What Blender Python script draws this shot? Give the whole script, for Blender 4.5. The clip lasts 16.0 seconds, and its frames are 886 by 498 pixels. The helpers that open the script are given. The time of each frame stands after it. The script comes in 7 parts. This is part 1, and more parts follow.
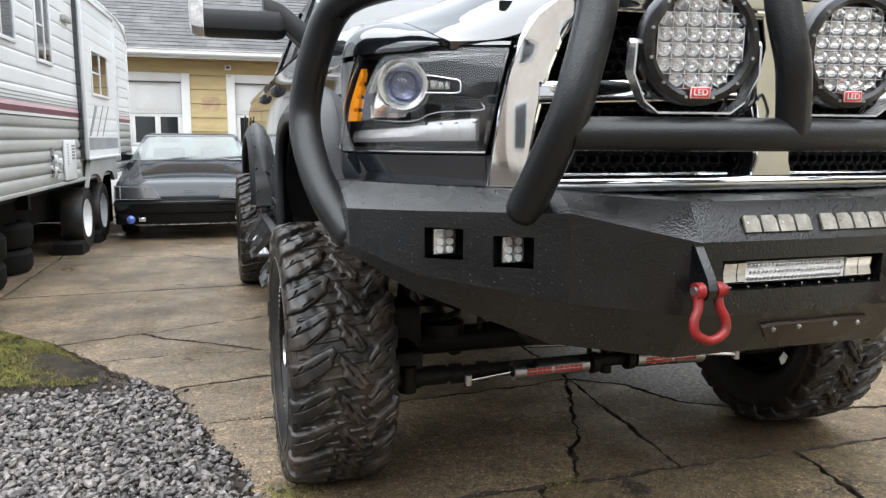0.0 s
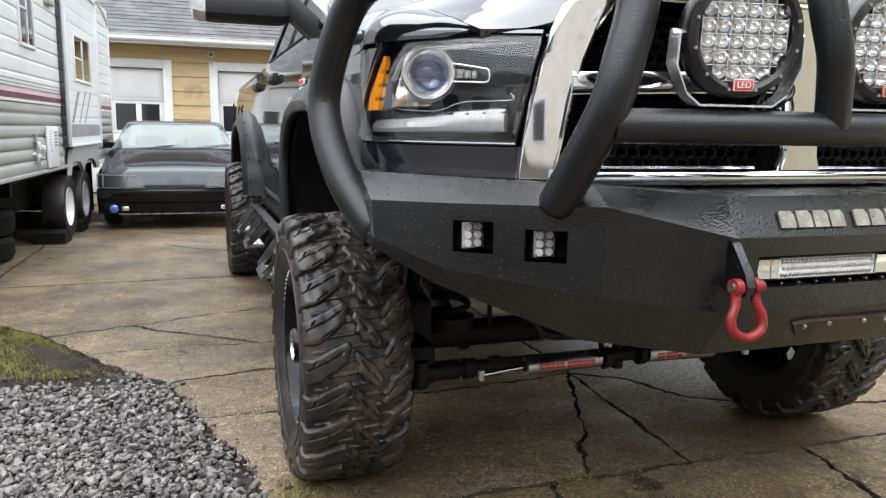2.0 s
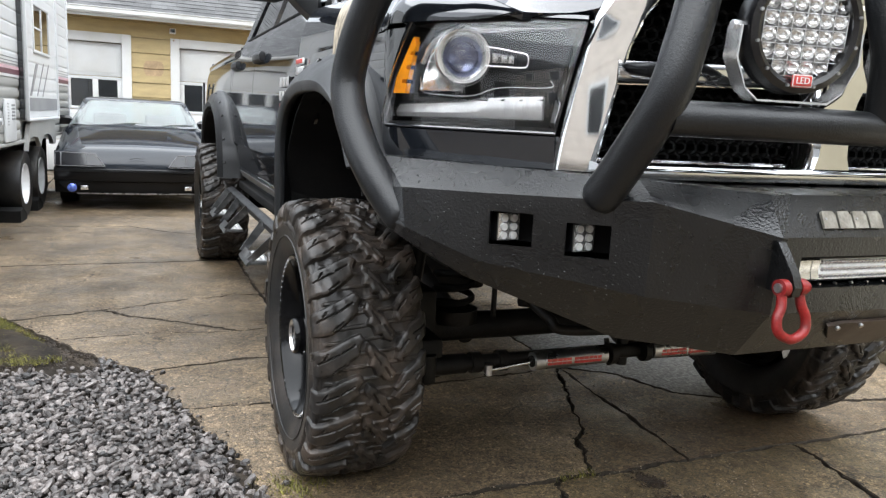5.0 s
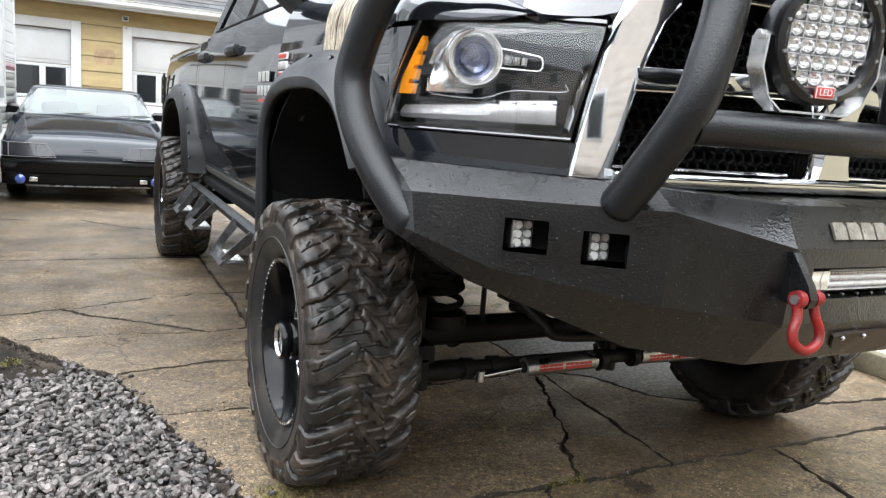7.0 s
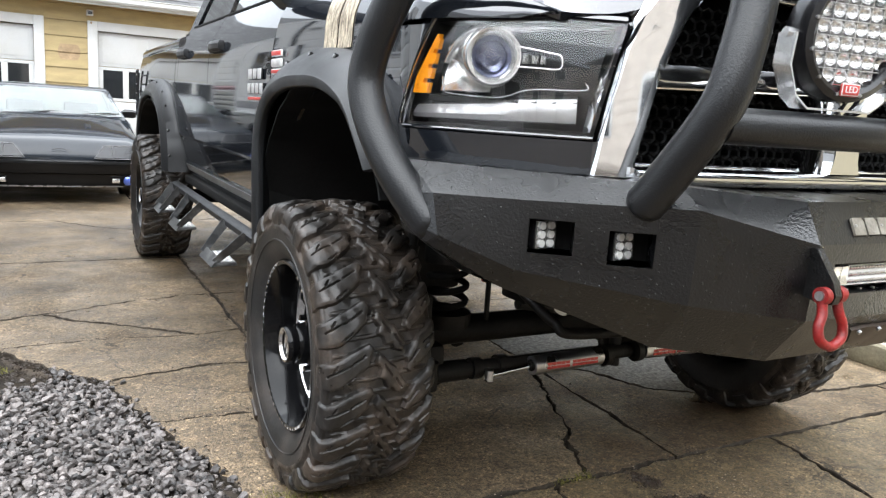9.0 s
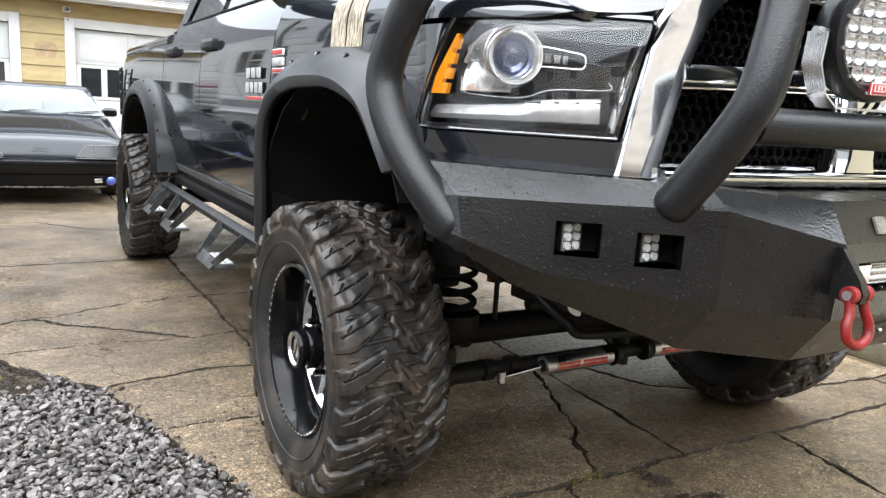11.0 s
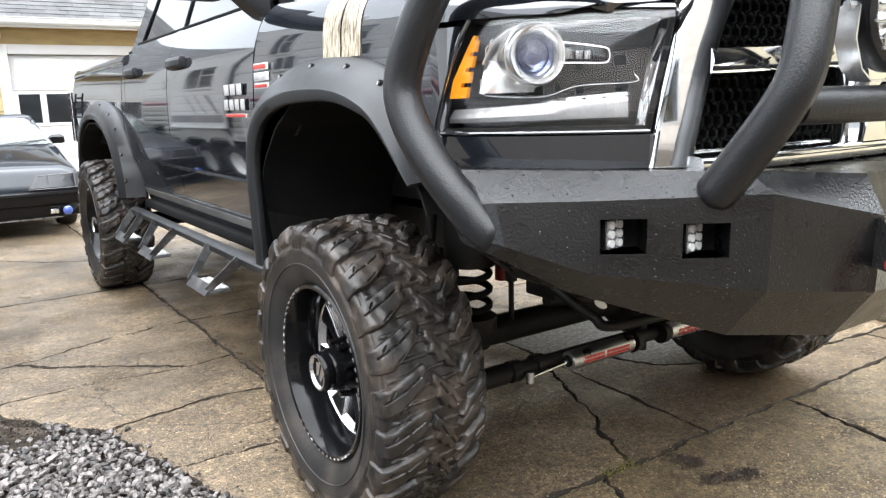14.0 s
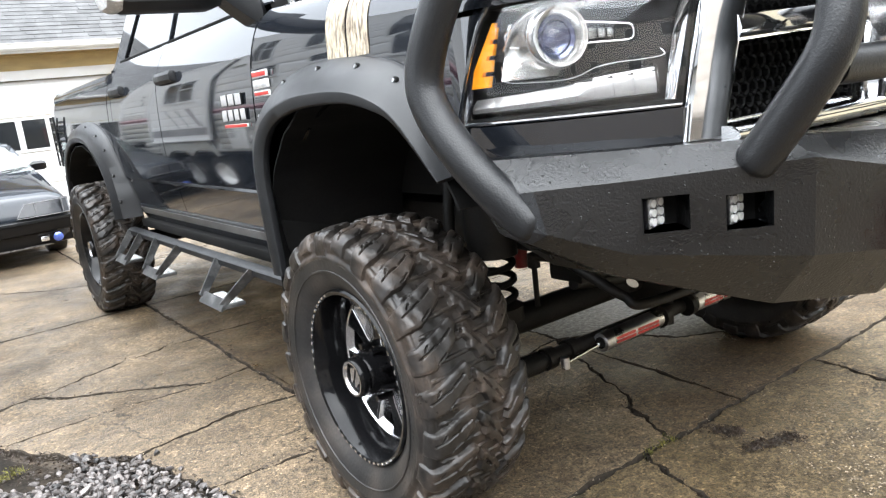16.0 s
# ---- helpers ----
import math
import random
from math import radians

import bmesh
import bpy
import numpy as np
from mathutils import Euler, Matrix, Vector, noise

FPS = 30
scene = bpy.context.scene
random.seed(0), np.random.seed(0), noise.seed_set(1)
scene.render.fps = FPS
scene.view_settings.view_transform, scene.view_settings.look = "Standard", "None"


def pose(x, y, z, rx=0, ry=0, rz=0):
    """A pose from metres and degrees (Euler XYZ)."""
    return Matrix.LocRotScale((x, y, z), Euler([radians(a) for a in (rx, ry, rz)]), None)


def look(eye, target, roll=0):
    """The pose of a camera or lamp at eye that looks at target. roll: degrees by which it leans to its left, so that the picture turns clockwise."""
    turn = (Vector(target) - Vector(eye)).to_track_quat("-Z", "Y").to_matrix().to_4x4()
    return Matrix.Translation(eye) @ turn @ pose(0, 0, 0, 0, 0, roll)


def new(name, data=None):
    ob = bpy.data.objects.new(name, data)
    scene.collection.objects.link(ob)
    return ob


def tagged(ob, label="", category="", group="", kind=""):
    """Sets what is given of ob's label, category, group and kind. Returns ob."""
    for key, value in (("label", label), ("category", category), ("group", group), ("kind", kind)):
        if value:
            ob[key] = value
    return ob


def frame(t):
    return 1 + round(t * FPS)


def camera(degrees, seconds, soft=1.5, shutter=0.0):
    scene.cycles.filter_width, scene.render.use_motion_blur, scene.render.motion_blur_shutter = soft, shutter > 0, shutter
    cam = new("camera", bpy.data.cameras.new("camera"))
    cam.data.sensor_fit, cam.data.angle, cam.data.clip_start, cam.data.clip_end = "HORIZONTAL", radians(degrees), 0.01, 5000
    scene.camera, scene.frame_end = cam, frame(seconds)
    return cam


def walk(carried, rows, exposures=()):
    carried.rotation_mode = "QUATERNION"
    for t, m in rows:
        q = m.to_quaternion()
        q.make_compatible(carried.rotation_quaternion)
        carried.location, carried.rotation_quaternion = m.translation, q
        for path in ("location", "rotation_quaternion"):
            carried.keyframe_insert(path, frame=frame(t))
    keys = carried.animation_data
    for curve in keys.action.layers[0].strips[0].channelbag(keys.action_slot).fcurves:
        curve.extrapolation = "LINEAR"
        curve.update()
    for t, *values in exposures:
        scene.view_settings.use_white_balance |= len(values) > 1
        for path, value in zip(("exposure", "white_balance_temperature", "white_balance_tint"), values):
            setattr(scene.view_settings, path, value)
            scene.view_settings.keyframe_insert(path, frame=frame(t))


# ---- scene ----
cam = camera(61.9, 16.0, soft=1.3)
PATH = [
    (0, (-1.372, -1.417, 1.217), (-0.78, 0.47, 0.92), 0.3),
    (0.5, (-1.398, -1.397, 1.214), (-0.795, 0.486, 0.913), 0.6),
    (1, (-1.419, -1.377, 1.211), (-0.808, 0.502, 0.906), 0.9),
    (1.5, (-1.445, -1.355, 1.213), (-0.82, 0.519, 0.901), 0.9),
    (2, (-1.471, -1.335, 1.213), (-0.824, 0.531, 0.894), 1.0),
    (2.5, (-1.493, -1.313, 1.211), (-0.832, 0.546, 0.885), 1.4),
    (3, (-1.518, -1.295, 1.207), (-0.842, 0.558, 0.877), 1.8),
    (3.5, (-1.541, -1.273, 1.203), (-0.853, 0.575, 0.867), 2.2),
    (4, (-1.567, -1.251, 1.199), (-0.864, 0.59, 0.858), 2.6),
    (6.5, (-1.697, -1.117, 1.202), (-0.836, 0.655, 0.859), 3.9),
    (7, (-1.723, -1.093, 1.204), (-0.84, 0.668, 0.86), 4.4),
    (7.5, (-1.749, -1.07, 1.208), (-0.835, 0.675, 0.861), 4.6),
    (8, (-1.773, -1.051, 1.209), (-0.846, 0.686, 0.859), 4.5),
    (8.5, (-1.796, -1.031, 1.211), (-0.855, 0.698, 0.858), 4.2),
    (9, (-1.817, -1.012, 1.214), (-0.861, 0.708, 0.855), 3.8),
    (11.5, (-1.912, -0.919, 1.221), (-0.896, 0.763, 0.854), 3.2),
    (12, (-1.934, -0.897, 1.224), (-0.903, 0.777, 0.855), 2.7),
    (12.5, (-1.952, -0.872, 1.228), (-0.909, 0.794, 0.858), 2.1),
    (13, (-1.97, -0.849, 1.233), (-0.917, 0.81, 0.861), 1.0),
    (13.5, (-1.994, -0.819, 1.242), (-0.924, 0.828, 0.864), -0.2),
    (14, (-2.015, -0.792, 1.253), (-0.916, 0.834, 0.865), -1.6),
    (14.5, (-2.032, -0.774, 1.258), (-0.926, 0.846, 0.867), -3.1),
    (15, (-2.051, -0.751, 1.264), (-0.94, 0.864, 0.864), -4.6),
    (15.5, (-2.071, -0.723, 1.266), (-0.954, 0.885, 0.858), -5.7),
    (16, (-2.089, -0.699, 1.267), (-0.966, 0.903, 0.851), -6.7),
]
walk(cam, [(t, look(eye, target, roll)) for t, eye, target, roll in PATH],
     exposures=[(0, 2.22), (4, 2.22), (7, 2.42), (9, 2.52), (12.5, 2.77), (16, 2.99)])

# ---------- world and light: a white overcast sky ----------
world = bpy.data.worlds.new("overcast_sky")
scene.world = world
world.use_nodes = True
wn, wl = world.node_tree.nodes, world.node_tree.links
wn.clear()
sky = wn.new("ShaderNodeTexSky")
sky.sky_type, sky.sun_disc = "NISHITA", False
sky.sun_elevation, sky.sun_rotation = radians(50), radians(200)
sky.air_density, sky.dust_density = 1.0, 4.0
grey = wn.new("ShaderNodeHueSaturation")
grey.inputs["Saturation"].default_value = 0.12
wl.new(sky.outputs[0], grey.inputs["Color"])
cloud_deck = wn.new("ShaderNodeMix")
cloud_deck.data_type = "RGBA"
cloud_deck.inputs["Factor"].default_value = 0.80
cloud_deck.inputs["B"].default_value = (9.1, 9.9, 10.9, 1)
wl.new(grey.outputs[0], cloud_deck.inputs["A"])
bg = wn.new("ShaderNodeBackground")
bg.inputs["Strength"].default_value = 0.048
wl.new(cloud_deck.outputs["Result"], bg.inputs["Color"])
wl.new(bg.outputs[0], wn.new("ShaderNodeOutputWorld").inputs[0])

sun_data = bpy.data.lights.new("sun", "SUN")
sun_data.energy, sun_data.angle, sun_data.color = 1.5, radians(110), (0.948, 0.98, 1.012)
sun = new("sun", sun_data)
sun.matrix_world = look((-1.2, -1.0, 12), (0, 0.4, 0))


# ---------- materials ----------
def material(name, color, rough=0.5, metal=0.0, dark=0.8, light=1.15, scale=6.0, fine=90.0, bump=0.0, grain=250.0,
             coat=0.0, tint=None, tint_scale=2.0, amount=0.5, spec=0.5, rough_var=0.0, piece=0.0, island=0.0, stretch=None):
    """A surface with variation at two scales: broad clouds and fine grain; tint: a second colour in patches (stains, dust)."""
    m = bpy.data.materials.new(name)
    m.use_nodes = True
    n, l = m.node_tree.nodes, m.node_tree.links
    b = n["Principled BSDF"]
    b.inputs["Roughness"].default_value, b.inputs["Metallic"].default_value = rough, metal
    b.inputs["Coat Weight"].default_value, b.inputs["Coat Roughness"].default_value = coat, 0.04
    b.inputs["Specular IOR Level"].default_value = spec
    where = n.new("ShaderNodeTexCoord").outputs["Object"]
    if stretch:
        mp = n.new("ShaderNodeMapping")
        mp.inputs["Scale"].default_value = stretch
        l.new(where, mp.inputs[0])
        where = mp.outputs[0]

    def cloud(s, detail=4.0):
        t = n.new("ShaderNodeTexNoise")
        t.inputs["Scale"].default_value, t.inputs["Detail"].default_value = s, detail
        l.new(where, t.inputs["Vector"])
        return t.outputs["Fac"]

    def span(source, a, c, lo=0.3, hi=0.7):
        r = n.new("ShaderNodeMapRange")
        for i, v in enumerate((lo, hi, a, c)):
            r.inputs[i + 1].default_value = v
        l.new(source, r.inputs[0])
        return r.outputs[0]

    def times(x, y):
        t = n.new("ShaderNodeMath")
        t.operation = "MULTIPLY"
        l.new(x, t.inputs[0]), l.new(y, t.inputs[1])
        return t.outputs[0]

    value = times(span(cloud(scale), dark, light), span(cloud(fine), dark ** 0.6, light ** 0.8))
    if piece:
        value = times(value, span(n.new("ShaderNodeObjectInfo").outputs["Random"], 1 - piece, 1 + piece, 0, 1))
    if island:
        value = times(value, span(n.new("ShaderNodeNewGeometry").outputs["Random Per Island"], 1 - island, 1 + island, 0, 1))
    base = n.new("ShaderNodeMix")
    base.data_type = "RGBA"
    base.inputs["A"].default_value, base.inputs["B"].default_value = (*color, 1), (*(tint or color), 1)
    l.new(span(cloud(tint_scale, 6.0), 0, amount, 0.45, 0.7), base.inputs["Factor"]) if tint else None
    base.inputs["Factor"].default_value = 0.0
    shade = n.new("ShaderNodeMix")
    shade.data_type, shade.blend_type = "RGBA", "MULTIPLY"
    shade.inputs["Factor"].default_value = 1.0
    l.new(base.outputs["Result"], shade.inputs["A"]), l.new(value, shade.inputs["B"])
    l.new(shade.outputs["Result"], b.inputs["Base Color"])
    if rough_var:
        l.new(span(cloud(scale * 1.7), max(rough - rough_var, 0.02), min(rough + rough_var, 1.0)), b.inputs["Roughness"])
    if bump:
        bp = n.new("ShaderNodeBump")
        bp.inputs["Strength"].default_value, bp.inputs["Distance"].default_value = min(bump, 1.0), 0.003
        l.new(cloud(grain, 3.0), bp.inputs["Height"])
        l.new(bp.outputs[0], b.inputs["Normal"])
        l.new(bp.outputs[0], b.inputs["Coat Normal"])
    return m


def clear(name, color, rough=0.02, ior=1.45):
    m = bpy.data.materials.new(name)
    m.use_nodes = True
    b = m.node_tree.nodes["Principled BSDF"]
    b.inputs["Base Color"].default_value = (*color, 1)
    b.inputs["Roughness"].default_value, b.inputs["IOR"].default_value = rough, ior
    b.inputs["Transmission Weight"].default_value = 1.0
    return m


def concrete_material(name="weathered_concrete", color=(0.174, 0.127, 0.078), tint=(0.050, 0.034, 0.018)):
    """Old exposed-grain concrete: pale and dark grains, damp brown patches, pits."""
    m = material(name, color, 0.55, 0.0, 0.58, 1.36, 1.7, 45, tint=tint, tint_scale=0.9, amount=0.85, rough_var=0.28, piece=0.10)
    n, l = m.node_tree.nodes, m.node_tree.links
    b = n["Principled BSDF"]
    where = n.new("ShaderNodeTexCoord").outputs["Object"]
    base = b.inputs["Base Color"].links[0].from_socket
    for scale, lo, hi, a, c in ((190, 0.10, 0.95, 0.52, 1.55), (95, 0.0, 0.22, 0.42, 1.0), (110, 0.88, 1.0, 1.0, 2.1), (28, 0.3, 0.62, 0.70, 1.18), (9, 0.35, 0.65, 0.80, 1.14)):
        if scale < 30:
            t = n.new("ShaderNodeTexNoise")
            t.inputs["Detail"].default_value = 8.0
            out = t.outputs["Fac"]
        else:
            t = n.new("ShaderNodeTexVoronoi")
            out = n.new("ShaderNodeSeparateColor")
            l.new(t.outputs["Color"], out.inputs[0])
            out = out.outputs[0]
        t.inputs["Scale"].default_value = scale
        l.new(where, t.inputs["Vector"])
        r = n.new("ShaderNodeMapRange")
        for i, v in enumerate((lo, hi, a, c)):
            r.inputs[i + 1].default_value = v
        l.new(out, r.inputs[0])
        mx = n.new("ShaderNodeMix")
        mx.data_type, mx.blend_type = "RGBA", "MULTIPLY"
        mx.inputs["Factor"].default_value = 1.0
        l.new(base, mx.inputs["A"]), l.new(r.outputs[0], mx.inputs["B"])
        base = mx.outputs["Result"]
    # hairline cracks, here and there
    warp = n.new("ShaderNodeTexNoise")
    warp.inputs["Scale"].default_value, warp.inputs["Detail"].default_value = 5.0, 5.0
    l.new(where, warp.inputs["Vector"])
    bent = n.new("ShaderNodeVectorMath")
    bent.operation = "MULTIPLY_ADD"
    bent.inputs[1].default_value = (0.22, 0.22, 0.22)
    l.new(warp.outputs["Color"], bent.inputs[0]), l.new(where, bent.inputs[2])
    web = n.new("ShaderNodeTexVoronoi")
    web.feature = "DISTANCE_TO_EDGE"
    web.inputs["Scale"].default_value = 1.15
    l.new(bent.outputs[0], web.inputs["Vector"])
    hair = n.new("ShaderNodeMapRange")
    for i, x in enumerate((0.002, 0.007, 0.25, 1.0)):
        hair.inputs[i + 1].default_value = x
    l.new(web.outputs["Distance"], hair.inputs[0])
    mx = n.new("ShaderNodeMix")
    mx.data_type, mx.blend_type = "RGBA", "MULTIPLY"
    patch = n.new("ShaderNodeTexNoise")
    patch.inputs["Scale"].default_value = 1.3
    l.new(where, patch.inputs["Vector"])
    only = n.new("ShaderNodeMapRange")
    for i, x in enumerate((0.46, 0.54, 0.0, 1.0)):
        only.inputs[i + 1].default_value = x
    l.new(patch.outputs["Fac"], only.inputs[0]), l.new(only.outputs[0], mx.inputs["Factor"])
    l.new(base, mx.inputs["A"]), l.new(hair.outputs[0], mx.inputs["B"])
    l.new(mx.outputs["Result"], b.inputs["Base Color"])
    v = n.new("ShaderNodeTexNoise")
    v.inputs["Scale"].default_value, v.inputs["Detail"].default_value = 130.0, 8.0
    l.new(where, v.inputs["Vector"])
    bp = n.new("ShaderNodeBump")
    bp.inputs["Strength"].default_value, bp.inputs["Distance"].default_value = 0.9, 0.006
    l.new(v.outputs["Fac"], bp.inputs["Height"])
    l.new(bp.outputs[0], b.inputs["Normal"])
    return m


def powder_material():
    """Black textured coat with a pebbled skin and scattered rain drops."""
    m = material("textured_black_powder_coat", (0.0020, 0.0022, 0.0027), 0.29, 0.0, 0.75, 1.3, 5, 120, rough_var=0.08, spec=0.52)
    n, l = m.node_tree.nodes, m.node_tree.links
    b = n["Principled BSDF"]
    where = n.new("ShaderNodeTexCoord").outputs["Object"]
    pebble = n.new("ShaderNodeTexNoise")
    pebble.inputs["Scale"].default_value, pebble.inputs["Detail"].default_value = 170.0, 2.0
    drops = n.new("ShaderNodeTexVoronoi")
    drops.inputs["Scale"].default_value, drops.inputs["Randomness"].default_value = 84.0, 1.0
    l.new(where, pebble.inputs["Vector"]), l.new(where, drops.inputs["Vector"])
    dot = n.new("ShaderNodeMapRange")
    for i, v in enumerate((0.10, 0.20, 1.0, 0.0)):
        dot.inputs[i + 1].default_value = v
    l.new(drops.outputs["Distance"], dot.inputs[0])
    rare = n.new("ShaderNodeSeparateColor")
    l.new(drops.outputs["Color"], rare.inputs[0])
    some = n.new("ShaderNodeMath")
    some.operation = "GREATER_THAN"
    some.inputs[1].default_value = 0.55
    l.new(rare.outputs[0], some.inputs[0])
    wet = n.new("ShaderNodeMath")
    wet.operation = "MULTIPLY"
    l.new(dot.outputs[0], wet.inputs[0]), l.new(some.outputs[0], wet.inputs[1])
    b1 = n.new("ShaderNodeBump")
    b1.inputs["Strength"].default_value, b1.inputs["Distance"].default_value = 0.50, 0.0024
    l.new(pebble.outputs["Fac"], b1.inputs["Height"])
    b2 = n.new("ShaderNodeBump")
    b2.inputs["Strength"].default_value, b2.inputs["Distance"].default_value = 1.0, 0.006
    l.new(wet.outputs[0], b2.inputs["Height"]), l.new(b1.outputs[0], b2.inputs["Normal"])
    l.new(b2.outputs[0], b.inputs["Normal"])
    film = n.new("ShaderNodeMapRange")
    film.inputs["To Min"].default_value = 0.22
    l.new(wet.outputs[0], film.inputs[0]), l.new(film.outputs[0], b.inputs["Coat Weight"])
    b.inputs["Coat Roughness"].default_value = 0.2
    l.new(b2.outputs[0], b.inputs["Coat Normal"])
    return m


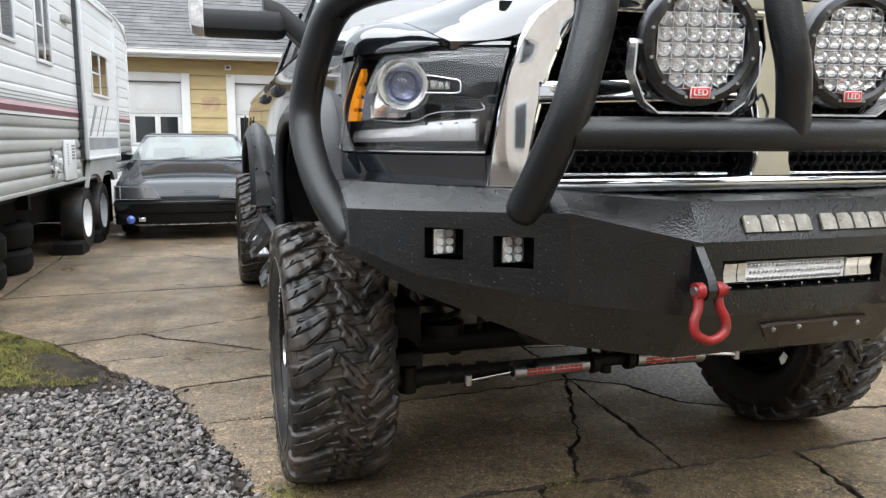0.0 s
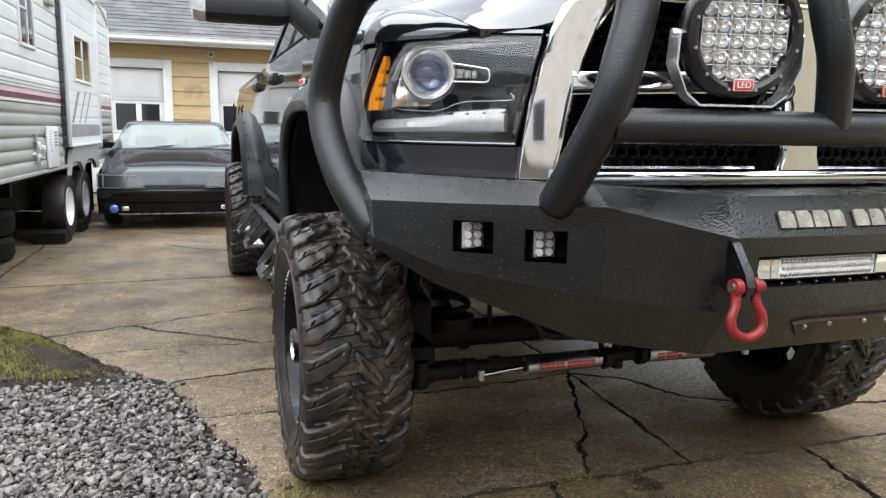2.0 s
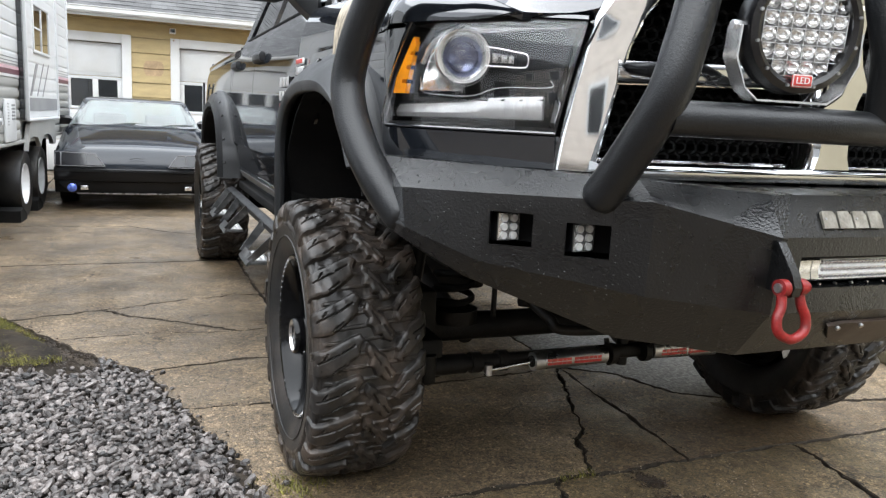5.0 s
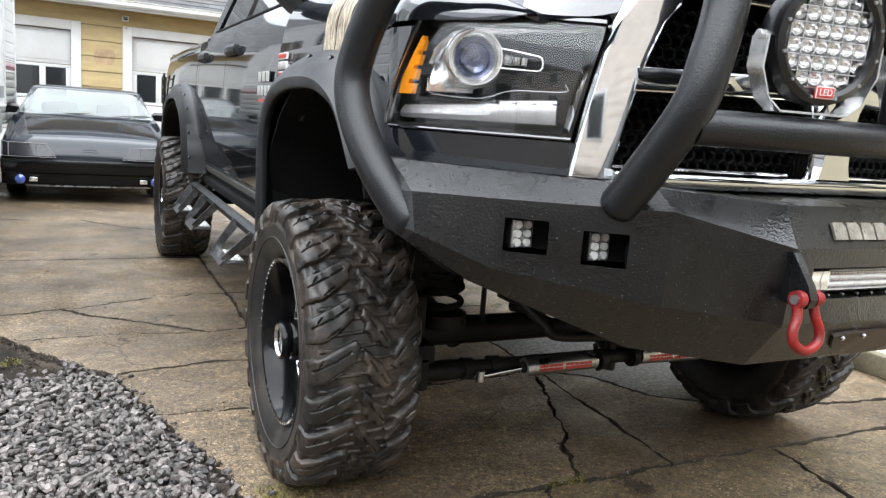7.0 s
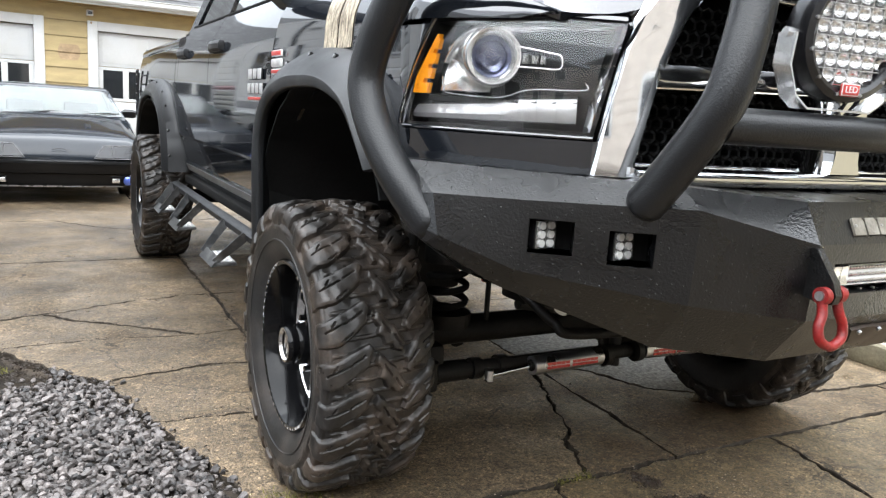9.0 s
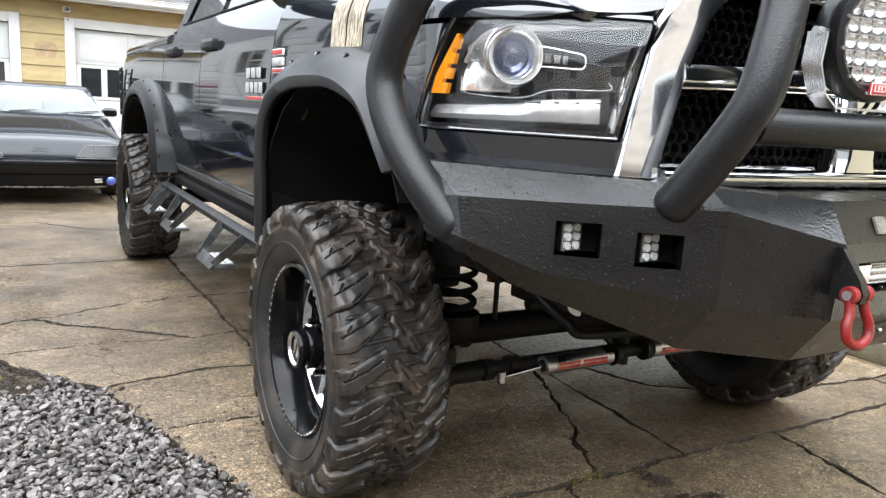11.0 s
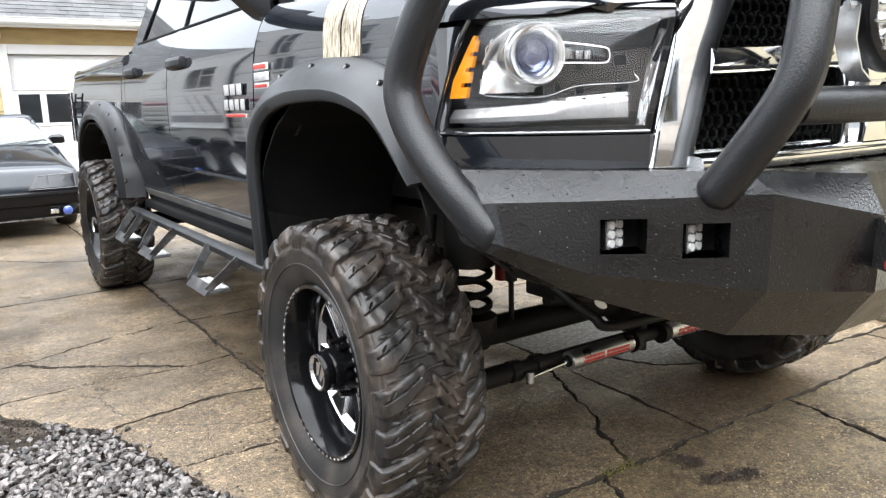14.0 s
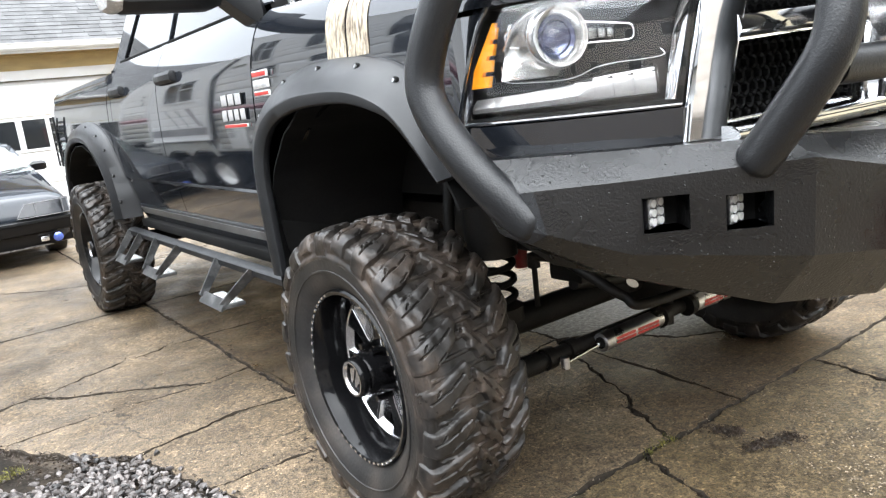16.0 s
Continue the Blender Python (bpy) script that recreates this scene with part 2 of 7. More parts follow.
M = {
    "paint": material("black_truck_paint", (0.011, 0.013, 0.017), 0.6, 0.0, 0.9, 1.1, 3, 400, coat=1.0, spec=0.0, bump=0.17, grain=1.9),
    "powder": powder_material(),
    "tube": material("satin_black_tube_coat", (0.0085, 0.0090, 0.0100), 0.33, 0.0, 0.85, 1.2, 4, 160, bump=0.32, grain=230, rough_var=0.06, spec=0.42),
    "flare": material("black_flare_plastic", (0.0090, 0.0097, 0.0110), 0.42, 0.0, 0.85, 1.15, 4, 200, bump=0.15, grain=500, rough_var=0.06, spec=0.38),
    "worn": material("scuffed_grey_coat", (0.026, 0.027, 0.028), 0.42, 0.0, 0.6, 1.4, 18, 140, bump=0.25, grain=200, tint=(0.16, 0.16, 0.16), tint_scale=14, amount=0.6),
    "film": material("worn_grey_sill_film", (0.17, 0.17, 0.17), 0.30, 0.0, 0.7, 1.2, 6, 120, tint=(0.06, 0.06, 0.06), tint_scale=5, amount=0.8),
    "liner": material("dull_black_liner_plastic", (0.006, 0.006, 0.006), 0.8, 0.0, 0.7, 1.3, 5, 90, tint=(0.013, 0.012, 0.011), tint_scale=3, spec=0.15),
    "under": material("dark_greasy_steel", (0.006, 0.0056, 0.0052), 0.5, 0.0, 0.6, 1.4, 9, 90, bump=0.4, grain=120, tint=(0.016, 0.012, 0.009), tint_scale=7, spec=0.22),
    "chrome": material("chrome", (0.86, 0.87, 0.88), 0.05, 1.0, 0.96, 1.02, 3, 60),
    "skid": material("browing_outblack_skid_plate", (0.040, 0.027, 0.020), 0.35, 0.3, 0.7, 1.3, 6, 120, rough_var=0.1),
    "steel": material("brushed_stainless_steel", (0.55, 0.55, 0.56), 0.3, 1.0, 0.85, 1.1, 8, 200, rough_var=0.08),
    "rubber": material("wet_tyre_rubber", (0.0140, 0.0122, 0.0108), 0.40, 0.0, 0.5, 1.6, 16, 110, bump=0.4, grain=60,
                       tint=(0.056, 0.041, 0.031), tint_scale=8, amount=0.7, rough_var=0.14, spec=0.45),
    "sidewall": material("tyre_sidewall_rubber", (0.012, 0.0115, 0.0112), 0.5, 0.0, 0.6, 1.4, 9, 120, bump=0.3, grain=90,
                         tint=(0.050, 0.040, 0.033), tint_scale=6, amount=0.6),
    "rim": material("gloss_black_rim", (0.005, 0.005, 0.0055), 0.12, 0.0, 0.9, 1.1, 5, 90, spec=0.22),
    "machined": material("machined_aluminium", (0.72, 0.72, 0.73), 0.22, 1.0, 0.9, 1.05, 12, 200),
    "comb": material("matt_black_grille_plastic", (0.006, 0.006, 0.006), 0.6, 0.0, 0.9, 1.1, 9, 90, spec=0.12),
    "housing": material("black_lamp_housing", (0.007, 0.007, 0.008), 0.25, 0.0, 0.9, 1.1, 9, 90),
    "greyhouse": material("smoked_reflector", (0.62, 0.62, 0.60), 0.20, 0.8, 0.85, 1.12, 20, 120),
    "smokepan": material("smoked_grey_lamp_pan", (0.022, 0.022, 0.023), 0.25, 0.3, 0.8, 1.15, 12, 120),
    "silver": material("silver_reflector", (0.86, 0.86, 0.86), 0.22, 0.85, 0.9, 1.05, 30, 120),
    "core": material("blue_grey_projector_core", (0.20, 0.22, 0.33), 0.18, 0.7, 0.6, 1.3, 60, 160),
    "frost": material("frosted_clear_plastic", (0.60, 0.60, 0.58), 0.18, 0.0, 0.85, 1.1, 40, 160, coat=0.7),
    "drl": material("running_light_reflector", (0.40, 0.40, 0.395), 0.30, 0.35, 0.85, 1.1, 45, 160, coat=0.7),
    "lens": clear("clear_lens", (0.98, 0.98, 0.985), 0.0, 1.42),
    "diffuser": clear("ribbed_clear_diffuser", (0.96, 0.96, 0.96), 0.16, 1.25),
    "ball": clear("projector_glass", (0.93, 0.95, 1.0), 0.0, 1.5),
    "amber": material("amber_reflector", (0.95, 0.33, 0.01), 0.25, 0.0, 0.9, 1.1, 30, 200, coat=0.8),
    "red": material("red_powder_coat", (0.25, 0.009, 0.009), 0.42, 0.0, 0.7, 1.15, 30, 160, bump=0.3, grain=160, tint=(0.10, 0.012, 0.010), tint_scale=26, amount=0.7, rough_var=0.1),
    "redtext": material("red_print", (0.50, 0.05, 0.04), 0.5),
    "white": material("white_print", (0.75, 0.75, 0.74), 0.5),
    "plate": material("weathered_steel_plate", (0.34, 0.32, 0.28), 0.5, 0.5, 0.7, 1.2, 30, 160, tint=(0.16, 0.14, 0.11), tint_scale=20, amount=0.5),
    "badge": material("silver_badge", (0.72, 0.72, 0.72), 0.3, 0.45, 0.75, 1.1, 40, 160),
    "glass": clear("tinted_window_glass", (0.10, 0.11, 0.11), 0.0, 1.75),
    "wood": material("weathered_wood_decal", (0.56, 0.48, 0.36), 0.5, 0.0, 0.45, 1.35, 18, 60, tint=(0.055, 0.030, 0.016), tint_scale=17, amount=1.0, stretch=(1, 5, 1.3)),
    "concrete": concrete_material(),
    # damp concrete, darkened further to hold the truck's shade in its colour
    "damp_shaded": concrete_material("damp_shaded_concrete", (0.115, 0.080, 0.046), (0.034, 0.021, 0.010)),
    "tan": concrete_material("tan_concrete", (0.131, 0.095, 0.052), (0.058, 0.041, 0.022)),
    "crackdirt": material("dark_crack_dirt", (0.034, 0.026, 0.018), 0.9, 0.0, 0.6, 1.4, 9, 90, bump=0.5, grain=90),
    "asphalt": material("wet_gravelly_asphalt", (0.036, 0.034, 0.032), 0.55, 0.0, 0.4, 1.6, 30, 120, bump=0.9, grain=70, rough_var=0.2, spec=0.35),
    "earth": material("damp_earth", (0.040, 0.030, 0.021), 0.9, 0.0, 0.5, 1.5, 9, 60, bump=0.9, grain=60, tint=(0.085, 0.066, 0.045), tint_scale=4),
    "soil": material("black_wet_soil", (0.020, 0.016, 0.012), 0.8, 0.0, 0.5, 1.6, 9, 60, bump=0.9, grain=60, tint=(0.050, 0.037, 0.024), tint_scale=4, spec=0.15),
    "stone": material("grey_crushed_stone", (0.112, 0.099, 0.093), 0.38, 0.0, 0.6, 1.35, 40, 200, bump=0.4, grain=180, island=0.92, rough_var=0.12),
    "grass": material("mossy_grass", (0.125, 0.120, 0.022), 0.8, 0.0, 0.6, 1.4, 5, 60, tint=(0.16, 0.115, 0.04), tint_scale=6, island=0.4),
    "grit": material("pale_sand_grit", (0.24, 0.20, 0.15), 0.7, 0.0, 0.75, 1.25, 40, 200, island=0.7),
    "debris": material("wet_dead_leaf", (0.030, 0.019, 0.012), 0.55, 0.0, 0.6, 1.4, 30, 120, bump=0.5),
}


M["paint"].node_tree.nodes["Principled BSDF"].inputs["Coat IOR"].default_value = 2.1


# ---------- mesh helpers ----------
def thing(name, at, label, category, group="", kind=""):
    e = new(name)
    e.location = at
    e.empty_display_size = 0.2
    return tagged(e, label, category, group, kind)


def finish(me, angle=32):
    me.shade_smooth()
    me.set_sharp_from_angle(angle=radians(angle))


def part(name, bm, mat, parent, label="", angle=32, kind=""):
    """Links a bmesh (or a list of bmesh and material pairs), built in place, as one mesh object under a thing or a part."""
    pairs = bm if isinstance(bm, list) else [(bm, mat)]
    me = bpy.data.meshes.new(name)
    total = bmesh.new()
    for i, (one, mm) in enumerate(pairs):
        one.normal_update()
        tmp = bpy.data.meshes.new("tmp")
        for f in one.faces:
            f.material_index = i
        one.to_mesh(tmp)
        total.from_mesh(tmp)
        bpy.data.meshes.remove(tmp)
        me.materials.append(mm)
        one.free()
    root = parent
    while root and root.parent:
        root = root.parent
    if root:
        bmesh.ops.translate(total, verts=total.verts, vec=-root.location)
    total.to_mesh(me)
    total.free()
    finish(me, angle)
    ob = new(name, me)
    ob.parent = parent
    return tagged(ob, label, kind=kind)


def solo(name, bm, mat, at, label, category, group="", kind="", angle=32):
    """A top-level thing of one mesh, with its origin at its base."""
    ob = part(name, bm, mat, None, label, angle)
    ob.data.transform(Matrix.Translation(-Vector(at)))
    ob.location = at
    return tagged(ob, label, category, group, kind)


def box(bm, a, b, bevel=0.0, m=None):
    c = [(a[i] + b[i]) / 2 for i in range(3)]
    d = [abs(b[i] - a[i]) for i in range(3)]
    vs = bmesh.ops.create_cube(bm, size=1.0, matrix=(m or Matrix()) @ Matrix.Translation(c) @ Matrix.Diagonal((*d, 1)))["verts"]
    if bevel:
        es = list({e for v in vs for e in v.link_edges})
        bmesh.ops.bevel(bm, geom=es, offset=bevel, segments=2, affect="EDGES", profile=0.5)
    return bm


def boxes(*bs, bevel=0.0, m=None):
    bm = bmesh.new()
    for a, b in bs:
        box(bm, a, b, bevel, m)
    return bm


def rod(bm, p, q, r, r2=None, n=14):
    p, q = Vector(p), Vector(q)
    d = q - p
    m = Matrix.Translation((p + q) / 2) @ d.to_track_quat("Z", "Y").to_matrix().to_4x4()
    bmesh.ops.create_cone(bm, cap_ends=True, segments=n, radius1=r, radius2=r if r2 is None else r2, depth=d.length, matrix=m)
    return bm


def rods(*rs, n=14):
    bm = bmesh.new()
    for r in rs:
        rod(bm, *r, n=n)
    return bm


def curve(points, steps=8, closed=False):
    """Points of a smooth line through the given ones."""
    P = [Vector(p) for p in points]
    if closed:
        P = [P[-1]] + P + [P[0], P[1]]
    else:
        P = [P[0] * 2 - P[1]] + P + [P[-1] * 2 - P[-2]]
    out = []
    for i in range(1, len(P) - 2):
        a, b, c, d = P[i - 1:i + 3]
        for k in range(steps):
            t = k / steps
            out.append(0.5 * (2 * b + (c - a) * t + (2 * a - 5 * b + 4 * c - d) * t * t + (3 * b - a - 3 * c + d) * t ** 3))
    if not closed:
        out.append(P[-2])
    return out


def loft(rings, closed=True, cap=True, bm=None):
    bm = bm or bmesh.new()
    vs = [[bm.verts.new(p) for p in r] for r in rings]
    n = len(vs[0])
    for a, b in zip(vs, vs[1:]):
        for i in range(n if closed else n - 1):
            j = (i + 1) % n
            bm.faces.new((a[i], a[j], b[j], b[i]))
    if cap and closed:
        bm.faces.new(vs[0][::-1]), bm.faces.new(vs[-1])
    bmesh.ops.recalc_face_normals(bm, faces=bm.faces)
    return bm


def sweep(points, r, n=16, bm=None, flat=1.0, cap=0.0):
    """A tube along a line of points, with round ends shut."""
    P = [Vector(p) for p in points]
    size = [1.0] * len(P)
    if cap:
        a, b = (P[0] - P[1]).normalized() * r * cap, (P[-1] - P[-2]).normalized() * r * cap
        P = [P[0] + a, P[0] + a * 0.85, P[0] + a * 0.5] + P + [P[-1] + b * 0.5, P[-1] + b * 0.85, P[-1] + b]
        size = [0.25, 0.60, 0.88] + size + [0.88, 0.60, 0.25]
    rings, up = [], Vector((0.0, 0.02, 1)).normalized()
    d0 = (P[1] - P[0]).normalized()
    side = d0.cross(up)
    side = side.normalized() if side.length > 0.05 else Vector((1, 0, 0))
    for i, p in enumerate(P):
        d = (P[min(i + 1, len(P) - 1)] - P[max(i - 1, 0)]).normalized()
        side = (side - d * side.dot(d)).normalized()
        w = d.cross(side)
        rings.append([p + (side * math.cos(2 * math.pi * k / n) + w * math.sin(2 * math.pi * k / n) * flat) * r * size[i] for k in range(n)])
    return loft(rings, True, True, bm)


def sheet(f, nu, nv, thick=0.0, bm=None):
    """A surface f(u, v), u and v from 0 to 1, thickened."""
    own = bmesh.new()
    vs = [[own.verts.new(f(i / nu, j / nv)) for j in range(nv + 1)] for i in range(nu + 1)]
    for i in range(nu):
        for j in range(nv):
            own.faces.new((vs[i][j], vs[i + 1][j], vs[i + 1][j + 1], vs[i][j + 1]))
    if thick:
        bmesh.ops.recalc_face_normals(own, faces=own.faces)
        bmesh.ops.solidify(own, geom=own.faces[:], thickness=thick)
    bmesh.ops.recalc_face_normals(own, faces=own.faces)
    if bm is None:
        return own
    tmp = bpy.data.meshes.new("tmp")
    own.to_mesh(tmp), own.free()
    bm.from_mesh(tmp)
    bpy.data.meshes.remove(tmp)
    return bm


def prism(poly, lift, bm=None):
    """A flat polygon of 3D points, pushed along the vector lift."""
    bm = bm or bmesh.new()
    a = [bm.verts.new(p) for p in poly]
    b = [bm.verts.new(Vector(p) + Vector(lift)) for p in poly]
    fs = [bm.faces.new(a[::-1]), bm.faces.new(b)]
    for i in range(len(a)):
        j = (i + 1) % len(a)
        fs.append(bm.faces.new((a[i], a[j], b[j], b[i])))
    bmesh.ops.recalc_face_normals(bm, faces=fs)
    return bm


def lathe(profile, n=48, bm=None, axis="x"):
    """Turns (radius, along) pairs about an axis through the origin; the profile is a closed loop."""
    rings = []
    for k in range(n):
        a = 2 * math.pi * k / n
        c, s = math.cos(a), math.sin(a)
        rings.append([Vector((h, r * c, r * s)) if axis == "x" else Vector((r * c, h, r * s)) if axis == "y" else Vector((r * c, r * s, h)) for r, h in profile])
    return loft(rings + [rings[0]], True, False, bm)


def cut(ob, cutters, angle=16):
    """Cuts the given solids out of a mesh object."""
    for one in cutters:
        me = bpy.data.meshes.new("cutter")
        bmesh.ops.recalc_face_normals(one, faces=one.faces)
        one.to_mesh(me), one.free()
        c = new("cutter", me)
        root = ob.parent
        while root and root.parent:
            root = root.parent
        c.location = Vector() if root else ob.location * 0
        me.transform(Matrix.Translation(-(root.location if root else ob.location)))
        c.parent = ob.parent
        mod = ob.modifiers.new("cut", "BOOLEAN")
        mod.object, mod.operation, mod.solver = c, "DIFFERENCE", "EXACT"
        bpy.context.view_layer.update()
        res = bpy.data.meshes.new_from_object(ob.evaluated_get(bpy.context.evaluated_depsgraph_get()))
        ob.modifiers.remove(mod)
        old = ob.data
        ob.data = res
        finish(res, angle)
        bpy.data.objects.remove(c), bpy.data.meshes.remove(old), bpy.data.meshes.remove(me)


def mirrored(p, s):
    return Vector((p[0] * s, p[1], p[2]))

# ---------- ground ----------
bm = bmesh.new()
loft([[(-400, -400, -0.03), (400, -400, -0.03)], [(-400, 400, -0.03), (400, 400, -0.03)]], False, False, bm)
solo("ground", bm, M["earth"], (0, 0, -0.03), "bare damp brown earth round the driveway", "ground", kind="structure")

CRACKS = [(-0.155, 0.82), (-0.067, 1.056), (0.033, 1.172), (0.11, 1.374), (0.192, 1.564), (0.321, 1.86), (0.553, 1.715), (0.681, 1.425),
          (1.0, 1.2), (-1.82, 3.42), (-1.6, 3.2), (-1.35, 3.02), (-1.5, 3.53), (-1.09, 3.66), (-2.279, 3.273), (-0.387, 0.523),
          (-1.19, 1.762), (-1.145, 2.36), (0.731, 0.472), (-1.3, 6.25)]
EDGE = [(-1.22, 0.82), (-1.29, 1.13), (-1.469, 1.779), (-1.607, 2.271), (-1.78, 2.47), (-1.95, 2.72), (-2.02, 2.86), (-2.22, 3.18),
        (-2.279, 3.273), (-2.44, 3.47), (-2.69, 3.755), (-3.4, 4.3), (-4.2, 4.75)]


def jag(p, q):
    """A broken line from p to q, the same from both sides."""
    flip = p > q
    a, b = (q, p) if flip else (p, q)
    rough = 0.020 if a in CRACKS and b in CRACKS else 0.010 if a in CRACKS or b in CRACKS or (a in EDGE and b in EDGE) else 0.006
    rnd = random.Random(round(a[0] * 733 + a[1] * 9127 + b[0] * 311 + b[1] * 57))
    pts = [Vector(a), Vector(b)]
    while (pts[1] - pts[0]).length > 0.035:
        nxt = [pts[0]]
        for u, v in zip(pts, pts[1:]):
            d = v - u
            k = min(rough, d.length * 0.16)
            nxt += [(u + v) / 2 + Vector((-d.y, d.x)).normalized() * rnd.uniform(-k, k), v]
        pts = nxt
    return pts[::-1][:-1] if flip else pts[:-1]


def slab(poly, mat, parent, gap=0.0055):
    ring = [p for i in range(len(poly)) for p in jag(poly[i], poly[(i + 1) % len(poly)])]
    area = sum(a.x * b.y - b.x * a.y for a, b in zip(ring, ring[1:] + ring[:1]))
    if area < 0:
        ring = ring[::-1]
    n = len(ring)

    def inset(d):
        out = []
        for i, p in enumerate(ring):
            t = (ring[(i + 1) % n] - ring[i - 1]).normalized()
            k = 1.0 + 1.1 * noise.noise(Vector((p.x * 9, p.y * 9, 1))) + 0.7 * noise.noise(Vector((p.x * 31, p.y * 31, 5)))
            out.append(p + Vector((-t.y, t.x)) * d * max(0.35, k))
        return out
    rnd = random.Random(n * 31 + round(poly[0][0] * 99))
    top = rnd.uniform(-0.003, 0.002)
    bm = bmesh.new()
    rings = [[bm.verts.new((p.x, p.y, z + top)) for p in inset(d)] for d, z in ((gap, -0.07), (gap, -0.006), (gap + 0.0025, 0.0))]
    for a, b in zip(rings, rings[1:]):
        for i in range(n):
            bm.faces.new((a[i], a[(i + 1) % n], b[(i + 1) % n], b[i]))
    top_bm = bmesh.new()
    top_bm.faces.new([top_bm.verts.new(v.co) for v in rings[-1]])
    return part("slab", [(top_bm, mat), (bm, M["crackdirt"])], None, parent, angle=8)


driveway = thing("driveway", (0, 0, 0), "old cracked brown-grey concrete driveway slabs with wet stains", "driveway", kind="structure")
C1 = [(-0.155, 0.82), (-0.067, 1.056), (0.033, 1.172), (0.11, 1.374), (0.192, 1.564), (0.321, 1.86)]
C3 = [(0.335, 1.86), (0.553, 1.715), (0.681, 1.425), (1.0, 1.2), (1.9, 1.05)]
CE = [(-2.279, 3.273), (-1.82, 3.42), (-1.5, 3.53), (-1.09, 3.66), (-0.88, 3.66)]
BR = [(-1.82, 3.42), (-1.6, 3.2), (-1.35, 3.02), (-1.112, 2.83)]
SLABS = []
SLABS += [
    [(-1.22, 0.82), (-0.3, 0.82), (-0.387, 0.523), (-0.56, -0.2), (-0.6, -2.5), (-1.14, -2.5), (-1.16, 0.2)],
    [(-0.3, 0.82), (-0.155, 0.82), (0.272, 0.82), (0.787, 0.82), (0.731, 0.472), (0.62, -0.4), (0.6, -2.5), (-0.6, -2.5), (-0.56, -0.2), (-0.387, 0.523)],
    [(0.787, 0.82), (1.9, 0.82), (1.95, -2.5), (0.6, -2.5), (0.62, -0.4), (0.731, 0.472)],
    [(1.9, 0.82), (4.2, 0.82), (4.2, -2.5), (1.95, -2.5)],
    [(-1.14, -2.5), (-0.6, -2.5), (0.6, -2.5), (0.6, -6.0), (-1.1, -6.0)],
]
SLABS += [
    [(0.6, -2.5), (1.95, -2.5), (4.2, -2.5), (4.2, -6.0), (0.6, -6.0)],
    [(-1.22, 0.82), (-0.3, 0.82)] + C1 + [(-0.88, 1.75), (-1.19, 1.762), (-1.469, 1.779), (-1.29, 1.13)],
    C1 + [(0.335, 1.86), (0.272, 0.82)],
    [(0.272, 0.82), (0.787, 0.82), (1.9, 0.82), (1.9, 1.05)] + C3[-2::-1],
    [(1.9, 0.82), (4.2, 0.82), (4.2, 1.0), (1.9, 1.05)],
]
SLABS += [
    [(-1.469, 1.779), (-1.19, 1.762), (-0.88, 1.75), (-0.88, 2.31), (-1.145, 2.36), (-1.607, 2.271)],
    [(-1.607, 2.271), (-1.145, 2.36), (-0.88, 2.31), (-0.88, 2.87), (-1.112, 2.83), (-1.45, 2.87), (-2.02, 2.86), (-1.95, 2.72), (-1.78, 2.47)],
    [(-2.02, 2.86), (-1.45, 2.87)] + BR[::-1] + [(-2.279, 3.273), (-2.22, 3.18)],
    BR + [(-0.88, 2.87), (-0.88, 3.66), (-1.09, 3.66), (-1.5, 3.53)],
    CE + [(-0.88, 4.83), (-1.2, 4.83), (-2.927, 4.77), (-4.2, 4.75), (-3.4, 4.3), (-2.69, 3.755), (-2.44, 3.47)],
]
SLABS += [
    [(-0.88, 1.75), (0.321, 1.86), (0.335, 1.86), (0.345, 2.45), (0.35, 3.1), (0.36, 3.58), (-0.88, 3.66), (-0.88, 2.87), (-0.88, 2.31)],
    [(-0.88, 3.66), (0.36, 3.58), (0.4, 4.85), (-0.88, 4.83)],
    [(-0.88, 4.83), (0.4, 4.85), (0.4, 6.9), (-0.88, 6.5)],
    [(-0.88, 4.83), (-1.2, 4.83), (-2.927, 4.77), (-2.85, 6.7), (-1.7, 6.66), (-1.3, 6.25), (-0.88, 6.0)],
    [(-0.88, 6.0), (-1.3, 6.25), (-1.7, 6.66), (-2.85, 6.7), (-2.8, 9.0), (-0.88, 9.0), (-0.88, 6.5)],
]
SLABS += [
    [(-0.88, 6.5), (0.4, 6.9), (0.4, 9.0), (-0.88, 9.0)],
    [(-2.927, 4.77), (-4.2, 4.75), (-7.0, 4.8), (-7.0, 9.0), (-2.8, 9.0), (-2.85, 6.7)],
    [(-7.0, 9.0), (-2.8, 9.0), (-2.8, 12.9), (-7.0, 12.9)],
    [(-2.8, 9.0), (-0.88, 9.0), (0.4, 9.0), (0.4, 12.9), (-2.8, 12.9)],
]
SLABS += [
    [(1.0, 1.2), (1.9, 1.05), (4.2, 1.0), (4.2, 3.2), (2.3, 3.0), (0.35, 3.1), (0.345, 2.45), (1.05, 2.35), (1.25, 1.5)],
    [(0.35, 3.1), (2.3, 3.0), (4.2, 3.2), (4.2, 6.8), (0.4, 6.9), (0.4, 4.85), (0.36, 3.58)],
    [(0.4, 6.9), (4.2, 6.8), (4.2, 12.9), (0.4, 12.9), (0.4, 9.0)],
]
# slabs beneath and beside the truck: damp tone with shade painted in
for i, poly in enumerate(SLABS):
    slab(poly, M["tan" if i < 6 else "damp_shaded" if i in (7, 8, 9, 15, 16) else "concrete"], driveway, 0.0075 if i < 4 else 0.0065)
yard = thing("side_yard", (2, 3, 0), "wet grey gravelly asphalt strip beside the driveway", "asphalt", kind="structure")
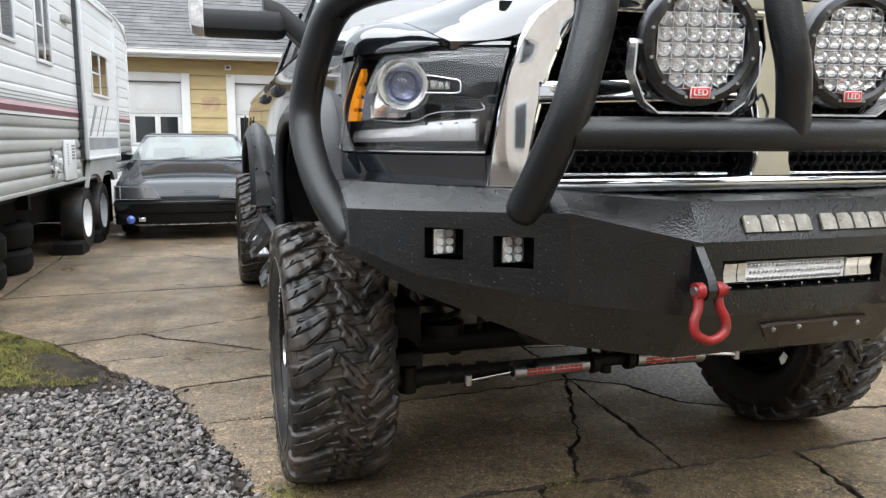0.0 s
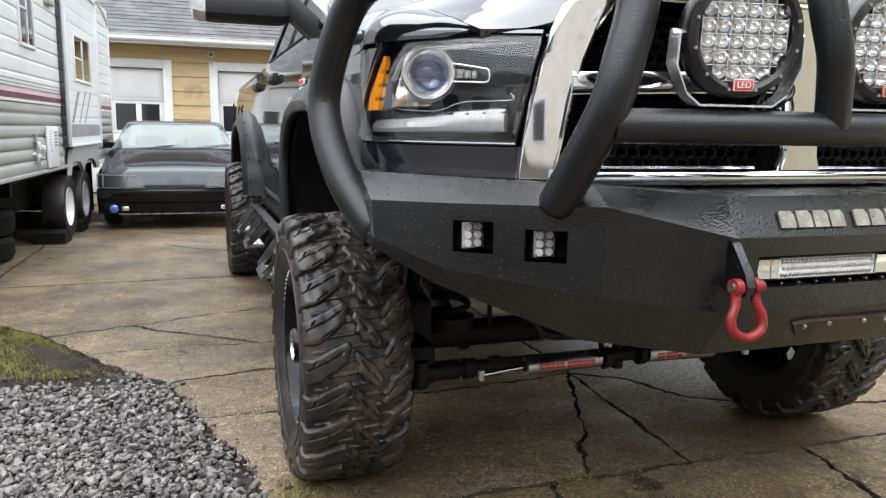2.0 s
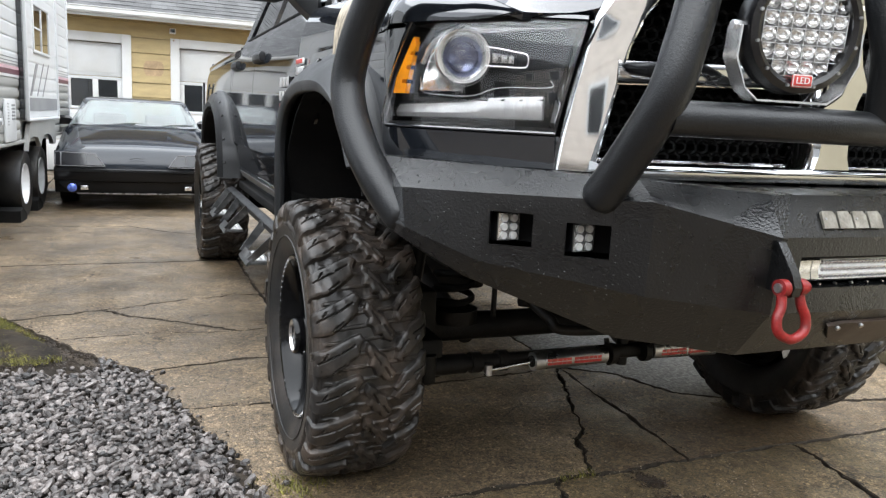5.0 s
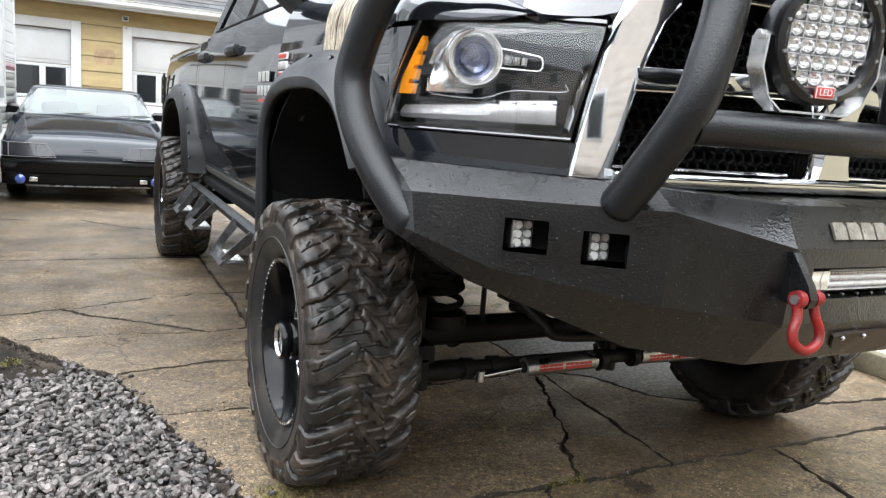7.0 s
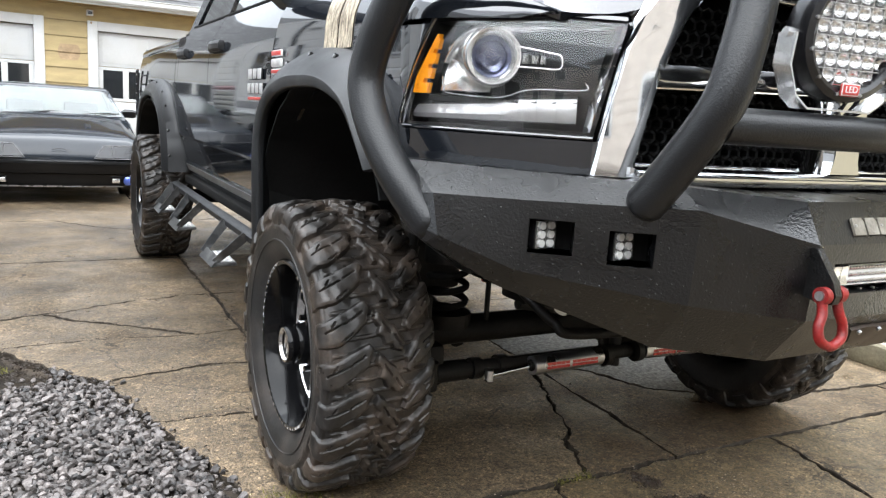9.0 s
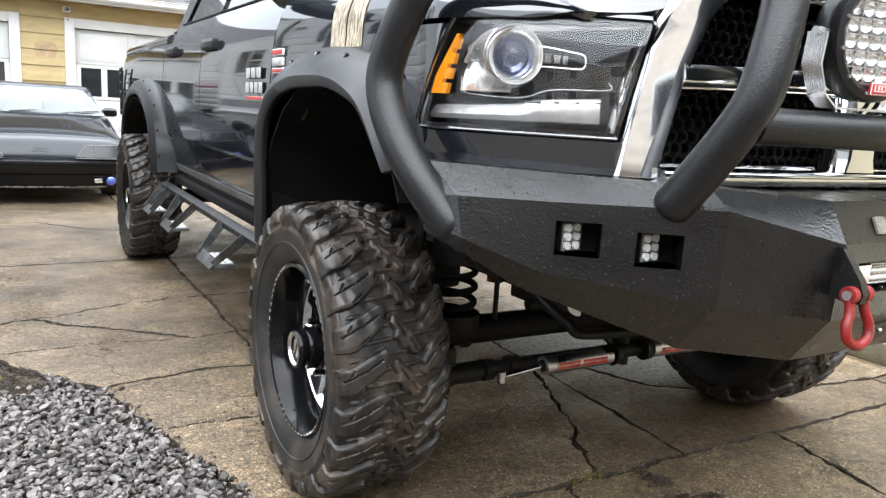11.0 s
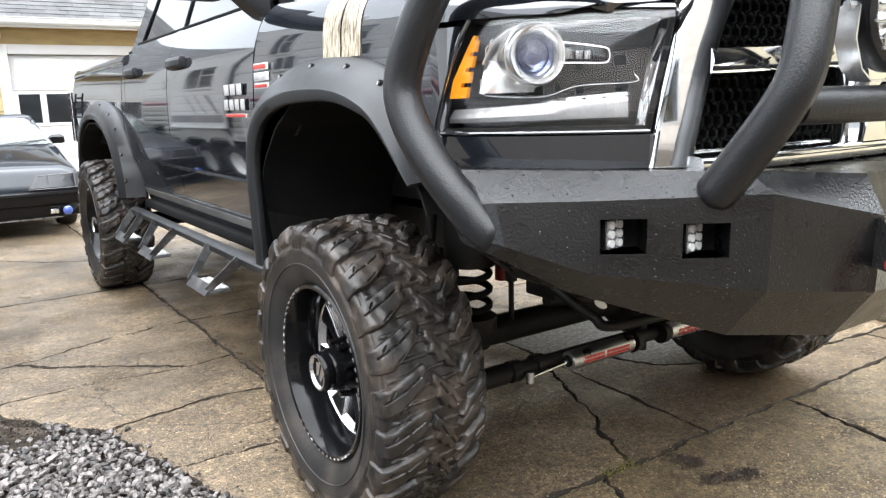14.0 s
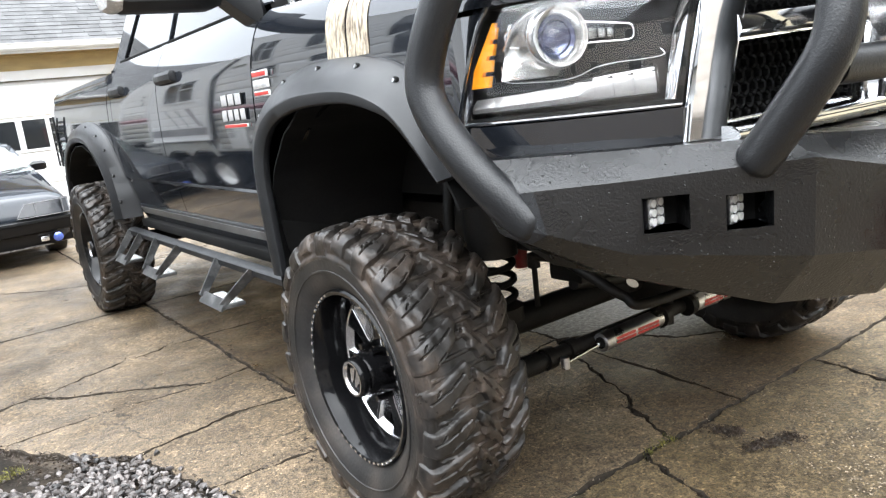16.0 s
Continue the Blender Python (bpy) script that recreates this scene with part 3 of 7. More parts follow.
slab(C3[:-1] + [(1.25, 1.5), (1.05, 2.35), (0.345, 2.45)], M["asphalt"], yard)


# ---------- loose stones, moss and leaf bits ----------
def scatter(name, mat, spots, shape, label, category, at):
    """One stuff mesh of many small solids: shape gives the points and faces of one, for a random generator."""
    verts, faces = [], []
    rnd = random.Random(5)
    for x, y, z in spots:
        vs, fs = shape(rnd)
        o = len(verts)
        verts += [(x + v[0] - at[0], y + v[1] - at[1], z + v[2] - at[2]) for v in vs]
        faces += [tuple(o + i for i in f) for f in fs]
    me = bpy.data.meshes.new(name)
    me.from_pydata(verts, [], faces)
    me.materials.append(mat)
    ob = new(name, me)
    ob.location = at
    return tagged(ob, label, category, kind="stuff")


def stone_shape(rnd):
    """A crushed stone: an uneven flat lump of three six-sided rings, lying at a slight tilt."""
    s = rnd.choice((0.008, 0.010, 0.012, 0.014, 0.016, 0.020))
    e = Euler((rnd.gauss(0, 0.32), rnd.gauss(0, 0.32), rnd.uniform(0, 6))).to_matrix()
    a, b, c = s * rnd.uniform(1.0, 1.6), s * rnd.uniform(0.65, 1.05), s * rnd.uniform(0.4, 0.75)
    out = [rnd.uniform(0.72, 1.1) for _ in range(6)]
    lean = (rnd.uniform(-0.25, 0.25) * a, rnd.uniform(-0.25, 0.25) * b)
    pts = []
    for h, k in ((-0.9, 0.7), (0.1, 1.0), (1.0, 0.58)):
        for i in range(6):
            r = out[i] * k * rnd.uniform(0.88, 1.1)
            pts.append(e @ Vector((a * r * math.cos(i * 1.0472) + lean[0] * h, b * r * math.sin(i * 1.0472) + lean[1] * h, c * h * rnd.uniform(0.75, 1.1))))
    fs = [(12, 13, 14, 15, 16, 17)] + [(j + i, j + (i + 1) % 6, j + 6 + (i + 1) % 6, j + 6 + i) for j in (0, 6) for i in range(6)]
    return pts, fs


def edge_x(y):
    for (xa, ya), (xb, yb) in zip([(-1.12, -6.0), (-1.16, 0.2)] + EDGE, [(-1.16, 0.2)] + EDGE):
        if ya <= y <= yb:
            return xa + (xb - xa) * (y - ya) / max(yb - ya, 1e-6)
    return -4.0


def lump(x, y):
    return 0.012 * noise.noise(Vector((x * 2.2, y * 2.2, 0))) + 0.008 * noise.noise(Vector((x * 7, y * 7, 3)))


rnd = random.Random(3)
spots = []
for pitch, low in ((0.027, 0.012), (0.021, 0.0)):
    for i in range(int(2.0 / pitch)):
        for j in range(int(2.8 / pitch)):
            x, y = -3.1 + (i + rnd.uniform(-0.1, 1.1)) * pitch, -0.2 + (j + rnd.uniform(-0.1, 1.1)) * pitch
            top = 2.36 + 0.03 * math.sin(x * 7) + 0.03 * math.sin(x * 17) - 0.5 * max(0.0, x + 1.9)
            if y < top + rnd.uniform(-0.09, 0.06) and x < edge_x(y) - 0.025 - 0.05 * rnd.random() ** 2 and rnd.random() < min(0.93, (x + 3.12) / 0.3, (y + 0.25) / 0.3):
                spots.append((x, y, lump(x, y) + low + rnd.uniform(-0.006, 0.010)))
spots += [(edge_x(y) - 0.03 + abs(rnd.gauss(0, 0.035)), y, 0.003) for y in [rnd.uniform(0.3, 2.5) for _ in range(130)]]
scatter("gravel", M["stone"], spots, stone_shape, "loose grey crushed stone gravel beside the driveway", "gravel", (-1.9, 1.6, 0))

bed = sheet(lambda u, v: Vector((-3.6 + u * (edge_x(-0.3 + v * 4.0) - 0.01 + 3.6), -0.3 + v * 4.0,
                                 -0.012 + 1.6 * lump(-3.6 + u * 2.3, -0.3 + v * 4) + (0.012 if v > 0.7 else 0) - 0.03 * (u > 0.97))), 50, 80)
solo("soil_bed", bed, M["soil"], (-2.2, 1.8, 0), "dark damp garden soil at the edge of the lawn", "soil", kind="structure")


def blade_shape(rnd):
    h, w, a = rnd.uniform(0.006, 0.022), rnd.uniform(0.0012, 0.0026), rnd.uniform(0, 6.3)
    c, s, lean = math.cos(a), math.sin(a), rnd.uniform(0.2, 1.6)
    return [(-w * c, -w * s, 0), (w * c, w * s, 0), (w * 0.7 * c - s * lean * h * 0.5, w * 0.7 * s + c * lean * h * 0.5, h * 0.6), (-s * lean * h, c * lean * h, h)], [(0, 1, 2, 3)]


spots = []
while len(spots) < 70000:
    y = rnd.uniform(2.4, 4.4)
    x = rnd.uniform(-3.6, edge_x(y))
    dens = noise.noise(Vector((x * 3.2, y * 3.2, 9))) + 0.35 * noise.noise(Vector((x * 11, y * 11, 2)))
    bare = 0.03 + 0.13 * min(1.0, max(0.0, (2.95 - y) / 0.45)) + 0.05 * dens
    if x < edge_x(y) - bare + 0.03 * rnd.random() and y > 2.50 - 0.07 * dens and rnd.random() < max(0.55, 0.9 + dens):
        spots.append((x, y, 1.6 * lump(x, y) + 0.002))
scatter("mossy_grass", M["grass"], spots, blade_shape, "short patchy yellow-green mossy grass on damp soil", "grass", (-2.4, 3.1, 0))


def crumb_shape(rnd):
    s = rnd.uniform(0.003, 0.011)
    return [(rnd.uniform(-s, s), rnd.uniform(-s, s), rnd.uniform(0.0, 0.004)) for _ in range(3)] + [(0, 0, rnd.uniform(0.002, 0.009))], [(0, 1, 3), (1, 2, 3), (2, 0, 3)]


spots = [(c[0] + rnd.gauss(0, c[2]), c[1] + rnd.gauss(0, c[3]), 0.002) for c in
         ((0.005, 0.735, 0.020, 0.030), (0.03, 0.69, 0.018, 0.014), (-0.019, 0.592, 0.030, 0.012), (0.04, 0.555, 0.030, 0.010), (0.098, 0.535, 0.020, 0.022)) for _ in range(230)]
spots += [(edge_x(y) + abs(rnd.gauss(0, 0.03)) - 0.01, y, 0.001) for y in [rnd.uniform(0.9, 3.4) for _ in range(260)]]
for poly in SLABS[:18]:
    for a, b in zip(poly, poly[1:] + poly[:1]):
        if abs(a[0]) < 2.6 and abs(b[0]) < 2.6 and -0.5 < a[1] < 5 and -0.5 < b[1] < 5:
            spots += [(p.x + rnd.gauss(0, 0.018), p.y + rnd.gauss(0, 0.018), 0.0005) for p in jag(a, b) if rnd.random() < 0.55]
spots += [(edge_x(y) - abs(rnd.gauss(0, 0.13)) - 0.01, y, lump(edge_x(y) - 0.1, y) + 0.004) for y in [rnd.uniform(2.15, 3.1) for _ in range(1500)]]
spots += [(-2.3 + rnd.gauss(0, 0.16), 2.45 + rnd.gauss(0, 0.05), 0.004) for _ in range(500)]
spots += [(-1.0 + rnd.gauss(0, 0.10), 1.75 + rnd.gauss(0, 0.12), 0.001) for _ in range(160)] + [(-0.86 + rnd.gauss(0, 0.05), 2.5 + rnd.gauss(0, 0.5), 0.001) for _ in range(220)]
scatter("leaf_bits", M["debris"], spots, crumb_shape, "dark wet bits of dead leaf on the concrete", "debris", (0, 0.7, 0))


def grit_shape(rnd):
    s = rnd.uniform(0.0012, 0.0035)
    return [(-s, -s * rnd.uniform(0.4, 1), 0), (s, -s * rnd.uniform(0.4, 1), 0), (s * rnd.uniform(0.2, 1), s, 0), (-s, s * rnd.uniform(0.3, 1), 0), (rnd.uniform(-s, s) * 0.4, rnd.uniform(-s, s) * 0.4, s)], [(0, 1, 4), (1, 2, 4), (2, 3, 4), (3, 0, 4)]


spots = []
while len(spots) < 6000:
    y = 0.2 + 4.6 * rnd.random() ** 1.6
    x = rnd.uniform(edge_x(y) + 0.02, -0.3 if y > 0.9 else 0.4)
    if noise.noise(Vector((x * 2.5, y * 2.5, 4))) > -0.25 * rnd.random():
        spots.append((x, y, 0.0005))
scatter("grit", M["grit"], spots, grit_shape, "fine pale sand grit strewn on the concrete", "grit", (0, 1.5, 0))
moss = [(p.x + rnd.gauss(0, 0.012), p.y + rnd.gauss(0, 0.012), -0.006) for p in jag((-0.155, 0.82), (-0.3, 0.82)) + jag((-0.155, 0.82), (-0.067, 1.056))[:2] for _ in range(14)]
moss += [(-1.18 + rnd.gauss(0, 0.05), 1.02 + rnd.gauss(0, 0.05), 0.0) for _ in range(350)]
scatter("crack_moss", M["grass"], moss, blade_shape, "small tufts of green moss growing in driveway cracks", "moss", (-0.2, 0.83, 0))

# ---------- pickup truck: its length runs along y, nose at y = 0, middle at x = 0 ----------
truck = thing("pickup_truck", (0, 3.0, 0), "lifted black four-door pickup truck with bull bar and mud tyres", "truck")


def side_x(z):
    """Half width of the body side at a height."""
    return 1.003 - 0.055 * ((z - 1.22) / 0.48) ** 2 - 1.1 * max(0.0, z - 1.42) ** 2 - (0.017 if z < 0.955 else 0.0) - (0.02 * (0.80 - z) / 0.1 if z < 0.80 else 0)


def panel(y0, y1, z0, z1, s, nu=14, nv=22, thick=0.03, proud=0.0):
    """A piece of the body side; y0 and y1 are functions of z, or z0 and z1 functions of y."""
    def f(u, v):
        if callable(z0) or callable(z1):
            y = y0 + (y1 - y0) * u
            a, b = (z0(y) if callable(z0) else z0), (z1(y) if callable(z1) else z1)
            z = a + (b - a) * v
        else:
            z = z0 + (z1 - z0) * v
            a, b = y0(z), y1(z)
            y = a + (b - a) * u
        return Vector((s * (side_x(z) + proud), y, z))
    return sheet(f, nu, nv, thick)


def arch(c, ry, rz, zc):
    """The lower edge of a wing over a wheel: an ellipse about (c, zc)."""
    def f(y):
        t = (y - c) / ry
        return zc + rz * math.sqrt(max(0.0, 1 - t * t)) if abs(t) < 1 else 0.72
    return f


FRONT, REAR = 1.2, 4.99


def gap_a(z):
    return 1.955 + 0.03 * (1.2 - z)


def gap_b(z):
    return 3.20 + 0.02 * (1.2 - z)


def gap_c(z):
    return 4.19 - 0.28 * max(0.0, (1.05 - z) / 0.33) ** 1.7 * 0.6


def nose(s):
    """Plan line of the front corner: from the wing (0) to the grille (1)."""
    a, b, c = Vector((1.012, 0.69)), Vector((0.955, 0.465)), Vector((0.675, 0.262))
    return a * (1 - s) ** 2 + b * 2 * s * (1 - s) + c * s * s


def nose_in(s):
    d = (nose(min(s + 0.01, 1)) - nose(max(s - 0.01, 0))).normalized()
    return Vector((-abs(d.y), abs(d.x)))


# hood
def hood_edge(x):
    a = abs(x)
    px = [0, 0.5, 0.56, 0.61, 0.655, 0.70, 0.80]
    return np.interp(a, px, [0.185, 0.20, 0.212, 0.228, 0.25, 0.28, 0.352]), np.interp(a, px, [1.60, 1.575, 1.557, 1.525, 1.475, 1.460, 1.452])


def seam(v):
    """The line between hood and wing, from the headlight to the cowl."""
    pts = ((0.0, 0.805, 0.356, 1.452), (0.05, 0.835, 0.44, 1.485), (0.14, 0.855, 0.60, 1.528), (0.30, 0.87, 0.85, 1.565), (0.6, 0.885, 1.3, 1.598), (1.0, 0.89, 1.80, 1.625))
    t = [p[0] for p in pts]
    return Vector([np.interp(v, t, [p[i] for p in pts]) for i in (1, 2, 3)])


def hood_point(u, v):
    a = 2 * u - 1
    s = seam(v)
    y0, z0 = hood_edge(a * 0.80)
    rear_y = 1.80
    w = abs(a)
    x = a * (0.80 + (s.x - 0.80) * 1.0) if v > 0 else a * 0.80
    y = y0 + (rear_y - y0) * v if w < 0.999 else s.y
    y = (y0 + (rear_y - y0) * v) * (1 - w ** 6) + s.y * w ** 6
    rise = 1 - (1 - v) ** 2.2
    zc = z0 + (1.735 - z0) * (0.45 * rise + 0.55 * min(1, v * 5) ** 0.6 * 0.62 + 0.209 * v)
    z = zc * (1 - w ** 3.5) + s.z * w ** 3.5
    if 0.28 < w < 0.62:
        z += 0.012 * math.sin((w - 0.28) / 0.34 * math.pi) * min(1, v * 4)
    return Vector((x, y, z))


part("hood", sheet(hood_point, 64, 40, 0.02), M["paint"], truck, "glossy black bonnet", angle=50)

for s in (-1, 1):
    # wing: side below the shoulder, and the rounded shoulder above
    def wing_top(q, v):
        if q < 0.4:
            p = nose(0.60 * (1 - q / 0.4))
            A = Vector((p.x, p.y, 1.436))
        else:
            y = 0.69 + (q - 0.4) / 0.6 * (1.94 - 0.69)
            A = Vector((max(side_x(1.42), 1.012 - (y - 0.69) * 0.25), y, 1.42 + 0.016 * max(0, 1 - (y - 0.69) / 0.3)))
        S = seam(min(1.0, (q / 0.4) * 0.16 if q < 0.4 else 0.16 + (q - 0.4) / 0.6 * 0.84)) + Vector((0.006, 0, 0.0))
        k = min(1, q / 0.3)
        B = Vector((A.x * (0.45 + 0.55 * k) + S.x * 0.55 * (1 - k), A.y * 0.5 + S.y * 0.5, S.z - 0.004))
        p = A * (1 - v) ** 2 + B * 2 * v * (1 - v) + S * v * v
        return Vector((p.x * s, p.y, p.z))

    wing = sheet(wing_top, 44, 12, 0.012)
    tmp = panel(0.69, 1.945, arch(FRONT, 0.60, 0.55, 0.74), 1.425, s, 60, 14, 0.012)
    m = bpy.data.meshes.new("tmp")
    tmp.to_mesh(m), tmp.free()
    wing.from_mesh(m)
    bpy.data.meshes.remove(m)
    part("wing", wing, M["paint"], truck, "glossy black front wing", angle=50)
    # doors with handles
    for name, a, b in (("front_door", gap_a, gap_b), ("rear_door", gap_b, gap_c)):
        door = part(name, panel(lambda z, a=a: a(z) + 0.004, lambda z, b=b: b(z) - 0.004, 0.80, 1.655, s, 16, 40), M["paint"], truck, "glossy black door")
        ye, zh = (b(1.45) - 0.20), 1.478
        hb = loft([[mirrored((0.985 + 0.030 * w, ye + t, zh + h), s) for w, h in ((0, 0.022), (0.9 * k, 0.026), (1.25 * k, 0.010), (1.2 * k, -0.014), (0.7 * k, -0.026), (0, -0.024))]
                   for t, k in ((-0.135, 0.3), (-0.125, 0.8), (-0.08, 1.0), (0.0, 1.05), (0.09, 1.0), (0.135, 0.75), (0.145, 0.25))])
        part("door_handle", hb, M["flare"], door, "satin black door handle")
    part("rocker_panel", panel(lambda z: 1.90, lambda z: 4.16, 0.70, 0.796, s, 10, 6, 0.03, 0.012), M["paint"], truck, "glossy black sill")
    part("sill_film", panel(lambda z: 1.96, lambda z: 4.12, 0.742, 0.782, s, 10, 3, 0.003, 0.016), M["film"], truck, "worn grey protective film on the sill")
    part("sill_underside", boxes(((s * 0.80, 1.92, 0.655), (s * 0.955, 4.16, 0.705)), bevel=0.01), M["liner"], truck, "dull black underside of the sill")
    # bed side
    bz = arch(REAR, 0.70, 0.46, 0.74)
    part("bed_side", panel(4.30, 6.22, bz, lambda y: 1.565 - 0.008 * (y - 4.3), s, 90, 16, 0.03), M["paint"], truck, "glossy black bed side")
    part("bed_rail", sweep([(s * 0.925, 4.30, 1.560), (s * 0.925, 5.4, 1.555), (s * 0.925, 6.22, 1.545)], 0.047, 14), M["paint"], truck, "rounded black bed rail")
    part("cab_corner", panel(lambda z: gap_c(z) + 0.004, lambda z: 4.285, 0.80, 1.66, s, 5, 26), M["paint"], truck, "glossy black rear cab corner")

    # flares over the wheels, with bolts
    def flare(outer, inner, lip):
        o, i = curve([(0, *p) for p in outer], 10), curve([(0, *p) for p in inner], 10)
        rings = []
        for p, q in zip(o, i):
            cz = (p.z + q.z) / 2
            def at(x, f):
                return mirrored((x, p.y * (1 - f) + q.y * f, p.z * (1 - f) + q.z * f), s)
            sx = side_x(max(p.z, 0.8))
            rings.append([at(sx - 0.004, 0.0), at(sx + 0.010, 0.0), at(sx + 0.018, 0.03), at(1.060, 0.25), at(lip - 0.018, 0.48), at(lip - 0.003, 0.68), at(lip + 0.002, 0.72),
                          at(lip + 0.003, 0.76), at(lip - 0.002, 0.96), at(lip - 0.006, 0.99), at(lip - 0.014, 1.0), at(lip - 0.026, 0.99), at(lip - 0.034, 0.94)])
        return loft(rings)
    FO = [(1.90, 0.70), (1.935, 0.928), (1.935, 1.10), (1.86, 1.25), (1.70, 1.345), (1.50, 1.388), (1.30, 1.396), (1.085, 1.380), (0.927, 1.338), (0.80, 1.25), (0.66, 1.08)]
    FI = [(1.69, 0.70), (1.705, 0.90), (1.706, 1.06), (1.66, 1.16), (1.57, 1.222), (1.43, 1.256), (1.28, 1.266), (1.10, 1.264), (0.961, 1.240), (0.846, 1.196), (0.69, 1.06)]
    fl = part("wheel_arch_flare", flare(FO, FI, 1.112), M["flare"], truck, "satin black bolted wheel arch flare")
    RO = [(4.14, 0.72), (4.18, 0.90), (4.30, 1.13), (4.50, 1.26), (4.78, 1.325), (5.10, 1.33), (5.42, 1.27), (5.66, 1.12), (5.80, 0.80)]
    RI = [(4.26, 0.72), (4.30, 0.90), (4.42, 1.05), (4.60, 1.15), (4.82, 1.20), (5.10, 1.20), (5.36, 1.15), (5.55, 1.03), (5.66, 0.80)]
    rfl = part("wheel_arch_flare", flare(RO, RI, 1.092), M["flare"], truck, "satin black bolted wheel arch flare")

    def bolts(ring_o, ring_i, where, host):
        o, i = curve([(0, *p) for p in ring_o], 10), curve([(0, *p) for p in ring_i], 10)
        for k in where:
            p = o[k] * 0.80 + i[k] * 0.20
            c = Vector((s * 1.050, p.y, p.z))
            n = Vector((s, 0, 0.35)).normalized()
            bmp = rods((c - n * 0.006, c + n * 0.0025, 0.0105), n=16)
            bmb = rods((c, c + n * 0.006, 0.0055), n=10)
            part("bolt", [(bmp, M["liner"]), (bmb, M["steel"])], None, host, "steel pocket bolt")
    bolts(FO, FI, (18, 32, 46, 59, 70, 82), fl)
    bolts(RO, RI, (6, 14, 22, 30, 40, 52, 64), rfl)

    # inner wheel liners
    for c, ry, rz in ((FRONT, 0.600, 0.57), (REAR, 0.68, 0.45)):
        def liner(u, v, c=c, ry=ry, rz=rz):
            a = math.pi * (0.0 + u * (0.85 if c == FRONT else 1.0))
            return Vector((s * (1.075 - 0.535 * v), c + ry * 1.01 * math.cos(a) * (1 - 0.06 * v), 0.74 + rz * 0.99 * math.sin(a) * (1 - 0.03 * v) + 0.004 * math.sin(u * 60)))
        lb = sheet(liner, 40, 10, 0.008)
        if c == FRONT:
            box(lb, (s * 0.535, 0.66, 0.90), (s * 0.545, 1.76, 1.27))
        part("wheel_liner", lb, M["liner"], truck, "dull black inner arch liner")
    part("mud_flap", boxes(((s * 0.83, 1.775, 0.62), (s * 1.075, 1.79, 0.90)), bevel=0.004), M["liner"], truck, "black mud flap edge behind the front wheel")

    # step rail with hanging steps
    rb = loft([[mirrored((x, y, z), s) for x, z in ((0.975, 0.618), (0.982, 0.610), (1.016, 0.606), (1.026, 0.612), (1.026, 0.636), (1.018, 0.644), (0.985, 0.652), (0.975, 0.645))] for y in (1.72, 1.74, 2.6, 3.4, 4.24, 4.26)])
    rail = part("step_rail", rb, M["flare"], truck, "textured black step rail", angle=40)
    for ra, rb_, pa, pb_ in ((2.20, 2.61, 2.31, 2.59), (3.20, 3.615, 3.29, 3.56), (3.95, 4.20, 3.955, 4.19)):
        sb = bmesh.new()
        for y1, y2 in ((ra, pa + 0.012), (rb_, pb_ - 0.012)):
            a, b = Vector((s * 1.020, y1, 0.632)), Vector((s * 1.132, y2, 0.492))
            d = (b - a).normalized()
            up = d.cross(Vector((0, 1, 0))).normalized() * 0.022
            w = Vector((0, 0.006, 0))
            prism([a - up, a + up, b + up * 0.7, b - up * 0.7], w * 2, sb)
        box(sb, (s * 1.035, pa, 0.474), (s * 1.138, pb_, 0.490), 0.004)
        prism([(s * 1.150, pa, 0.472), (s * 1.142, pa, 0.468), (s * 1.110, pa, 0.510), (s * 1.118, pa, 0.514)], (0, pb_ - pa, 0), sb)
        part("step", sb, M["worn"], rail, "scuffed grey-black hanging step")
        pb2 = boxes(((s * 1.04, pa + 0.012, 0.4905), (s * 1.126, pb_ - 0.012, 0.494)))
        for k in range(5):
            for j in range(3):
                c = Vector((s * (1.055 + j * 0.027), pa + 0.035 + k * (pb_ - pa - 0.07) / 4, 0.494))
                rod(pb2, c, c + Vector((0, 0, 0.004)), 0.010, 0.007, 8)
        part("tread_plate", pb2, M["badge"], rail, "worn silver punched tread plate")

    # cab glass and pillars on this side
    def glass_x(z):
        return 0.888 - 0.16 * (z - 1.655) / 0.42
    for ya, yb, yc, yd in ((2.02, 3.16, 2.50, 3.16), (3.24, 4.08, 3.24, 3.92)):
        part("side_window", sheet(lambda u, v, ya=ya, yb=yb, yc=yc, yd=yd: Vector((s * glass_x(1.655 + 0.40 * v), (ya + (yb - ya) * u) * (1 - v) + (yc + (yd - yc) * u) * v, 1.655 + 0.40 * v)), 8, 6, 0.006),
             M["glass"], truck, "tinted side window reflecting a white sky")
    part("window_trim", boxes(((s * 0.880, 1.98, 1.650), (s * 0.902, 4.14, 1.664)), bevel=0.003), M["liner"], truck, "black rubber window seal")
    for y0, y1, y2, y3 in ((1.86, 2.03, 2.38, 2.50), (3.15, 3.25, 3.15, 3.25), (4.06, 4.28, 3.90, 4.18)):
        pil = loft([[mirrored((glass_x(z) + dx, y, z), s) for dx, y in ((0.012, a), (0.012, b), (-0.05, b), (-0.05, a))] for z, a, b in ((1.645, y0, y1), (2.06, y2, y3))])
        part("cab_pillar", pil, M["paint"], truck, "black cab pillar")

    # wide tow mirror
    def block_ring(x, k, lift=0.0):
        return [mirrored((x, 2.09 + dy * k, 1.790 + dz * k), s) for dy, dz in ((-0.055, -0.135), (-0.085, -0.11), (-0.09, -0.06), (-0.08, -0.03 + lift), (-0.05, -0.014 + lift), (0.05, -0.014 + lift), (0.07, -0.03 + lift), (0.07, -0.11), (0.045, -0.135))]
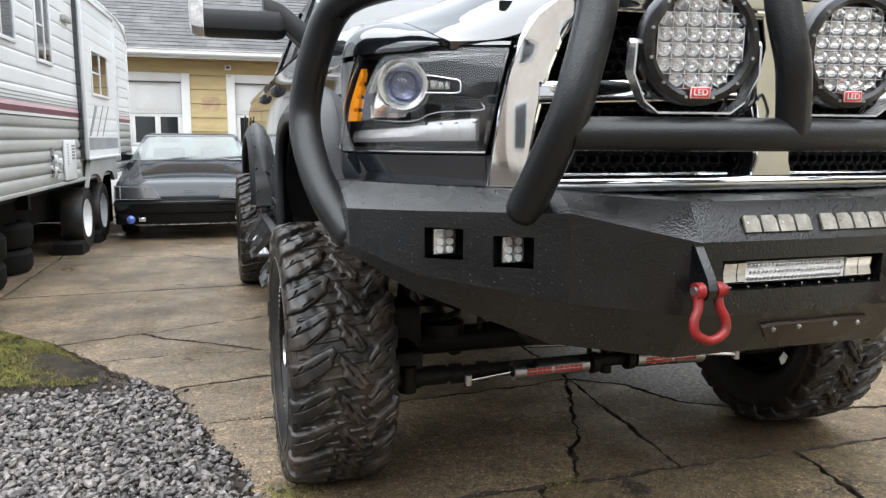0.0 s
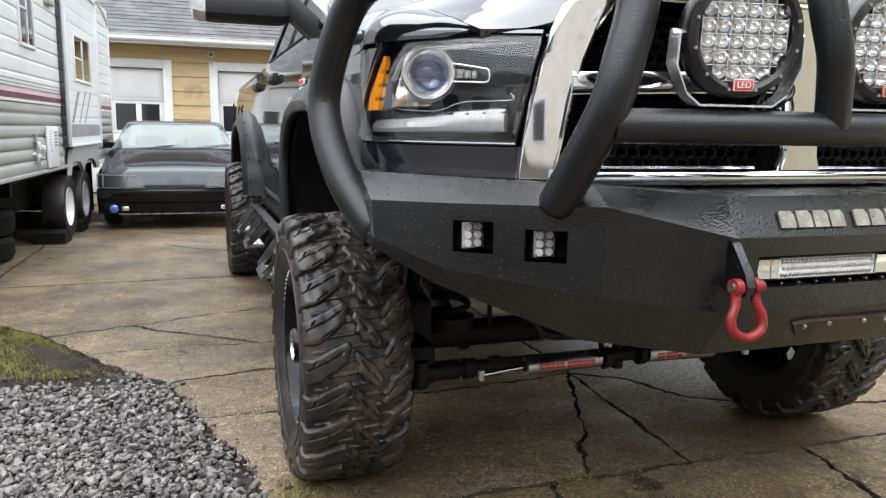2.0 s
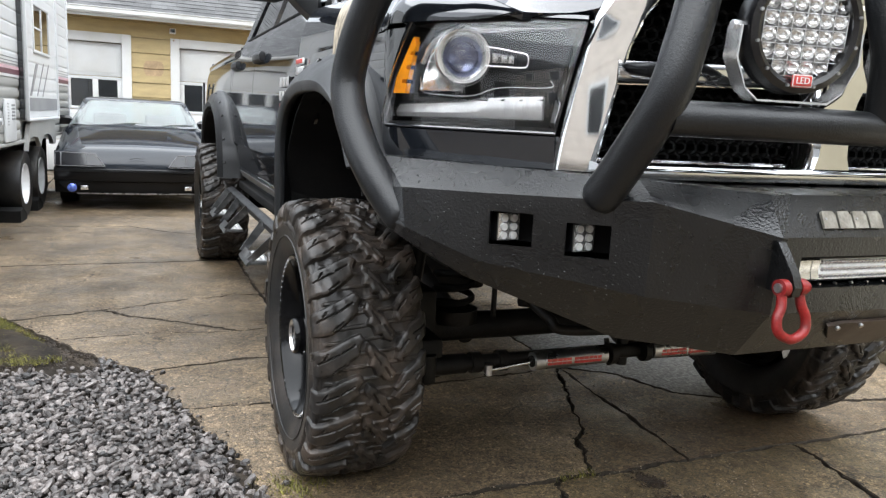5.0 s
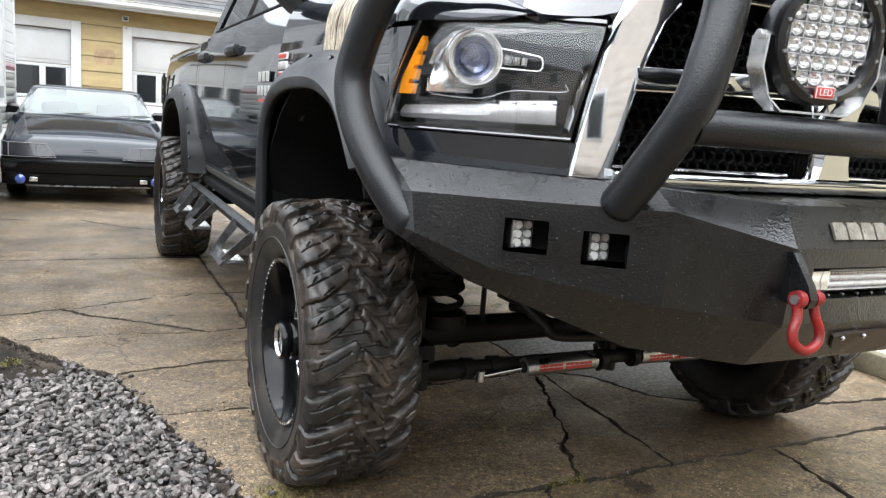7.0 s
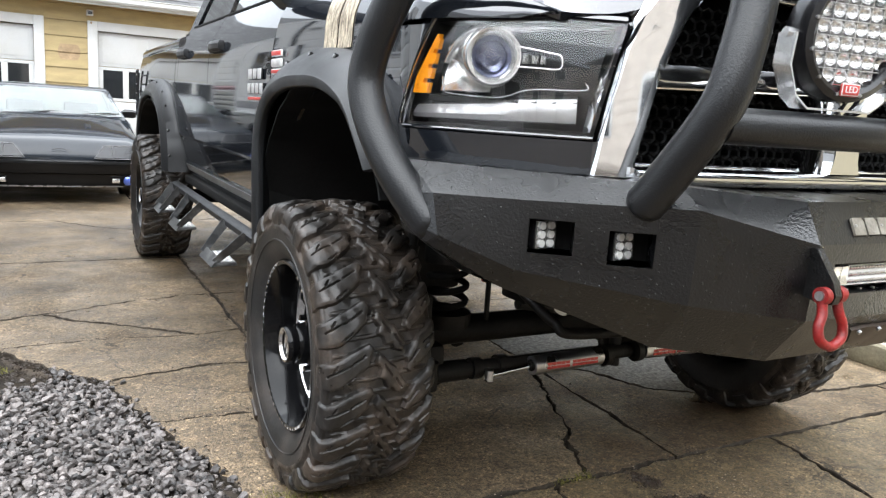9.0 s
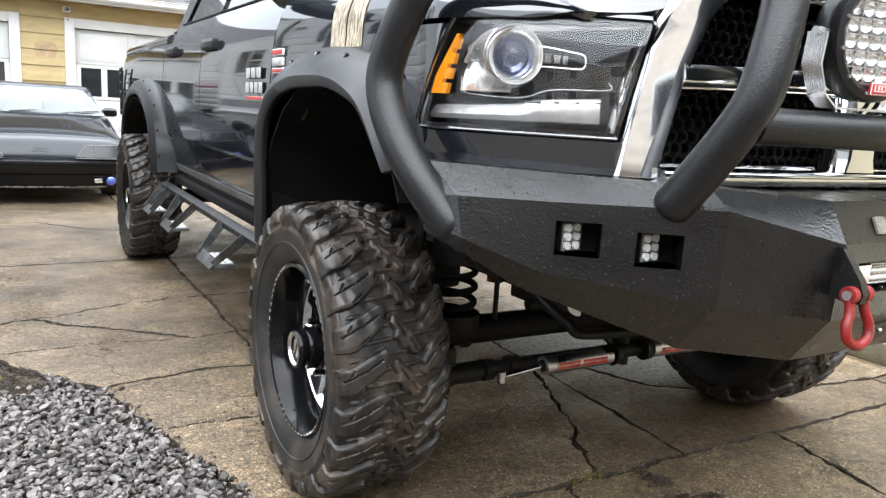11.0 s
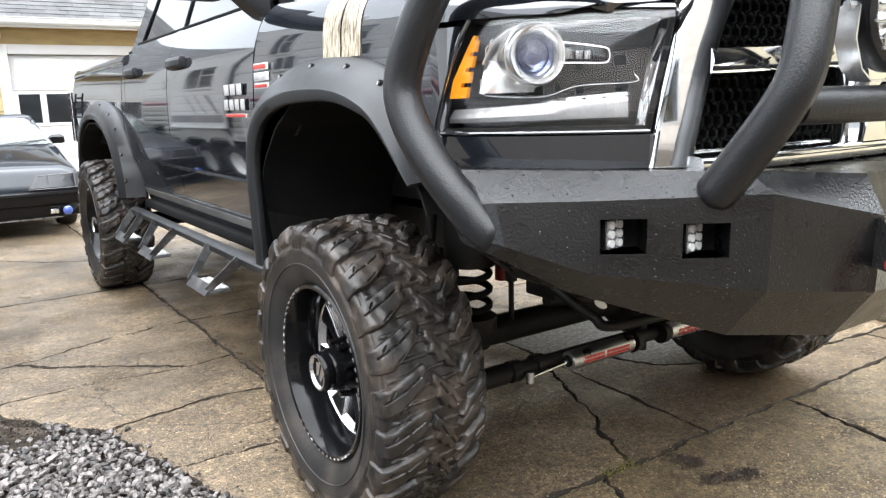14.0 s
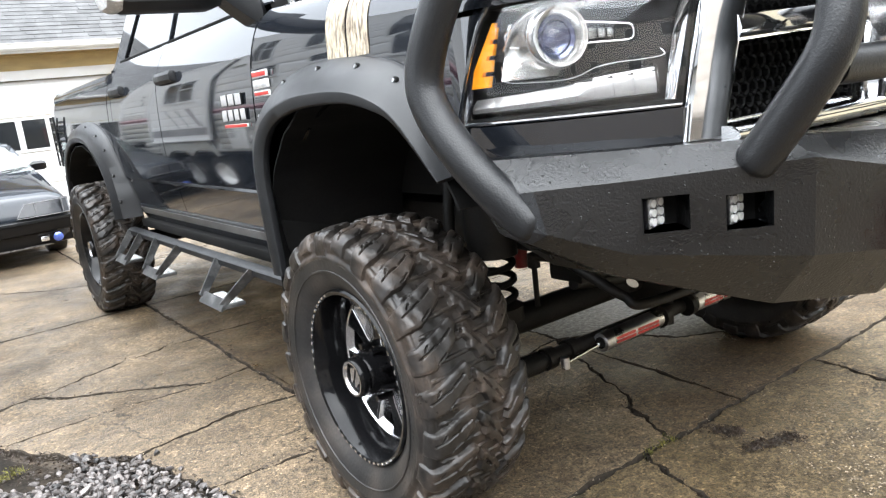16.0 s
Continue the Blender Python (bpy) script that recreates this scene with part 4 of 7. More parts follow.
    mb = loft([[mirrored((x, y + dy * k, z + dz * k), s) for dy, dz in ((-0.06, -0.05), (-0.075, 0.0), (-0.06, 0.06), (0.05, 0.06), (0.07, 0.0), (0.05, -0.05))]
               for x, y, z, k in ((0.88, 1.99, 1.60, 0.5), (0.92, 2.0, 1.62, 1.0), (0.97, 2.03, 1.67, 1.0), (1.04, 2.07, 1.74, 0.9), (1.12, 2.09, 1.78, 0.8))])
    mir = part("tow_mirror", mb, M["flare"], truck, "large black tow mirror", angle=40)
    part("mirror_head", loft([block_ring(x, k) for x, k in ((1.015, 0.72), (1.03, 0.93), (1.06, 1.0), (1.36, 1.0), (1.375, 0.97))]), M["flare"], mir, "black mirror head", angle=40)
    part("mirror_lamp", loft([block_ring(x, k, 0.11) for x, k in ((1.376, 0.98), (1.40, 0.98), (1.425, 0.90), (1.435, 0.70))]), M["badge"], mir, "pale outer marker lamp", angle=40)

part("roof", sheet(lambda u, v: Vector(((2 * u - 1) * (0.745 - 0.03 * abs(2 * v - 1) ** 4), 2.38 + 1.78 * v, 2.06 + 0.075 * (1 - abs(2 * u - 1) ** 3) * (1 - abs(2 * v - 1) ** 4))), 20, 20, 0.04), M["paint"], truck, "black cab roof")
part("windscreen", sheet(lambda u, v: Vector(((2 * u - 1) * (0.89 - 0.16 * v), 1.80 + 0.06 * abs(2 * u - 1) ** 2 + 0.58 * v, 1.66 + 0.41 * v)), 12, 8, 0.008), M["glass"], truck, "raked glass windscreen")
part("rear_window", sheet(lambda u, v: Vector(((2 * u - 1) * (0.86 - 0.14 * v), 4.26 - 0.10 * v, 1.66 + 0.41 * v)), 8, 6, 0.008), M["glass"], truck, "tinted rear window")
part("cowl", boxes(((-0.9, 1.76, 1.60), (0.9, 1.90, 1.655)), bevel=0.01), M["liner"], truck, "black plastic cowl")
part("cab_floor", boxes(((-0.93, 1.96, 0.74), (0.93, 4.26, 0.82)), ((-0.93, 1.84, 0.8), (0.93, 1.94, 1.60)), ((-0.93, 4.24, 0.8), (0.93, 4.28, 1.62)),
                        ((-0.75, 2.7, 0.82), (0.75, 3.0, 1.5)), ((-0.75, 3.7, 0.82), (0.75, 3.95, 1.5))), M["liner"], truck, "dark cab interior")
part("bed_floor", boxes(((-0.95, 4.32, 1.02), (0.95, 6.18, 1.08)), ((-0.95, 4.31, 1.0), (0.95, 4.35, 1.58))), M["liner"], truck, "black lined cargo bed")
part("tailgate", boxes(((-0.95, 6.17, 0.95), (0.95, 6.23, 1.60)), bevel=0.012), M["paint"], truck, "black tailgate")
for s in (-1, 1):
    part("tail_light", boxes(((s * 0.84, 6.19, 1.12), (s * 0.955, 6.245, 1.50)), bevel=0.012), M["red"], truck, "red tail light")
    guard = part("tail_light_guard", rods(((s * 1.035, 6.02, 1.02), (s * 1.035, 6.02, 1.42), 0.008), n=8), M["tube"], truck, "black wire tail light guard")
    part("guard_wire", rods(((s * 1.02, 6.26, 1.02), (s * 1.02, 6.26, 1.42), 0.008), n=8), M["tube"], guard)
    for z in (1.06, 1.14, 1.22, 1.30, 1.38):
        part("guard_wire", rods(((s * 1.035, 6.02, z), (s * 1.02, 6.26, z), 0.008), n=8), M["tube"], guard)
part("rear_bumper", boxes(((-0.98, 6.20, 0.74), (0.98, 6.42, 0.94)), bevel=0.02), M["powder"], truck, "black steel rear bumper")

# headlights and front corners
for s in (-1, 1):
    def on(q, z, d=0.0):
        p, n = nose(q), nose_in(q)
        tilt = (z - 1.18) * 0.06
        return mirrored((p.x + n.x * d, p.y + n.y * d + tilt, z), s)

    def left_q(z):
        return np.interp(z, [1.17, 1.182, 1.20, 1.25, 1.30, 1.34, 1.40, 1.436], [0.02, -0.006, -0.012, 0.030, 0.075, 0.110, 0.172, 0.225])

    def right_q(z):
        return np.interp(z, [1.18, 1.43], [0.908, 1.0])

    def top_z(q):
        return np.interp(q, [0, 0.15, 0.22, 0.40, 0.6, 1.0], [1.40, 1.424, 1.436, 1.443, 1.444, 1.436])

    def lamp(u, v, d=0.0):
        z = 1.184 + (1.436 - 1.184) * v
        q = left_q(z) + (right_q(z) - left_q(z)) * u
        return on(q, 1.184 + (top_z(q) - 1.184) * v, d)

    def line(points, d, steps=6, closed=False):
        return curve([on(q, z, d) for q, z in points], steps, closed)
    hl = part("headlight", sheet(lambda u, v: lamp(u, v, 0.085 + 0.03 * math.sin(u * math.pi)), 24, 10, 0.006), M["smokepan"], truck, "projector headlight with smoked housing")
    cover = part("lens_cover", sheet(lambda u, v: lamp(u, v, -0.005 - 0.008 * math.sin(v * math.pi) + 0.008 * v ** 4), 30, 20, 0.003), M["lens"], hl, "clear headlight lens")
    cover.visible_shadow = False
    # rim of the opening
    ring = []
    for u, v in [(k / 20, 0) for k in range(20)] + [(1, k / 12) for k in range(12)] + [(1 - k / 20, 1) for k in range(20)] + [(0, 1 - k / 12) for k in range(12)]:
        ring.append([lamp(u, v, 0.0), lamp(u * 0.97 + 0.015, v * 0.93 + 0.035, 0.012), lamp(u * 0.97 + 0.015, v * 0.93 + 0.035, 0.085)])
    part("lamp_bezel", loft(ring + [ring[0]], False, False), M["comb"], hl, "black lamp surround")
    # amber marker: a leaning strip with notches on its inner side
    ab = bmesh.new()
    for k in range(28):
        row = []
        for e in (k / 28, (k + 1) / 28):
            z = 1.262 + 0.138 * e
            qa, qb = 0.046 + 0.180 * e, 0.165 + 0.085 * e
            if k % 7 in (5, 6):
                qb -= (qb - qa) * 0.42
            row.append([on(qa, z, 0.004), on(qb, z, 0.005), on(qb, z, 0.020), on(qa, z, 0.011)])
        loft(row, bm=ab)
    part("side_marker", ab, M["amber"], hl, "orange notched side marker")
    # grey reflector pan round the projector, and the tray under it
    part("reflector_bowl", sheet(lambda u, v: on(0.20 + 0.05 * v + 0.28 * u, 1.272 + 0.125 * v, 0.040 + 0.030 * v + 0.022 * math.sin(u * math.pi) * math.sin(v * math.pi)), 16, 10, 0.003), M["greyhouse"], hl, "grey inner reflector")
    part("reflector_tray", sheet(lambda u, v: on(0.10 + 0.75 * u, 1.248 + 0.018 * v + 0.018 * max(0, u - 0.5), 0.040 + 0.02 * v), 16, 3, 0.003), M["smokepan"], hl, "dark tray over the running light")
    # running light strip, growing taller inwards, behind a ribbed diffuser
    def strip(q, e, d):
        top = np.interp(q, [-0.06, 0.3, 0.5, 0.62, 0.85], [1.234, 1.240, 1.246, 1.258, 1.268])
        return on(q, 1.203 + 0.006 * q + (top - 1.203 - 0.006 * q) * e, d)
    db = bmesh.new()
    for k in range(11):
        q0, q1 = 0.005 + k * 0.0765, 0.005 + (k + 1) * 0.0765
        loft([[strip(q, 0.05, 0.036 + d), strip(q, 0.35, 0.030 + d), strip(q, 0.70, 0.033 + d), strip(q, 0.97, 0.040 + d), strip(q, 0.97, 0.066), strip(q, 0.05, 0.066)]
              for q, d in ((q0, 0.001), (q0 * 0.8 + q1 * 0.2, 0.0), (q0 * 0.4 + q1 * 0.6, 0.003), (q1, 0.006))], bm=db)
    part("running_light", db, M["drl"], hl, "clear segmented running light strip")
    dif = part("running_light_cover", sheet(lambda u, v: strip(0.0 + 0.85 * u, v, 0.022 - 0.004 * math.sin(v * math.pi) + 0.0012 * math.sin(u * 70)), 70, 6, 0.003), M["diffuser"], hl, "ribbed clear running light cover")
    dif.visible_shadow = False
    # chrome lines
    cb = sweep(line(((0.212, 1.305), (0.214, 1.285), (0.235, 1.268), (0.35, 1.262), (0.50, 1.260), (0.57, 1.266), (0.63, 1.278), (0.70, 1.284), (0.80, 1.285), (0.868, 1.287), (0.885, 1.293), (0.872, 1.304)), 0.04), 0.0014, 8)
    part("chrome_trim", cb, M["silver"], hl, "thin chrome trim line")
    def brow(u, v):
        q = 0.255 + 0.66 * u
        low = np.interp(u, [0, 0.08, 0.2, 0.36, 0.6, 1], [1.338, 1.378, 1.402, 1.412, 1.414, 1.424])
        wide = np.interp(u, [0, 0.1, 0.3, 0.6, 1], [0.008, 0.022, 0.030, 0.022, 0.004])
        return on(q - 0.02 * v * (1 - u), low - 0.004 + wide * v, 0.032 - 0.016 * math.sin(math.pi * v) + 0.012 * v)
    part("chrome_brow", sheet(brow, 28, 10, 0.003), M["silver"], hl, "chrome brow sweeping over the projector")
    part("turn_lamp", sweep(line(((0.60, 1.378), (0.66, 1.374), (0.74, 1.366), (0.775, 1.362), (0.786, 1.352), (0.783, 1.336), (0.765, 1.330), (0.70, 1.331), (0.60, 1.333)), 0.036), 0.0022, 8), M["silver"], hl, "chrome turn lamp frame")
    for q, z, w, h in ((0.635, 1.353, 0.010, 0.012), (0.672, 1.351, 0.008, 0.010), (0.705, 1.350, 0.006, 0.010)):
        part("turn_bulb_mount", boxes(((-w, -0.006, -h), (w, 0.004, h)), bevel=0.002, m=Matrix.Translation(on(q, z, 0.055))), M["greyhouse"], hl, "grey bulb mount")
    part("side_bracket", sweep(line(((0.265, 1.345), (0.255, 1.360), (0.262, 1.376), (0.33, 1.380), (0.40, 1.376), (0.40, 1.342), (0.33, 1.340)), 0.036, 5, True), 0.0024, 8), M["silver"], hl, "chrome side bracket")
    # projector
    c = on(0.495, 1.353, 0.026)
    aim = Matrix.Translation(c) @ Matrix.Rotation(radians(20 * s), 4, "Z")

    def turned(profile, mm, n=40):
        bm2 = lathe(profile, n, axis="y")
        bmesh.ops.transform(bm2, matrix=aim, verts=bm2.verts)
        return bm2, mm
    part("projector", [turned([(0.047, 0.010), (0.050, -0.012), (0.055, -0.019), (0.060, -0.020), (0.060, -0.004), (0.071, 0.004), (0.071, 0.05), (0.046, 0.05)], M["greyhouse"]),
                            turned([(0.0595, -0.016), (0.061, -0.023), (0.064, -0.0235), (0.0665, -0.019), (0.069, 0.002), (0.066, 0.002)], M["silver"]),
                            turned([(0.001, 0.035), (0.050, 0.035), (0.050, 0.018), (0.047, 0.006), (0.039, 0.010), (0.037, 0.02), (0.001, 0.028)], M["core"]),
                            turned([(0.0005, -0.018), (0.012, -0.0165), (0.022, -0.011), (0.030, -0.003), (0.036, 0.012), (0.0005, 0.012)], M["ball"])], None, hl, "round projector lens with chrome ring")
    part("wing_corner", sheet(lambda u, v: on(-0.07 + (left_q(1.175 + 0.255 * v) - 0.006 + 0.07) * u, 1.105 + (top_z(0.15) - 1.105) * v, 0.002 + 0.012 * (1 - u) ** 2), 8, 14, 0.012), M["paint"], truck, "black wing corner beside the headlight")
    part("corner_bead", sweep([on(left_q(z) - 0.014, z, 0.001) for z in [1.185 + 0.0105 * k for k in range(25)]], 0.006, 8), M["paint"], truck, "rounded wing edge round the headlight")
    part("lower_bead", sweep([on(0.01 + 0.898 * k / 16, 1.181, -0.002) for k in range(17)], 0.0045, 8), M["paint"], truck, "rounded black edge under the headlight")
    # blade under the headlight and strip above it
    part("headlight_filler", sheet(lambda u, v: on(-0.01 + 0.917 * u, 1.10 + 0.074 * v, 0.007 - 0.012 * v ** 0.8), 20, 6, 0.02), M["paint"], truck, "glossy black panel under the headlight")
    part("headlight_brow", sheet(lambda u, v: on(0.13 + 0.87 * u, top_z(0.13 + 0.87 * u) + 0.004 + v * (0.014 - 0.004 * u), 0.004 + 0.01 * v), 20, 3, 0.012), M["paint"], truck, "black edge over the headlight")

# grille: chrome surround, cross bars, honeycomb
grille = part("grille", sheet(lambda u, v: Vector(((2 * u - 1) * 0.66, 0.36 + 0.03 * (2 * u - 1) ** 2, 1.08 + 0.48 * v)), 10, 8, 0.01), M["liner"], truck, "chrome crosshair grille with black honeycomb")
for s in (-1, 1):
    # side posts: wide at the top, narrow at the foot
    rows = ((1.100, 0.722, 0.652, 0.300, 0.255), (1.18, 0.715, 0.640, 0.292, 0.245), (1.28, 0.700, 0.622, 0.284, 0.232), (1.38, 0.680, 0.600, 0.274, 0.22), (1.45, 0.656, 0.575, 0.264, 0.210), (1.505, 0.626, 0.54, 0.245, 0.202), (1.54, 0.585, 0.49, 0.222, 0.196), (1.556, 0.52, 0.44, 0.215, 0.192))
    ring = []
    for z, xo, xi, yo, yi in rows:
        w = xo - xi
        ring.append([mirrored(p, s) for p in ((xo, yo, z), (xo - 0.05 * w, yo - 0.012, z), (xo - 0.86 * w, yo - 0.050, z), (xo - 1.0 * w, yo - 0.055, z), (xo - 1.1 * w, yo - 0.051, z), (xi - 0.012, yo - 0.034, z - 0.004), (xi + 0.012, yi + 0.10, z - 0.004), (xo, yo + 0.06, z))])
    ring = [[sum((Vector(r[i]) * w for r, w in zip((ring[a], ring[min(a + 1, 7)]), (1 - f, f))), Vector()) for i in range(8)] for a in range(7) for f in (0, 0.25, 0.5, 0.75)] + [ring[-1]]
    part("grille_post", loft(ring), M["chrome"], grille, "polished chrome grille side post", angle=28)
    part("post_inset", sweep([mirrored((r[2] + 0.004, r[4] + 0.03, r[0]), s) for r in rows], 0.014, 8), M["housing"], grille, "black inner edge of the post")
    part("inner_frame", sweep([mirrored((r[2] - 0.016, r[4] + 0.045, r[0] + 0.03), s) for r in rows[:-2]], 0.0055, 8), M["chrome"], grille, "thin chrome inner frame")
lowbar = loft([[(x, y + 0.05 * abs(x) ** 2, z) for y, z in ((0.222, 1.080), (0.200, 1.082), (0.187, 1.090), (0.182, 1.102), (0.185, 1.114), (0.192, 1.121), (0.202, 1.124), (0.268, 1.125), (0.272, 1.131), (0.280, 1.134), (0.30, 1.134), (0.30, 1.080))] for x in [-0.66 + 0.066 * k for k in range(21)]])
part("grille_sill", lowbar, M["chrome"], grille, "chrome bottom bar of the grille", angle=50)
topbar = loft([[(x, y + 0.05 * abs(x) ** 2, z) for y, z in ((0.20, 1.52), (0.185, 1.54), (0.19, 1.57), (0.22, 1.585), (0.30, 1.585), (0.30, 1.52))] for x in [-0.52 + 0.052 * k for k in range(21)]])
part("grille_header", topbar, M["chrome"], grille, "chrome top bar of the grille", angle=50)
for a, b in (((-0.62, 1.325), (-0.06, 1.345)), ((0.06, 1.345), (0.62, 1.325))):
    part("cross_bar", loft([[(x, 0.225 + 0.06 * abs(x) ** 2 + dy, z + dz) for dy, dz in ((0, -0.034), (-0.022, -0.026), (-0.03, 0.0), (-0.022, 0.026), (0, 0.034), (0.06, 0.034), (0.06, -0.034))]
                            for x, z in [(a[0] + (b[0] - a[0]) * k / 10, a[1] + (b[1] - a[1]) * k / 10) for k in range(11)]]), M["chrome"], grille, "chrome horizontal grille bar", angle=40)
vb = loft([[(x, y, z) for x, y in ((-w - 0.022, 0.245), (-w, 0.196), (w, 0.196), (w + 0.022, 0.245), (w + 0.022, 0.30), (-w - 0.022, 0.30))] for z, w in ((1.125, 0.062), (1.16, 0.050), (1.24, 0.045), (1.30, 0.06), (1.345, 0.085), (1.39, 0.06), (1.45, 0.045), (1.53, 0.06))])
bmesh.ops.translate(vb, verts=vb.verts, vec=(0.045, 0, 0))
part("cross_bar", vb, M["chrome"], grille, "chrome upright grille bar", angle=25)
hx = bmesh.new()
P = 0.034
for r in range(13):
    for c in range(41):
        cx, cz = -0.68 + c * P * 0.98 + (P * 0.49 if r % 2 else 0), 1.135 + r * P * 0.86
        if abs(cx) > 0.665 - (cz - 1.13) * 0.28 or cz > 1.53:
            continue
        y = 0.29 + 0.05 * cx * cx
        o = [(cx + P * 0.56 * math.cos(radians(30 + 60 * k)), y, cz + P * 0.5 * math.sin(radians(30 + 60 * k))) for k in range(6)]
        i = [(cx + P * 0.44 * math.cos(radians(30 + 60 * k)), y + 0.004, cz + P * 0.38 * math.sin(radians(30 + 60 * k))) for k in range(6)]
        j = [(p[0], y + 0.03, p[2]) for p in i]
        loft([o, i, j], True, False, hx)
part("honeycomb", hx, M["comb"], grille, "black honeycomb grille mesh", angle=20)

# ---------- front bumper with bull bar and lamps ----------
STATIONS = (
    (0.0, ((0.30, 1.085), (0.030, 1.075), (-0.014, 0.984), (-0.010, 0.808), (0.075, 0.692), (0.28, 0.665))),
    (0.323, ((0.31, 1.086), (0.032, 1.075), (-0.015, 0.986), (-0.008, 0.812), (0.08, 0.690), (0.29, 0.665))),
    (0.600, ((0.40, 1.100), (0.140, 1.094), (0.074, 1.050), (0.080, 0.843), (0.175, 0.722), (0.36, 0.72))),
    (0.90, ((0.56, 1.104), (0.385, 1.102), (0.303, 1.043), (0.304, 0.886), (0.375, 0.835), (0.55, 0.835))),
    (1.045, ((0.645, 1.104), (0.575, 1.104), (0.44, 1.040), (0.408, 0.950), (0.46, 0.925), (0.515, 0.930))),
    (1.075, ((0.66, 1.095), (0.62, 1.085), (0.54, 1.03), (0.50, 0.965), (0.51, 0.945), (0.525, 0.950))),
)
half = [[Vector((x, y, z)) for y, z in pr] for x, pr in STATIONS]
rings = [[mirrored(p, -1) for p in r] for r in half[:0:-1]] + half
bumper = part("front_bumper", loft(rings), M["powder"], truck, "heavy textured black steel winch bumper", angle=16)
wd = Vector((-0.222, 0.152, 0)).normalized()
wing_out = Vector((0.565, 0.825, 0)).normalized()
PODS = [(-0.846, 0.258, 0.966), (-0.704, 0.161, 0.954)]
cutters, podm = [], []
for c in PODS:
    for s in (-1, 1):
        cc = mirrored(c, s * -1 if s == 1 else 1)
        d, n = mirrored(wd, 1 if cc.x < 0 else -1), mirrored(wing_out, 1 if cc.x < 0 else -1)
        m = Matrix((d, n, Vector((0, 0, 1)))).transposed().to_4x4()
        m.translation = cc
        podm.append(m)
        cutters.append(boxes(((-0.049, -0.06, -0.0375), (0.049, 0.085, 0.0375)), m=m))
cutters.append(boxes(((-0.258, -0.1, 0.868), (0.215, 0.07, 0.941))))
cut(bumper, cutters)
for m in podm:
    sg = 1 if m.translation.x < 0 else -1
    part("pod_recess", [(boxes(((-0.051, 0.0838, -0.0395), (0.051, 0.088, 0.0395)), ((-0.051, 0.004, 0.0375), (0.051, 0.088, 0.0395)), ((-0.051, 0.004, -0.0395), (0.051, 0.088, -0.0375)),
                                ((0.049, 0.004, -0.0395), (0.051, 0.088, 0.0395)), ((-0.051, 0.004, -0.0395), (-0.049, 0.088, 0.0395)), m=m), M["liner"])], None, bumper, "black lamp pocket")
    c = m @ Vector((0.026 * sg, 0.062, 0))
    a = Matrix.Translation(c) @ Matrix.Rotation(radians(4 * sg), 4, "Z")
    led = bmesh.new()
    for i in range(2):
        for j in range(3):
            rod(led, a @ Vector((-0.013 + 0.026 * i, -0.031, -0.020 + 0.020 * j)), a @ Vector((-0.013 + 0.026 * i, -0.022, -0.020 + 0.020 * j)), 0.0088, 0.005, 14)
    part("pod_light", [(boxes(((-0.031, -0.026, -0.034), (0.031, 0.022, 0.034)), bevel=0.004, m=a), M["housing"]),
                       (boxes(((-0.028, -0.0275, -0.031), (0.028, -0.0255, 0.031)), m=a), M["silver"]), (led, M["frost"])], None, bumper, "small square six-diode work light")

# light bar in the middle
lb = boxes(((-0.246, 0.012, 0.878), (0.203, 0.06, 0.936)), bevel=0.004)
cells = bmesh.new()
for r in range(3):
    for c in range(24):
        x, z = -0.168 + c * 0.0117 + (0.0058 if r % 2 else 0), 0.8915 + r * 0.0155
        rod(cells, (x, 0.0105, z), (x, 0.002, z + 0.004), 0.0062, 0.0025, 8)
ends = bmesh.new()
for x0, x1 in ((-0.240, -0.205), (-0.202, -0.178), (0.120, 0.155), (0.158, 0.197)):
    loft([[(x, y, z) for y, z in ((0.010, 0.883), (0.002, 0.886), (0.006, 0.906), (0.002, 0.930), (0.010, 0.933))] for x in (x0, x1)], bm=ends)
part("light_bar", [(lb, M["housing"]), (cells, M["silver"]), (ends, M["silver"]), (boxes(((-0.176, 0.0095, 0.883), (0.118, 0.0118, 0.931))), M["frost"])], None, bumper, "long clear diode light bar")
part("light_bar_pocket", boxes(((-0.260, 0.066, 0.866), (0.217, 0.07, 0.943)), ((-0.260, 0.0, 0.941), (0.217, 0.07, 0.943)), ((-0.260, 0.0, 0.866), (0.217, 0.07, 0.868))), M["liner"], bumper, "black light bar pocket")
for k in range(9):
    part("screw", rods(((-0.22 + k * 0.052, 0.004, 0.873), (-0.22 + k * 0.052, 0.012, 0.873), 0.0028), n=8), M["steel"], bumper)

# raised plain lettering blocks, cut from plate and bolted to the leaning upper face
LEAN = Matrix.Translation((0, -0.0065, 1.003)) @ Matrix.Rotation(-math.atan2(0.044, 0.091), 4, "X")
w, x = 0.0425, -0.196
for k in range(10):
    if k == 4:
        x += 0.026
        continue
    lm = prism([LEAN @ Vector(p) for p in ((x, 0, 0), (x + w, 0, 0), (x + w, 0, 0.031), (x + w - 0.008, 0, 0.041), (x + 0.003, 0, 0.041), (x, 0, 0.038))], LEAN.to_3x3() @ Vector((0, -0.006, 0)))
    part("name_plate_block", lm, M["plate"], bumper, "worn silver plate lettering block")
    if k % 2 == 0:
        part("plate_screw", rods((LEAN @ Vector((x + 0.008, -0.005, 0.022)), LEAN @ Vector((x + 0.008, -0.0085, 0.022)), 0.003), n=8), M["steel"], bumper)
    x += w + 0.0065

